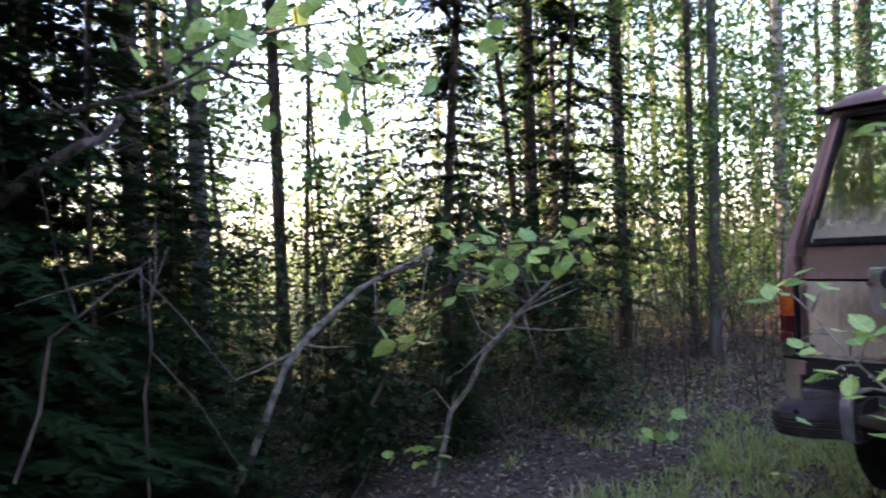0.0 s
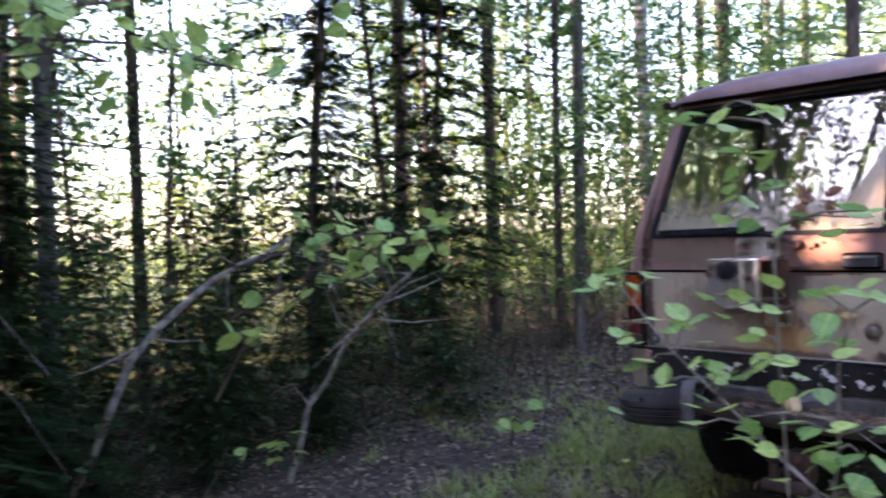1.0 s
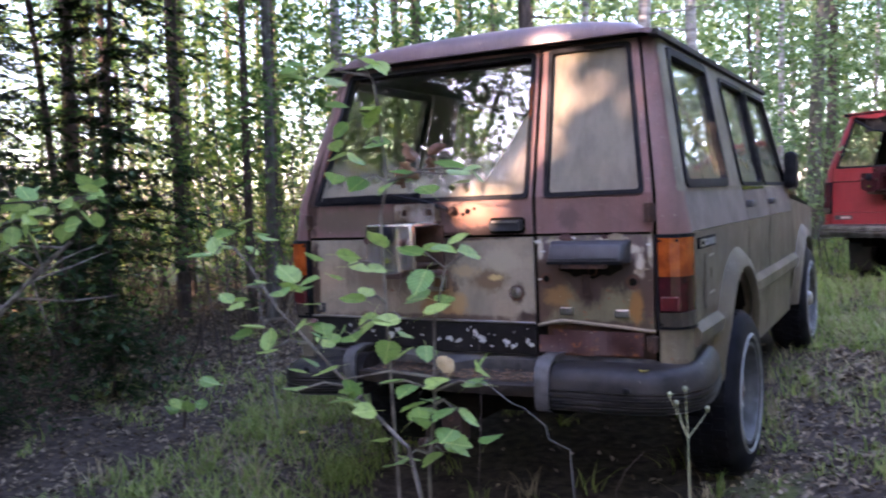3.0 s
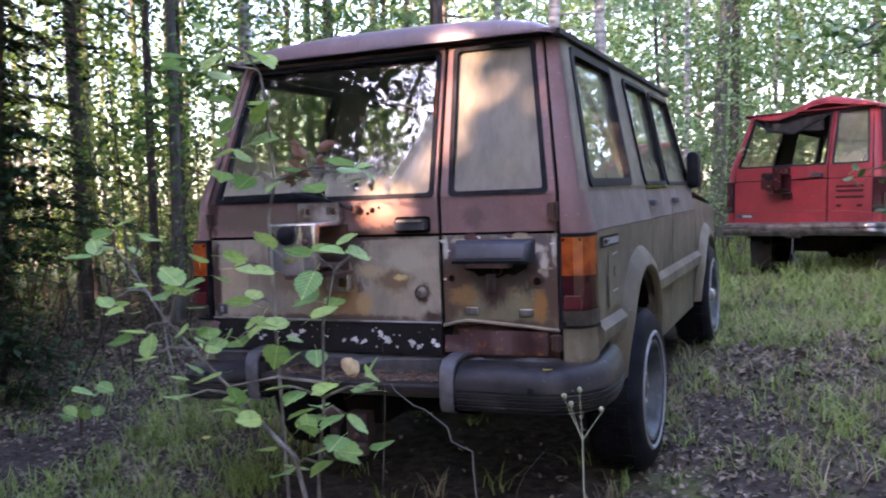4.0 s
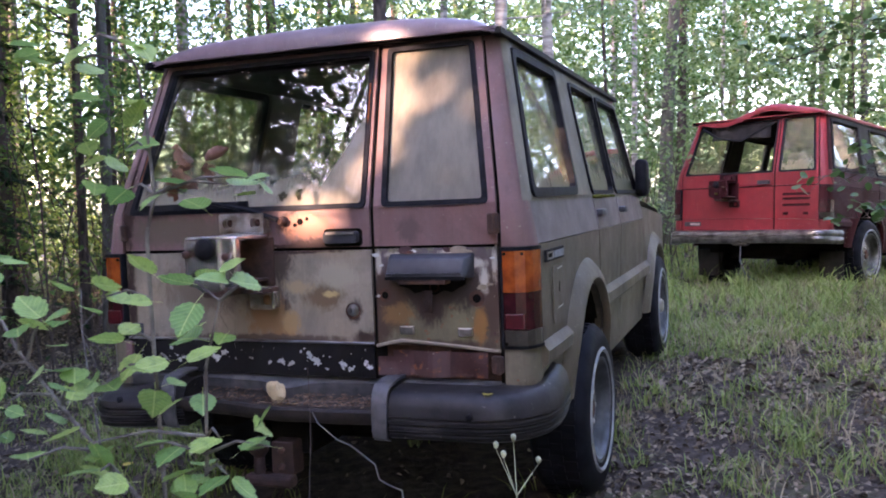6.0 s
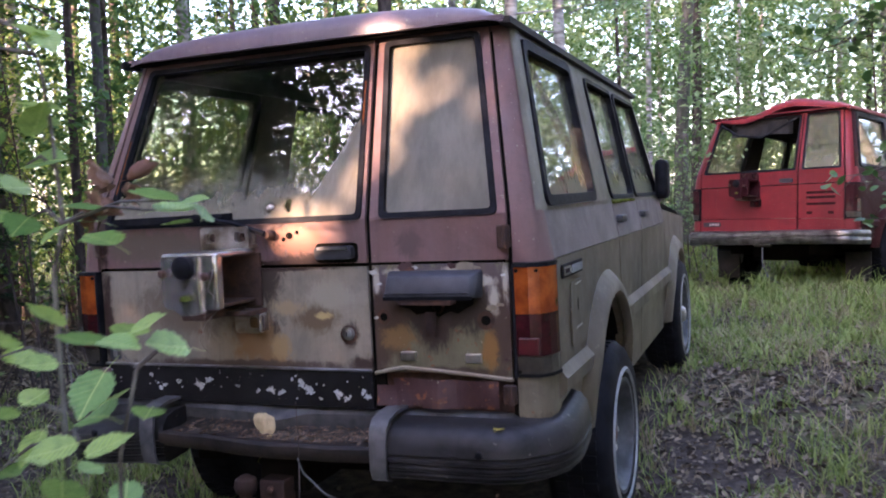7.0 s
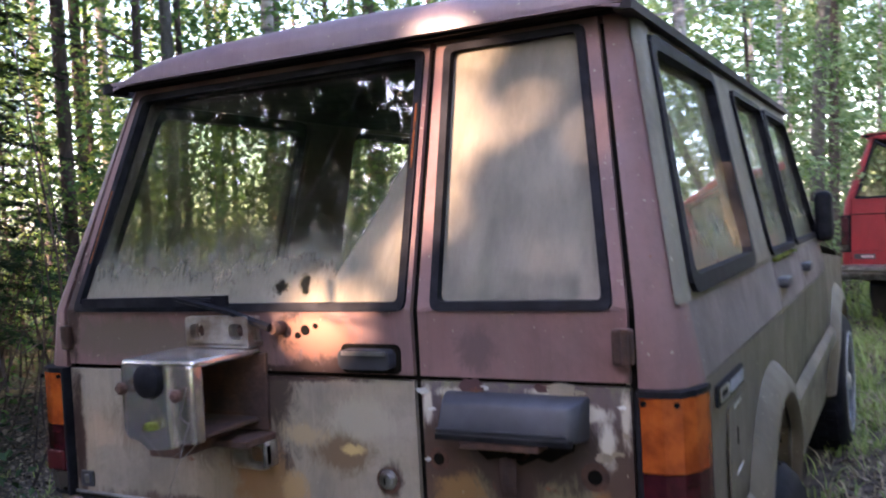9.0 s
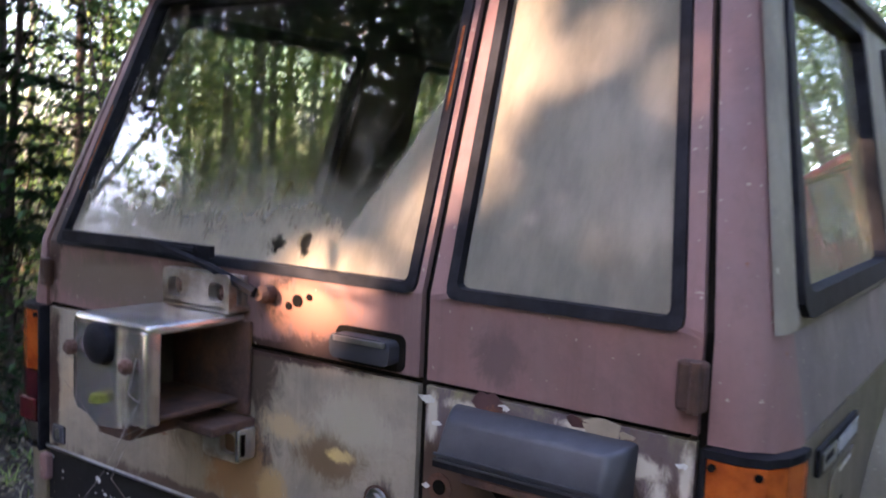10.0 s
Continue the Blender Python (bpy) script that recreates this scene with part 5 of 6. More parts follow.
def build_ground():
    b = bmesh.new()
    line = sorted({round(v, 3) for v in [s * (0.12 * i if i <= 70 else 8.4 + (i - 70) ** 1.9 * 0.25) for i in range(100) for s in (-1, 1)]})
    grid = [[b.verts.new((x, y + 1.0, ground_z(x, y + 1.0))) for x in line] for y in line]
    for p, q in zip(grid, grid[1:]):
        for k in range(len(line) - 1):
            b.faces.new((p[k], p[k + 1], q[k + 1], q[k]))
    g = part("ground", b, soil, None, "forest floor of brown leaf litter, moss and grass", True)
    return tagged(g, "", "ground", "", "structure")


build_ground()

# ---- trees ----
def trunk_mesh(h, r, bend, seed, branches=0, stubs=6, top=0.25):
    q = random.Random(seed)
    b = bmesh.new()
    n = 9
    pts, rad = [], []
    ph, ph2 = q.uniform(0, 6), q.uniform(0, 6)
    for i in range(n + 1):
        f = i / n
        pts.append((bend * math.sin(ph + f * 4) * f, bend * math.cos(ph2 + f * 3.1) * f, h * f - 0.15))
        rad.append(r * (1 - (1 - top) * f) * (1.25 if i == 0 else 1) * q.uniform(0.95, 1.05))
    tube(pts, rad, 9, b)
    for _ in range(stubs):
        f = q.uniform(0.12, 0.9)
        k = int(f * n)
        p = Vector(pts[k]).lerp(Vector(pts[k + 1]), f * n - k)
        a = q.uniform(0, 6.28)
        ln = q.uniform(0.25, 0.9) * (1.2 - f * 0.5)
        way = Vector((math.cos(a), math.sin(a), q.uniform(-0.25, 0.35)))
        mid = p + way * ln * 0.55 + Vector((0, 0, q.uniform(-0.06, 0.06)))
        tube([p, mid, p + way * ln + Vector((0, 0, q.uniform(-0.15, 0.1)))], [r * 0.16, r * 0.11, 0.003], 5, b)
    return b


def leaf_quads(centres, size, q, squash=0.6, bend=0.35):
    """Many small folded leaves at random turns round the given places."""
    verts, faces = [], []
    for c in centres:
        s = size * q.uniform(0.6, 1.3)
        a, t = q.uniform(0, 6.28), q.uniform(-0.9, 0.9)
        m = Matrix.Rotation(a, 3, "Z") @ Matrix.Rotation(t, 3, "X") @ Matrix.Rotation(q.uniform(-0.7, 0.7), 3, "Y")
        k = len(verts)
        for p in ((0, -0.5, 0), (squash * 0.5, -0.05, bend * 0.3), (0, 0.55, 0), (-squash * 0.5, -0.05, bend * 0.3)):
            verts.append(tuple(Vector(c) + m @ (Vector(p) * s)))
        faces += [(k, k + 1, k + 2), (k, k + 2, k + 3)]
    return verts, faces


def from_lists(verts, faces):
    me = bpy.data.meshes.new("mesh")
    me.from_pydata(verts, [], faces)
    return me


def crown_mesh(h, z0, radius, count, size, seed):
    """Leaves gathered on sprays that hang from unseen thin twigs, with gaps between."""
    q = random.Random(seed)
    cs = []
    sprays = max(6, count // 34)
    for _ in range(sprays):
        f = q.random()
        z = z0 + (h - z0) * f
        rr = radius * (1 - 0.6 * f) * q.uniform(0.25, 1.0)
        a = q.uniform(0, 6.28)
        c = Vector((rr * math.cos(a), rr * math.sin(a), z))
        way = Vector((math.cos(a), math.sin(a), q.uniform(-0.5, 0.25)))
        for _ in range(34):
            d = q.uniform(-0.1, 0.6)
            cs.append(c + way * d + Vector((q.gauss(0, 0.10), q.gauss(0, 0.10), q.gauss(0, 0.05))))
    return from_lists(*leaf_quads(cs, size, q))


def spruce_mesh(h, z0, radius, seed):
    """Whorls of drooping boughs, each a thin rod with side shoots set with fine needles."""
    q = random.Random(seed)
    verts, faces = [], []

    def shoot(p, way, ln):
        side = way.cross(Vector((0, 0, 1))).normalized()
        n = max(3, int(ln / 0.017))
        for i in range(n):
            o = p + way * (ln * (i + 0.5) / n)
            for s in (-1, 1):
                w = 0.034 * (1.1 - 0.6 * i / n) * q.uniform(0.8, 1.3)
                tip = o + side * (s * w) + way * w * 0.8 + Vector((0, 0, q.uniform(-0.006, 0.008)))
                k = len(verts)
                verts.extend((tuple(o - way * 0.010), tuple(o + way * 0.011), tuple(tip)))
                faces.append((k, k + 1, k + 2))

    z = z0
    while z < h:
        f = (z - z0) / (h - z0)
        for k in range(q.randint(4, 6)):
            a = q.uniform(0, 6.28)
            ln = radius * (1 - f) ** 0.8 * q.uniform(0.5, 1.1) + 0.08
            sag = q.uniform(0.1, 0.55)
            out = Vector((math.cos(a), math.sin(a), 0))
            across = Vector((-math.sin(a), math.cos(a), 0))
            n = max(3, int(ln / 0.048))
            for i in range(1, n + 1):
                u = i / n
                p = out * (ln * u) + Vector((0, 0, z - sag * ln * u * u + 0.05 * u + q.gauss(0, 0.012)))
                for s in (-1, 1):
                    if q.random() < 0.12:
                        continue
                    way = (across * s * q.uniform(0.6, 1.0) + out * q.uniform(0.5, 0.9) + Vector((0, 0, q.uniform(-0.55, 0.02)))).normalized()
                    shoot(p, way, (0.06 + 0.13 * (1 - u)) * q.uniform(0.7, 1.25))
            shoot(out * (ln * 0.8) + Vector((0, 0, z - sag * ln * 0.64 + 0.04)), (out + Vector((0, 0, -sag))).normalized(), ln * 0.28)
        z += q.uniform(0.07, 0.13) * (1 + radius * 0.25)
    return from_lists(verts, faces)


LEAN = Matrix.Rotation(radians(2.2), 4, Vector((0.42, 0.9, 0)))     # the wood's plumb line against the cars' ground
PINES = [trunk_mesh(12, 0.075, 0.10, 10 + i, 0, 22, 0.5) for i in range(4)]
GREYS = [trunk_mesh(10, 0.075, 0.22, 20 + i, 0, 12, 0.4) for i in range(4)]
BIRCHES = [trunk_mesh(11, 0.075, 0.25, 30 + i, 0, 10, 0.4) for i in range(3)]
POLES = [trunk_mesh(7, 0.028, 0.22, 40 + i, 0, 12, 0.3) for i in range(4)]
PINES, GREYS, BIRCHES, POLES = ([finish(b, True) for b in some] for some in (PINES, GREYS, BIRCHES, POLES))
for some, m in ((PINES, bark_pine), (GREYS, bark_grey), (BIRCHES, bark_birch), (POLES, bark_pine)):
    for me in some:
        me.materials.append(m)
CROWNS = [crown_mesh(10.5, 1.5, 1.7, 4800, 0.078, 50 + i) for i in range(4)]
HIGH = [crown_mesh(12, 2.6, 1.7, 3600, 0.08, 60 + i) for i in range(3)]
LOW = [crown_mesh(5.5, 0.5, 1.1, 1900, 0.062, 70 + i) for i in range(3)]
SPRUCES = [spruce_mesh(5.5, 0.25, 1.25, 80 + i) for i in range(3)]
SPARSE = [spruce_mesh(6.5, 0.9, 1.0, 90 + i) for i in range(2)]
TALL = [crown_mesh(12.5, 5.6, 2.1, 5200, 0.085, 95 + i) for i in range(2)]
DRESSED = {}
KINDS = {"pine": (PINES, HIGH, "tall pine with a bare grey-brown trunk", "pine_tree"),
         "tall": (PINES, TALL, "tall pine with a high dark crown", "pine_tree"),
         "grey": (GREYS, CROWNS, "slender grey-barked aspen with loose leaves", "aspen_tree"),
         "birch": (BIRCHES, CROWNS, "slim birch with pale flecked bark", "birch_tree"),
         "pole": (POLES, LOW, "thin young tree with sparse leaves", "young_tree"),
         "spruce": (POLES, SPRUCES, "young spruce with drooping dark boughs", "spruce_tree"),
         "thin_spruce": (POLES, SPARSE, "thin spruce with bare reddish trunk and ragged boughs", "spruce_tree")}


def dressed(me, mat):
    key = (me.name, mat.name)
    if key not in DRESSED:
        DRESSED[key] = me.copy()
        DRESSED[key].materials.clear()
        DRESSED[key].materials.append(mat)
    return DRESSED[key]


def tree(x, y, kind, dia=0.0, size=1.0, leaves="wood", crown=True):
    trunks, crowns, label, name = KINDS[kind]
    t = thing(name, Matrix.Translation((x, y, ground_z(x, y))) @ LEAN @ Matrix.Rotation(rng.uniform(0, 6.28), 4, "Z"), label, "tree", "trees of the wood")
    base = 0.056 if trunks is POLES else 0.15
    th = dia / base if dia else size
    part("trunk", rng.choice(trunks), None, t, "", False, Matrix.Diagonal((th, th, size, 1)))
    if crown:
        mat = needle if "spruce" in kind else leaf_dark if kind == "tall" else leaf_sun_tint if leaves == "sunny" else leaf_fresh if leaves == "fresh" else leaf_wood
        part("crown", dressed(rng.choice(crowns), mat), None, t, "", False, Matrix.Rotation(rng.uniform(0, 6.28), 4, "Z") @ Matrix.Diagonal((size, size, size, 1)))
    return t


EYE_AT = Vector((1.5, -3.0))


def clear_of(x, y):
    """Whether a tree may stand here: off the cars, the track and the open ground behind them."""
    if -1.4 < x < 1.6 and -0.8 < y < 4.8:
        return False
    if -2.4 < x < 3.6 and -5.6 < y < 1.0:
        return False
    if 1.0 < x < 3.4 and 0 < y < 7.0:
        return False
    u, v = x - 1.233, y - 6.723
    a = radians(25.2)
    if -1.3 < u * math.cos(a) - v * math.sin(a) < 1.6 and -1.6 < u * math.sin(a) + v * math.cos(a) < 4.8:
        return False
    return True


# the trees that stand out, at their places with their thickness
NAMED = [(-4.82, -1.45, 0.172, "pine"), (-7.17, -1.64, 0.09, "pine"), (-7.55, -1.31, 0.08, "pole"), (-4.95, -0.94, 0.15, "grey"), (-5.91, 0.13, 0.12, "pine"), (-6.69, 0.75, 0.06, "pole"),
         (-6.21, -0.29, 0.055, "pole"), (-4.25, 0.73, 0.088, "thin_spruce"), (-5.06, 2.18, 0.075, "pole"), (-4.83, 2.15, 0.125, "pine"), (-3.98, 1.75, 0.055, "thin_spruce"), (-5.96, 3.49, 0.08, "pine"), (-5.04, 3.58, 0.125, "pine"),
         (-4.04, 3.43, 0.078, "pine"), (-3.95, 3.60, 0.108, "grey"), (-4.30, 4.10, 0.075, "pole"), (-5.41, 6.84, 0.14, "pine"), (-5.67, 8.20, 0.094, "pine"), (-6.36, 9.82, 0.155, "pine"),
         (-5.53, 9.07, 0.12, "pine"), (-7.19, 1.77, 0.05, "pole"), (-7.45, 1.41, 0.05, "pole"), (-6.93, -0.44, 0.045, "pole")]
NAMED += [(-5.95, 4.50, 0.13, "pine"), (-6.22, 4.93, 0.075, "pole"), (-5.43, 10.74, 0.095, "pine"), (-5.54, 11.79, 0.10, "pine"), (-0.28, 13.17, 0.25, "grey"), (-0.10, 13.74, 0.18, "pine"),
          (-0.54, 11.47, 0.105, "birch"), (-1.43, 14.41, 0.12, "birch"), (-1.07, 16.68, 0.12, "birch"), (0.45, 16.18, 0.10, "birch"), (0.92, 18.55, 0.12, "birch"), (-7.27, 7.79, 0.10, "pine")]
for x, y, d, kind in NAMED:
    tree(x, y, kind, d, 1.0, "wood", kind != "pine" or math.hypot(x - 1.5, y + 3) > 9)
# the spruce at (-4.6, -4.3) is added out of view, shading the left
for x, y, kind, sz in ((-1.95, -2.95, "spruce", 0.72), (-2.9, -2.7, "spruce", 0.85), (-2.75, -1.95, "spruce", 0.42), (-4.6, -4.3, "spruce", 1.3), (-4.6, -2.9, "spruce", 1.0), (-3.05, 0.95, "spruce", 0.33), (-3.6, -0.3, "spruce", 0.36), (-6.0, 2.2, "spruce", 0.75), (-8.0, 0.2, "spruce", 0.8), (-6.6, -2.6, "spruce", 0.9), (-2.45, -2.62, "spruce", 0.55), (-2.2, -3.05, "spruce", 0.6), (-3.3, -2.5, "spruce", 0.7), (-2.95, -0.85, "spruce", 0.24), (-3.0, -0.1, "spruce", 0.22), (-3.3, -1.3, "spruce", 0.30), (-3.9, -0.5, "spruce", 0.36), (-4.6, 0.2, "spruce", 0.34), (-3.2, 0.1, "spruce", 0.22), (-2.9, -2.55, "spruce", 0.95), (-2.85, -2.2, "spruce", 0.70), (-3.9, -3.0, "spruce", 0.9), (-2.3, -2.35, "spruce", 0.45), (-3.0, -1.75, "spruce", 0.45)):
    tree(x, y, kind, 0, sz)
for x, y in ((-2.0, -6.3), (-4.3, -7.3), (-3.4, -9.7), (-0.4, -7.4), (-5.6, -5.6)):
    tree(x, y, "tall", 0.16, 1.0)
q8 = random.Random(88)
placed = [(x, y) for x, y, _, _ in NAMED]
for _ in range(6000):
    a, r = q8.uniform(0, 2 * math.pi), q8.uniform(0, 1) ** 0.6 * 27
    x, y = r * math.sin(a), 1.5 + r * math.cos(a)
    near = min((x - u) ** 2 + (y - v) ** 2 for u, v in placed)
    away = math.hypot(x - EYE_AT.x, y - EYE_AT.y)
    if not clear_of(x, y) or near < (0.8 if r < 10 else 1.1) ** 2:
        continue
    ahead = (x - EYE_AT.x) * -0.5 + (y - EYE_AT.y) * 0.86 > 0.2 * away
    if ahead and away < 8.6:
        continue
    bearing = math.degrees(math.atan2(x - EYE_AT.x, y - EYE_AT.y))
    if -71 < bearing < -52 and away > 8 and q8.random() < 0.85:
        continue
    if x < -9 and y < 3 and q8.random() < 0.75:
        continue
    lane = (x - 0.2) * -sun_way.y + y * sun_way.x
    if (x * sun_way.x + y * sun_way.y) > 0 and abs(lane) < 1.3:
        continue
    placed.append((x, y))
    kind = q8.choice(("pine", "grey", "pole", "pole", "pine", "birch", "spruce") if x < -1 else ("birch", "grey", "pole", "birch"))
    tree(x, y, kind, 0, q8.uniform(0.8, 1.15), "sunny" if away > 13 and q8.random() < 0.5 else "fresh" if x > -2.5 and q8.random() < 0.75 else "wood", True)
    if len(placed) > 330:
        break


# ---- undergrowth and the far wood ----
def sky_gap(x, y, z):
    """The opening over the roof of the beige car, where the wood stands lower."""
    d = math.hypot(x - EYE_AT.x, y - EYE_AT.y)
    return -43 < math.degrees(math.atan2(x - EYE_AT.x, y - EYE_AT.y)) < -24 and (z - 1.1) / d > 0.17


def scatter(count, size, inside, seed, clump=18, spread=0.28):
    q = random.Random(seed)
    cs = []
    while len(cs) < count:
        c = inside(q)
        if c is None or (sky_gap(*c) and q.random() < 0.7):
            continue
        for _ in range(clump):
            cs.append(Vector(c) + Vector((q.gauss(0, spread), q.gauss(0, spread), q.gauss(0, spread * 0.55))))
    return from_lists(*leaf_quads(cs, size, q))


def ring(r0, r1, z0, z1, low=1.0):
    def inside(q):
        a, r = q.uniform(0, 6.2832), math.sqrt(q.uniform(r0 * r0, r1 * r1))
        x, y = 1.0 + r * math.sin(a), r * math.cos(a)
        if not clear_of(x, y):
            return None
        return (x, y, ground_z(x, y) + z0 + (z1 - z0) * q.random() ** low)
    return inside


def stuff(name, me, mat, label):
    ob = part(name, me, mat, None, label)
    return tagged(ob, "", "foliage", "", "stuff")


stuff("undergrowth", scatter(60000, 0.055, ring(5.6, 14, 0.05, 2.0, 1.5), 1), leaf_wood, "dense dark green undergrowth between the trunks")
stuff("undergrowth", scatter(44000, 0.095, ring(12, 23, 0.3, 6.0, 1.2), 2), leaf_sun_tint, "undergrowth farther off, leaves coloured sunlit yellow-green")
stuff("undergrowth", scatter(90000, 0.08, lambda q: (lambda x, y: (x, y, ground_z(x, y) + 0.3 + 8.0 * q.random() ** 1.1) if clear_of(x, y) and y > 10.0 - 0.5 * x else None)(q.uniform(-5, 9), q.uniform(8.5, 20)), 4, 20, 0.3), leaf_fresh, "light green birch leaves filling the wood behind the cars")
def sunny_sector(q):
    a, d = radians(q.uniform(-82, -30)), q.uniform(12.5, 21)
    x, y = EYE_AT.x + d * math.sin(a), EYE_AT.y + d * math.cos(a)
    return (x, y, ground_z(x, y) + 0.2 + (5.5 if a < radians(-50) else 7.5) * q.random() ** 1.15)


stuff("undergrowth", scatter(24000, 0.095, sunny_sector, 9, 22, 0.3), leaf_sun_tint, "bushes beyond the trunks, leaves coloured sunlit yellow-green")
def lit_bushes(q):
    """Birch bushes for the sun-coloured leaves, standing in the wood beside the car, in loose groups."""
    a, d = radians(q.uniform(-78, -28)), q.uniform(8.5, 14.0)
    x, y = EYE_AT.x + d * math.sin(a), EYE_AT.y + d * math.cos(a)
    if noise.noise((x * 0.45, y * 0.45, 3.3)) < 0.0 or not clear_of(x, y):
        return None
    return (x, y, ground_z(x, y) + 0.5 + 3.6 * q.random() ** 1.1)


stuff("undergrowth", scatter(26000, 0.065, lit_bushes, 19, 26, 0.22), leaf_sun_tint, "birch bushes with low sunlight painted in yellow-green")
def mid_wood(q):
    """Leaves of the slender trees beside the car, thin where the low light comes in."""
    b = q.uniform(-86, -22)
    if -69 < b < -51 and q.random() < 0.6:
        return None
    a, d = radians(b), q.uniform(6.8, 13.5)
    x, y = EYE_AT.x + d * math.sin(a), EYE_AT.y + d * math.cos(a)
    z = 0.4 + 7.5 * q.random()
    if noise.noise((x * 0.7, y * 0.7, z * 0.6)) < -0.05 or not clear_of(x, y):
        return None
    return (x, y, ground_z(x, y) + z)


stuff("undergrowth", scatter(52000, 0.066, mid_wood, 23, 24, 0.2), leaf_wood, "dull green leaves between the slender trunks")
def far_edge(q):
    c = ring(24, 36, 0.0, 8.0, 1.5)(q)
    if c and -78 < math.degrees(math.atan2(c[0] - EYE_AT.x, c[1] - EYE_AT.y)) < -38 and (q.random() < 0.7 or c[2] > 4):
        return None
    return c


stuff("far_wood", scatter(30000, 0.26, far_edge, 3, 24, 0.7), leaf_sun_tint, "far edge of the wood in painted sunlit green")


def thin_stems():
    """Countless thin bare stems and dead twigs low in the wood."""
    q = random.Random(5)
    b = bmesh.new()
    n = 0
    while n < 900:
        a, r = q.uniform(0, 6.28), math.sqrt(q.uniform(4.5 ** 2, 13 ** 2))
        x, y = 1.0 + r * math.sin(a), -1 + r * math.cos(a)
        if not clear_of(x, y) or (x > 0.5 and y > 0) or y < -4:
            continue
        n += 1
        z = ground_z(x, y)
        h = q.uniform(0.6, 2.6)
        lx, ly = q.gauss(0, 0.3) * h, q.gauss(0, 0.3) * h
        tube([(x, y, z - 0.05), (x + lx * 0.4 + q.gauss(0, 0.04), y + ly * 0.4, z + h * 0.5), (x + lx, y + ly, z + h)], [q.uniform(0.005, 0.012), 0.006, 0.002], 4, b)
        for _ in range(q.randint(1, 4)):
            f = q.uniform(0.25, 0.9)
            p = Vector((x + lx * f, y + ly * f, z + h * f))
            tube([p, p + Vector((q.gauss(0, 0.25), q.gauss(0, 0.25), q.uniform(-0.05, 0.3)))], [0.004, 0.0015], 3, b)
    return b


tagged(part("brushwood", thin_stems(), bark_pine, None, "tangle of thin bare stems and dead twigs"), "", "brushwood", "", "stuff")


def sun_gap(x, z):
    """Ellipses on the car's rear kept for low sun patches; leaves in the way are left out."""
    for cx, cz, rx, rz in ((0.27, 1.50, 0.07, 0.40), (0.20, 1.75, 0.09, 0.06), (0.04, 1.08, 0.14, 0.08), (0.40, 1.54, 0.05, 0.10), (0.36, 1.09, 0.05, 0.04), (0.20, 1.26, 0.035, 0.06), (-0.06, 0.76, 0.04, 0.10), (0.07, 0.83, 0.06, 0.03)):
        if ((x - cx) / rx) ** 2 + ((z - cz) / rz) ** 2 < 1:
            return True
    return False


def thicket():
    """Dense wood added unseen behind the camera to keep the evening sun off the clearing."""
    q = random.Random(77)
    cs = []
    flat = Vector((sun_way.x, sun_way.y, 0)).normalized()
    side = Vector((-flat.y, flat.x, 0))
    while len(cs) < 108000:
        d = q.uniform(9.0, 13.5)
        c = flat * d + side * q.uniform(-6.2, 8)
        z = 7.0 * q.random() ** 1.15
        for _ in range(10):
            p = Vector((c.x + q.gauss(0, 0.2), c.y + q.gauss(0, 0.2), z + q.gauss(0, 0.15)))
            t = p.y / sun_way.y
            land = p - sun_way * t
            if sun_gap(land.x, land.z):
                continue
            cs.append(p)
    return from_lists(*leaf_quads(cs, 0.2, q, 0.8))


def left_thicket(q):
    """Low leafy scrub between the clearing and the trunks."""
    a, d = radians(q.uniform(-80, -46)), q.uniform(4.4, 8.0)
    x, y = EYE_AT.x + d * math.sin(a), EYE_AT.y + d * math.cos(a)
    if -2.3 < x:
        return None
    return (x, y, ground_z(x, y) + 0.05 + 1.5 * q.random() ** 1.4)


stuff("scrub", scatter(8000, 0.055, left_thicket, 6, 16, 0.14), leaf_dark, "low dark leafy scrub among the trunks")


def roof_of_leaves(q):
    """Boughs added high overhead, above the view, to shade the left; clumps with sky between."""
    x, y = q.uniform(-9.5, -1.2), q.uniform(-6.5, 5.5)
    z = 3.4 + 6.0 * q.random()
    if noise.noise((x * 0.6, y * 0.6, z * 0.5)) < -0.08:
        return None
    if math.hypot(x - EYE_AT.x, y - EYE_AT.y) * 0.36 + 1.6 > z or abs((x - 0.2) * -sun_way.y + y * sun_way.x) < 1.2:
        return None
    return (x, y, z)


stuff("canopy", scatter(58000, 0.13, roof_of_leaves, 8, 22, 0.22), leaf_dark, "leafy boughs added above the view for shade")
stuff("thicket", thicket(), leaf_dark, "dense leaves added unseen behind the clearing to block the sun")


def right_shade(q):
    """Alder and birch added unseen along the track's open side to shade the flank."""
    x, y = q.uniform(3.4, 7.5), q.uniform(-5.0, 5.5)
    return (x, y, ground_z(x, y) + 0.3 + 5.2 * q.random())


stuff("thicket", scatter(15000, 0.2, right_shade, 12, 18, 0.3), leaf_wood, "alder leaves added unseen beside the track for shade")


def back_wood(q):
    a, d = radians(q.uniform(-30, 16)), q.uniform(19, 30)
    x, y = EYE_AT.x + d * math.sin(a), EYE_AT.y + d * math.cos(a)
    return (x, y, ground_z(x, y) + 12.0 * q.random())


stuff("far_wood", scatter(52000, 0.22, back_wood, 13, 24, 0.5), leaf_pale, "green depth of the birch wood behind the cars")

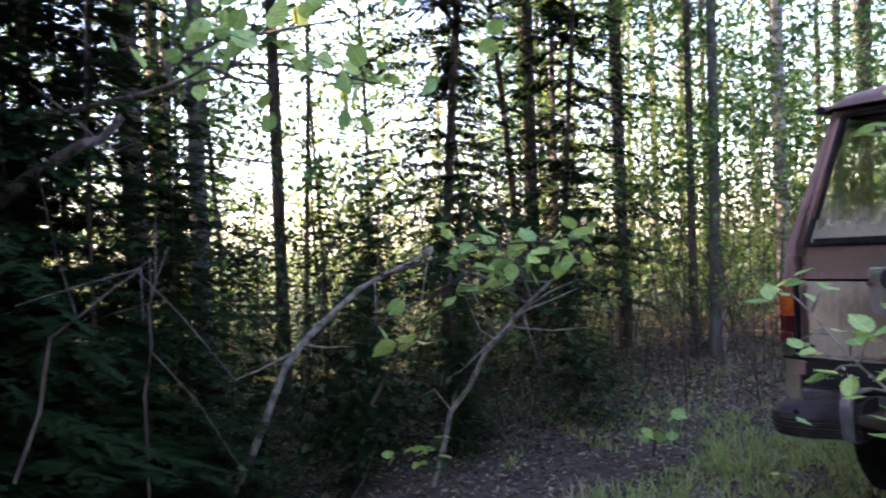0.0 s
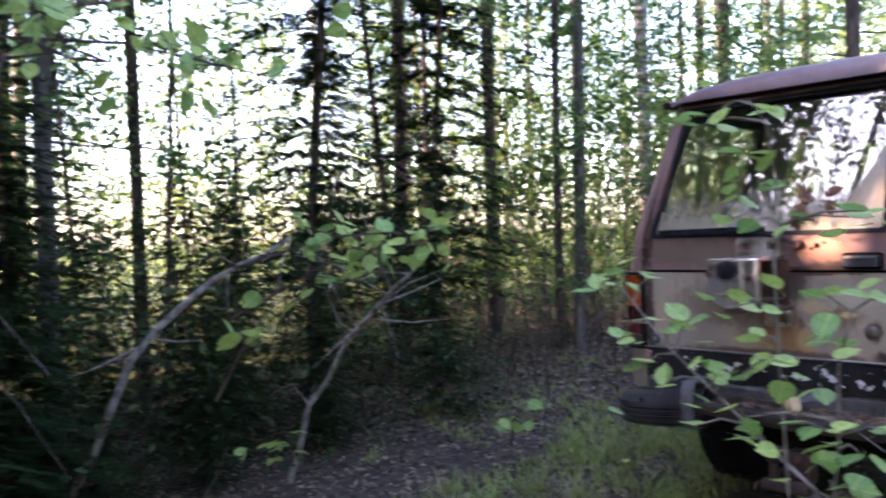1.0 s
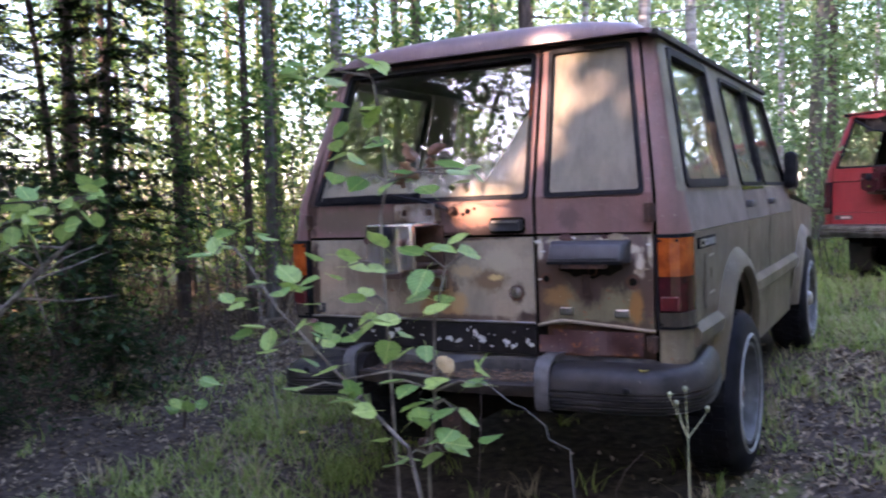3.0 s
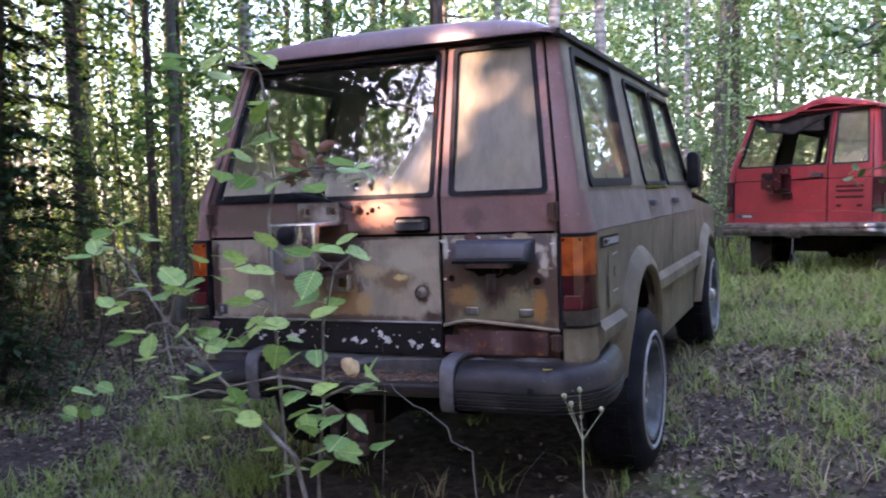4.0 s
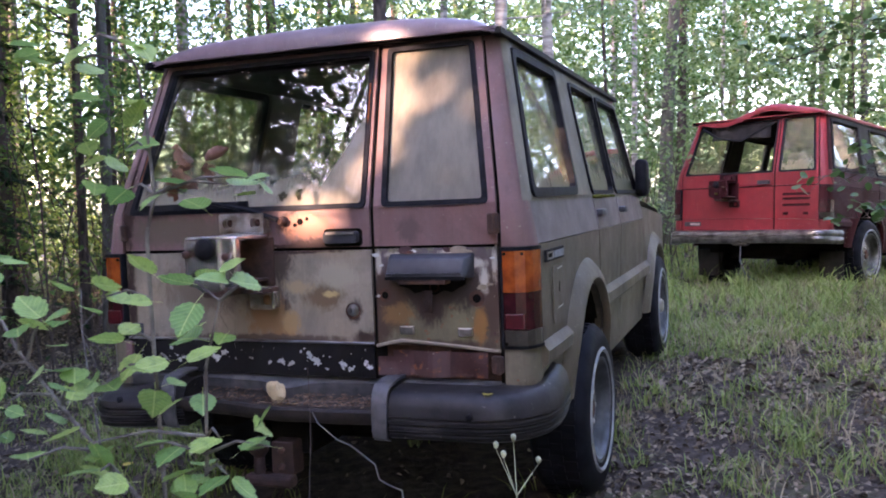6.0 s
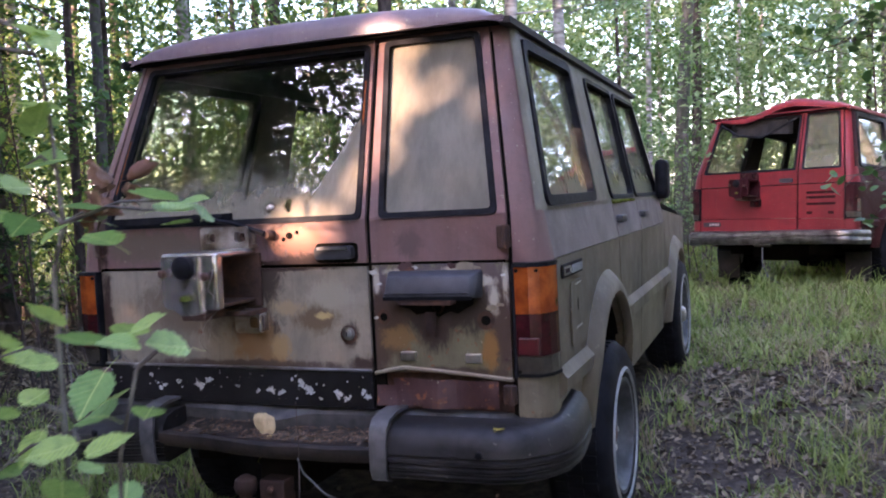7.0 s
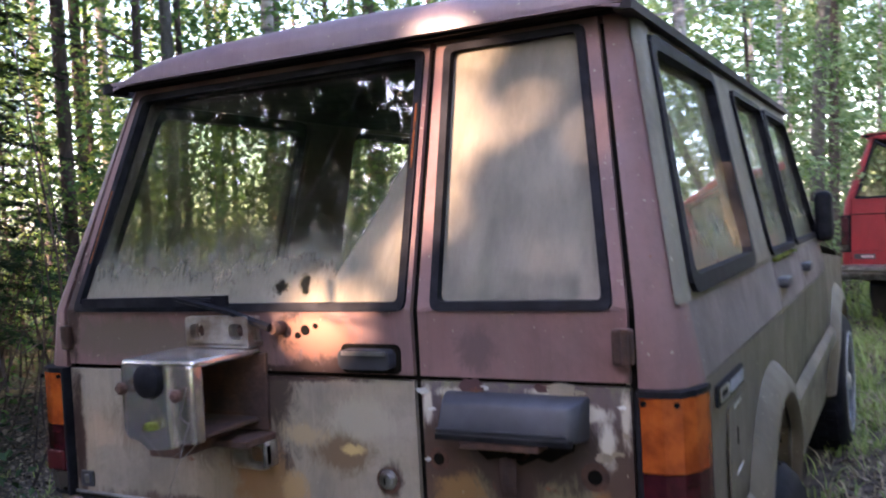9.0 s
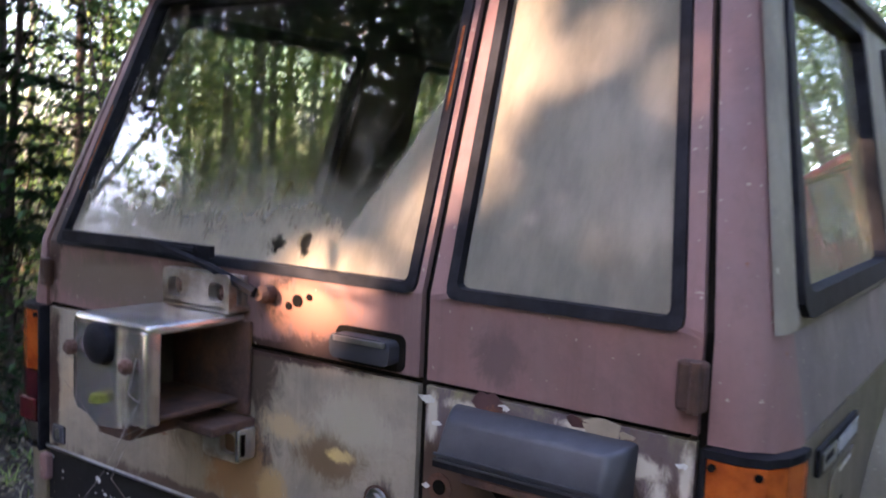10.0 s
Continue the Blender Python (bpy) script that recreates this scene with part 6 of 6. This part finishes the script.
def grounded(points):
    """Lets the low first or last point of a stem reach into the soil."""
    pts = [tuple(p) for p in points]
    for k in (0, -1):
        if pts[k][2] < 0.06:
            pts[k] = (pts[k][0], pts[k][1], ground_z(pts[k][0], pts[k][1]) - 0.02)
    return pts


# ---- near things: leaning dead stems, twigs with leaves, saplings, weeds ----
def dead_stem(points, radii, label, twigs, seed, mat=None):
    q = random.Random(seed)
    t = thing("dead_stem", Matrix.Identity(4), label, "branch")
    points = grounded(points)
    pts = []
    for i, p in enumerate(points):
        pts.append(Vector(p))
        if i + 1 < len(points):
            m = Vector(p).lerp(Vector(points[i + 1]), 0.5)
            pts.append(m + Vector((q.gauss(0, 0.015), q.gauss(0, 0.015), q.gauss(0, 0.015))))
    rad = [radii[0] + (radii[1] - radii[0]) * i / (len(pts) - 1) for i in range(len(pts))]
    part("stem", tube(pts, rad, 8), mat or bark_twig, t, "", True)
    for _ in range(twigs):
        k = q.randint(2, len(pts) - 2) if len(pts) > 4 else 1
        p = pts[k].lerp(pts[k + 1], q.random())
        way = Vector((q.gauss(0, 0.5), q.gauss(0, 0.5), q.gauss(0.05, 0.45))).normalized() * q.uniform(0.15, 0.6)
        part("twig", tube([p, p + way * 0.5 + Vector((0, 0, q.gauss(0, 0.04))), p + way], [min(0.007, radii[0] * 0.5), min(0.005, radii[0] * 0.35), min(0.0015, radii[0] * 0.2)], 5), mat or bark_twig, t)
    return t


dead_stem([(-2.80, -1.79, -0.02), (-2.69, -1.38, 0.63), (-2.66, -1.08, 0.90), (-2.63, -0.78, 1.07), (-2.66, -0.48, 1.19)], (0.021, 0.010), "grey dead stem leaning among the undergrowth", 7, 1)
dead_stem([(-2.69, -0.53, -0.04), (-2.62, -0.43, 0.27), (-2.46, -0.29, 0.60), (-2.32, -0.17, 0.80), (-2.15, -0.03, 1.00)], (0.018, 0.010), "lichen-covered leaning dead stem with short twigs", 14, 2)
dead_stem([(-1.41, -2.86, 0.55), (-1.44, -2.74, 0.96), (-1.43, -2.55, 1.10), (-1.48, -2.44, 1.17)], (0.006, 0.003), "thin bare twig before the dark spruce", 4, 3, bark_pine)
dead_stem([(-1.60, -2.43, 0.0), (-1.59, -2.42, 0.73), (-1.57, -2.40, 1.03), (-1.53, -2.34, 1.22)], (0.006, 0.003), "thin upright bare twig", 4, 4, bark_pine)
dead_stem([(-2.2, -2.8, 1.36), (-2.00, -2.48, 1.62), (-2.02, -2.33, 1.73)], (0.026, 0.016), "broken dark branch of a pine", 3, 5, bark_pine)
dead_stem([(-1.9, -2.7, 1.68), (-1.56, -2.38, 1.74), (-1.44, -2.21, 1.82), (-1.39, -1.97, 1.77)], (0.012, 0.004), "arching bare branch under the trees", 6, 6, bark_pine)
dead_stem([(-1.55, 0.75, -0.01), (-1.75, 0.9, 0.35), (-1.9, 1.05, 0.75)], (0.007, 0.003), "thin dark bare shoot", 3, 7)
for i in range(9):
    q9 = random.Random(200 + i)
    x, y = q9.uniform(-2.9, -0.6), q9.uniform(-1.4, 1.4)
    a = q9.uniform(0, 6.28)
    ln = q9.uniform(0.2, 0.6)
    dead_stem([(x, y, ground_z(x, y) + 0.01), (x + ln * math.cos(a), y + ln * math.sin(a), ground_z(x + ln * math.cos(a), y + ln * math.sin(a)) + 0.05)], (0.008, 0.003), "dry twig lying on the litter", 3, 300 + i)


def leaf_mesh(kind, seed):
    """A broad leaf with a toothed edge, a sunken midrib and a short stalk."""
    q = random.Random(seed)
    b = bmesh.new()
    n = 30
    rimv = []
    fold, droop = q.uniform(0.10, 0.30), q.uniform(-0.15, 0.15)
    for i in range(n):
        a = 2 * math.pi * i / n
        r = 0.5 * (1 + 0.10 * math.cos(a)) * (1 + (0.055 if i % 2 else -0.045))
        if abs(a - math.pi) < 0.01:
            r *= 0.9
        if i == 0:
            r *= 1.34
        elif i in (1, n - 1):
            r *= 1.08
        x, y = r * math.cos(a) + 0.5, r * math.sin(a) * 0.94
        rimv.append(b.verts.new((x, y, abs(y) * fold + droop * x * x + q.uniform(-0.015, 0.015))))
    mid = [b.verts.new((0.25 + 0.5 * k / 2, 0, droop * (0.25 + 0.25 * k) ** 2 - 0.01)) for k in range(3)]
    order = []
    for i in range(n):
        a = (i + 0.5) / n
        c = mid[2] if a < 0.17 or a > 0.83 else mid[1] if a < 0.33 or a > 0.67 else mid[0]
        order.append(c)
        b.faces.new((rimv[i], rimv[(i + 1) % n], c))
    for i in range(n):
        if order[i] is not order[(i + 1) % n]:
            b.faces.new((rimv[(i + 1) % n], order[(i + 1) % n], order[i]))
    st = [b.verts.new(p) for p in ((0.06, 0.012, 0), (0.06, -0.012, 0), (-0.45, -0.008, -0.1), (-0.45, 0.008, -0.1))]
    b.faces.new(st)
    me = finish(b, True)
    return me


LEAVES = [leaf_mesh("aspen", 500 + i) for i in range(6)]
for me in LEAVES:
    me.materials.append(leaf_aspen)
DEAD_LEAVES = [me.copy() for me in LEAVES[:3]]
for k, me in enumerate(DEAD_LEAVES):
    for v in me.vertices:      # curled up and wrinkled
        x, y = v.co.x, v.co.y
        curl = noise.noise((x * 5, y * 5, k * 3.1))
        v.co = (x * 0.75, y * 0.45 + 0.10 * curl, 0.9 * abs(y) + 0.45 * (x - 0.4) ** 2 + 0.22 * curl)
    me.materials.clear()
    me.materials.append(dead_leaf)


def put_leaf(parent, at, size, q, name="leaf", dead=False, flat=0.36, pool=None):
    m = Matrix.Translation(at) @ Matrix.Rotation(q.uniform(0, 6.28), 4, "Z") @ Matrix.Rotation(q.gauss(0.1, flat), 4, "Y") @ Matrix.Rotation(q.gauss(0, flat), 4, "X") @ Matrix.Diagonal((size, size, size, 1))
    part(name, q.choice(pool or (DEAD_LEAVES if dead else LEAVES)), None, parent, "withered orange leaf" if dead else "", False, m)


def sapling(stem, radii, clusters, label, seed, size=0.045, extra=2, name="aspen_sapling", group="aspen saplings by the bumper"):
    """A young shoot: a stem, thin stalks to each leaf spray and single leaves."""
    q = random.Random(seed)
    t = thing(name, Matrix.Identity(4), label, "sapling", group)
    pts = [Vector(p) for p in grounded(stem)]
    rad = [radii[0] + (radii[1] - radii[0]) * i / (len(pts) - 1) for i in range(len(pts))]
    part("stem", tube(pts, rad, 7), bark_twig, t, "", True)
    for c in clusters:
        c = Vector(c)
        best = min((pts[i].lerp(pts[i + 1], f / 6) for i in range(len(pts) - 1) for f in range(7)), key=lambda p: (p - c).length + 0.9 * max(0, p.z - c.z))
        if (best - c).length > 0.03:
            part("twig", tube([best, best.lerp(c, 0.5) + Vector((0, 0, 0.012)), c], [0.003, 0.0022, 0.0012], 5), bark_twig, t)
        put_leaf(t, c, size * q.uniform(0.85, 1.15), q)
        for _ in range(extra):
            put_leaf(t, c + Vector((q.gauss(0, 0.04), q.gauss(0, 0.04), q.gauss(0, 0.022))), size * q.uniform(0.7, 1.0), q)
    return t


sapling([(0.98, -1.78, -0.02), (0.88, -1.78, 0.45), (0.81, -1.78, 0.73), (0.73, -1.75, 0.77), (0.61, -1.72, 0.85), (0.46, -1.66, 0.93), (0.35, -1.61, 1.01), (0.27, -1.58, 1.06)], (0.0045, 0.0018),
        [(0.30, -1.59, 1.08), (0.24, -1.59, 1.03), (0.38, -1.60, 1.06), (0.34, -1.65, 0.95), (0.48, -1.68, 0.97), (0.51, -1.66, 0.98), (0.43, -1.70, 0.89), (0.52, -1.77, 0.87), (0.55, -1.69, 0.91), (0.60, -1.79, 0.81), (0.61, -1.72, 0.89), (0.71, -1.78, 0.80)],
        "leaning young aspen shoot with round fresh green leaves", 11)
sap_b = sapling([(0.72, -1.62, -0.02), (0.70, -1.63, 0.4), (0.67, -1.61, 0.91), (0.66, -1.60, 1.10), (0.67, -1.59, 1.16), (0.66, -1.59, 1.29), (0.65, -1.59, 1.35), (0.62, -1.60, 1.40)], (0.004, 0.0016),
                [(0.53, -1.63, 1.36), (0.57, -1.61, 1.39), (0.67, -1.58, 1.37), (0.64, -1.59, 1.30), (0.64, -1.60, 1.26), (0.63, -1.60, 1.23), (0.80, -1.59, 1.17), (0.83, -1.58, 1.18), (0.71, -1.57, 1.16), (0.63, -1.60, 1.17), (0.67, -1.60, 1.04), (0.60, -1.63, 1.01), (0.66, -1.66, 0.95), (0.63, -1.67, 0.89), (0.72, -1.64, 0.92), (0.70, -1.65, 0.88)],
                "upright young aspen with round fresh green leaves", 12)
q12 = random.Random(12)
for c in ((0.73, -1.57, 1.20), (0.70, -1.58, 1.19), (0.74, -1.56, 1.18), (0.72, -1.58, 1.165), (0.69, -1.57, 1.175), (0.75, -1.575, 1.205), (0.715, -1.565, 1.21)):
    put_leaf(sap_b, Vector(c), 0.045, q12, "withered_leaf", True, 1.4)
sapling([(0.80, -1.71, -0.02), (0.80, -1.70, 0.68), (0.81, -1.69, 0.78), (0.81, -1.68, 0.92), (0.83, -1.67, 1.01), (0.78, -1.66, 1.04)], (0.0035, 0.0016),
        [(0.89, -1.66, 1.03), (0.80, -1.68, 1.01), (0.80, -1.68, 0.96), (0.84, -1.70, 0.83), (0.91, -1.69, 0.82), (0.81, -1.71, 0.79), (0.85, -1.70, 0.78), (0.79, -1.74, 0.76), (0.84, -1.72, 0.71), (0.81, -1.73, 0.72), (0.78, -1.75, 0.70), (0.68, -1.76, 0.83), (0.73, -1.74, 0.82)],
        "thin aspen shoot with round fresh green leaves", 13)


def leafy_branch(start, end, count, size, label, seed, spread=0.16, pool=None, hang=0.5):
    q = random.Random(seed)
    t = thing("leafy_branch", Matrix.Identity(4), label, "branch")
    a, c = Vector(start), Vector(end)
    mid = a.lerp(c, 0.5) + Vector((0, 0, 0.06))
    part("stem", tube([a, mid, c], [0.008, 0.006, 0.002], 6), bark_pine, t, "", True)
    for i in range(count):
        f = q.uniform(0.2, 1.0)
        p = a.lerp(mid, f * 2) if f < 0.5 else mid.lerp(c, f * 2 - 1)
        o = p + Vector((q.gauss(0, spread), q.gauss(0, spread), q.gauss(0, spread * 0.6)))
        part("twig", tube([p, p.lerp(o, 0.6), o], [0.003, 0.002, 0.001], 4), bark_pine, t)
        for _ in range(2):
            put_leaf(t, o + Vector((q.gauss(0, 0.02), q.gauss(0, 0.02), q.gauss(0, 0.02))), size * q.uniform(0.6, 1.15), q, "leaf", False, hang, pool)
    return t


leafy_branch((-2.9, -0.75, 0.75), (-1.97, -0.05, 1.22), 22, 0.085, "branch of broad fresh green leaves over the brushwood", 21, 0.13)
leafy_branch((-1.75, -1.45, 0.55), (-1.39, -1.42, 0.84), 3, 0.085, "small shoot with three broad leaves", 22, 0.05)
leafy_branch((-2.2, -2.2, 1.9), (-0.66, -2.15, 1.80), 16, 0.075, "overhanging branch with heart-shaped green leaves", 23, 0.14, None, 1.0)
leafy_branch((-2.45, -0.95, 1.05), (-1.62, -0.36, 1.20), 20, 0.085, "branch of broad fresh green leaves over the brushwood", 28, 0.10)
leafy_branch((-2.5, -2.1, 2.05), (-1.28, -1.3, 1.74), 26, 0.075, "overhanging branch with heart-shaped green leaves", 29, 0.15, None, 1.0)
ALDER = [me.copy() for me in LEAVES[:4]]
for me in ALDER:
    me.materials.clear()
    me.materials.append(leaf_alder)
tree(3.25, 4.35, "grey", 0.07, 0.8, "wood", False)
for start, end, n, sd in (((3.25, 4.35, 2.3), (1.62, 3.70, 1.98), 80, 24), ((3.25, 4.35, 2.6), (1.80, 3.85, 2.15), 70, 25), ((3.25, 4.35, 1.35), (1.80, 3.75, 1.20), 60, 30), ((3.25, 4.35, 0.75), (1.98, 4.0, 0.92), 40, 31), ((3.25, 4.35, 1.8), (2.1, 3.9, 1.62), 24, 32)):
    leafy_branch(start, end, n, 0.065, "alder branch reaching in with dark green leaves", sd, 0.15, ALDER)
leafy_branch((-1.9, 0.4, 0.0), (-1.75, 0.3, 0.22), 6, 0.07, "low leafy shoot on the litter", 26, 0.05)
leafy_branch((-2.5, -0.75, 0.0), (-2.35, -0.85, 0.16), 6, 0.07, "low leafy shoot on the litter", 27, 0.05)


def weed():
    t = thing("dry_weed", Matrix.Identity(4), "dry weed stalk with pale round seed heads", "weed")
    part("stalk", tube([(1.16, -1.44, ground_z(1.16, -1.44) - 0.02), (1.17, -1.43, 0.55), (1.17, -1.43, 0.70)], [0.0018, 0.0016, 0.0013], 5), seed_stalk, t)
    for tip in ((1.14, -1.43, 0.76), (1.165, -1.42, 0.77), (1.20, -1.41, 0.735), (1.15, -1.425, 0.745)):
        part("stalk", tube([(1.17, -1.43, 0.69), Vector((1.17, -1.43, 0.69)).lerp(Vector(tip), 0.5), tip], [0.0012, 0.0010, 0.0007], 4), seed_stalk, t)
        part("seed_head", turned([(0.0015, 0), (0.0042, 0.004), (0.0045, 0.008), (0.002, 0.011)], 8, "z", None, tip), seed_stalk, t)


weed()


def loose_leaf(x, y, z, size, seed, label):
    q = random.Random(seed)
    t = thing("fallen_leaf", Matrix.Translation((x, y, z)) @ Matrix.Rotation(q.uniform(0, 6.28), 4, "Z"), label, "leaf")
    me = LEAVES[seed % 6].copy()
    me.materials.clear()
    me.materials.append(yellow_leaf)
    part("blade", me, None, t, "", False, Matrix.Diagonal((size, size, size * 0.7, 1)))


yellow_leaf = varied("yellow_autumn_leaf", (0.52, 0.36, 0.05), (0.60, 0.45, 0.10), 0.6, 0.3)
loose_leaf(0.70, -0.125, 0.540, 0.034, 3, "small yellow leaf on the bumper end")
loose_leaf(-1.3, 0.6, ground_z(-1.3, 0.6) + 0.06, 0.05, 4, "yellow leaf among the grass")
dead_stem([(0.40, -0.66, 0.60), (0.518, -0.75, 0.556), (0.617, -0.75, 0.502), (0.66, -0.75, 0.451), (0.687, -0.75, 0.392), (0.70, -0.74, -0.02)], (0.0012, 0.0028), "thin grey twig arching before the bumper", 0, 61, bark_grey)
dead_stem([(-0.10, -0.235, 1.00), (-0.118, -0.225, 0.93), (-0.155, -0.215, 0.84), (-0.150, -0.205, 0.74)], (0.0012, 0.0009), "thin dry twig caught on the spare wheel bracket", 2, 64)
dead_stem([(0.80, -0.88, 0.0), (0.86, -0.9, 0.40), (0.933, -0.9, 0.504)], (0.0014, 0.0008), "fine dry stalk before the bumper", 0, 62, bark_pine)
dead_stem([(0.23, -0.42, 0.0), (0.245, -0.40, 0.45), (0.235, -0.38, 0.66)], (0.0018, 0.001), "thin dark upright shoot before the bumper", 0, 63, bark_pine)


# ---- grass and fallen leaves ----
def grass_density(x, y):
    g = 0.5 + 0.5 * noise.noise((x * 0.9, y * 0.9, 7.7)) + 0.25 * noise.noise((x * 2.7, y * 2.7, 1.7))
    if x > 0.9:
        return max(0.05, (g - 0.25) * 1.1) * 1.6 if y > 3.5 else max(0.04, (g - 0.38) * 1.6)
    if x > -1.9 and y > -1.2:
        return 0.22 + max(0, g - 0.42) * 1.4
    if x > -3.6 and y > 0.2 - 0.5 * (x + 1.9):
        return 0.05 + 0.40 * max(0.0, g - 0.42)
    return 0.03 * g


def blades(count, seed, zone, hmin, hmax, thin=1.0):
    q = random.Random(seed)
    verts, faces = [], []
    n = 0
    tries = 0
    while n < count and tries < count * 30:
        tries += 1
        x, y = q.uniform(zone[0], zone[1]), q.uniform(zone[2], zone[3])
        if q.random() > grass_density(x, y) or (abs(x) < 0.7 and -0.1 < y < 4.2 and q.random() < 0.93):
            continue
        tuft = q.randint(4, 16)
        for _ in range(tuft):
            n += 1
            bx, by = x + q.gauss(0, 0.03), y + q.gauss(0, 0.03)
            z = ground_z(bx, by) - 0.01
            h = q.uniform(hmin, hmax) * (1.5 if (0.4 < x < 3.4 and 4.6 < y < 7.5) else 1)
            a, lean = q.uniform(0, 6.28), q.uniform(0.2, 1.1) * h
            w = q.uniform(0.0018, 0.0048) * thin
            dx, dy = math.cos(a), math.sin(a)
            k = len(verts)
            for f, s in ((0, 1), (0.5, 0.8), (0.85, 0.45)):
                px, py, pz = bx + dx * lean * f * f, by + dy * lean * f * f, z + h * f * (1 - 0.25 * f)
                verts += [(px - dy * w * s, py + dx * w * s, pz), (px + dy * w * s, py - dx * w * s, pz)]
            verts.append((bx + dx * lean * 1.15, by + dy * lean * 1.15, z + h * 0.72))
            faces += [(k, k + 1, k + 3, k + 2), (k + 2, k + 3, k + 5, k + 4), (k + 4, k + 5, k + 6)]
    return from_lists(verts, faces)


def ground_stuff(name, me, mat, label, cat):
    tagged(part(name, me, mat, None, label), "", cat, "", "stuff")


ground_stuff("grass", blades(52000, 31, (-2.2, 4.4, -1.8, 8.0), 0.04, 0.15), grass_mat, "patchy fresh green forest grass", "grass")
ground_stuff("grass", blades(7000, 35, (-3.6, -0.8, -0.3, 5.5), 0.04, 0.13), grass_mat, "sparse grass and sprouts on the litter", "grass")
ground_stuff("grass", blades(1500, 34, (-1.75, -0.6, -0.7, 2.0), 0.05, 0.17), grass_mat, "fresh grass tufts beside the bumper", "grass")
ground_stuff("grass", blades(14000, 32, (-3.5, 6.0, 5.0, 16.0), 0.08, 0.26, 2.0), grass_mat, "taller green grass round the far car", "grass")
ground_stuff("dry_grass", blades(9000, 33, (-2.2, 4.2, -1.6, 7.0), 0.05, 0.17), dry_grass, "dry straw-coloured grass blades", "grass")


def litter_leaves(count, seed, zone, size):
    q = random.Random(seed)
    cs = []
    for _ in range(count):
        x, y = q.uniform(zone[0], zone[1]), q.uniform(zone[2], zone[3])
        if abs(x) < 0.8 and -0.4 < y < 4.1 and q.random() < 0.96:
            continue
        if y < 0.9 + 0.35 * (x + 2.2) and x < -2.0 and q.random() < 0.4:
            continue
        cs.append((x, y, ground_z(x, y) + q.uniform(0.002, 0.02)))
    verts, faces = [], []
    for c in cs:
        s = size * q.uniform(0.6, 1.35)
        m = Matrix.Rotation(q.uniform(0, 6.28), 3, "Z") @ Matrix.Rotation(q.gauss(0, 0.4), 3, "X") @ Matrix.Rotation(q.gauss(0, 0.4), 3, "Y")
        curl = q.uniform(-0.25, 0.35)
        k = len(verts)
        for p in ((-0.5, 0, 0), (-0.1, -0.33, curl), (0.3, -0.25, curl), (0.55, 0, 0), (0.3, 0.25, curl), (-0.1, 0.33, curl)):
            verts.append(tuple(Vector(c) + m @ (Vector(p) * s)))
        faces += [(k, k + 1, k + 2, k + 3), (k, k + 3, k + 4, k + 5)]
    return from_lists(verts, faces)


ground_stuff("leaf_litter", litter_leaves(140000, 41, (-5.5, 5.4, -5.5, 7.5), 0.028), litter, "brown and greyish fallen leaves", "leaf litter")
ground_stuff("leaf_litter", litter_leaves(16000, 42, (-8, 7, 2, 14), 0.06), litter, "brown fallen leaves under the trees", "leaf litter")
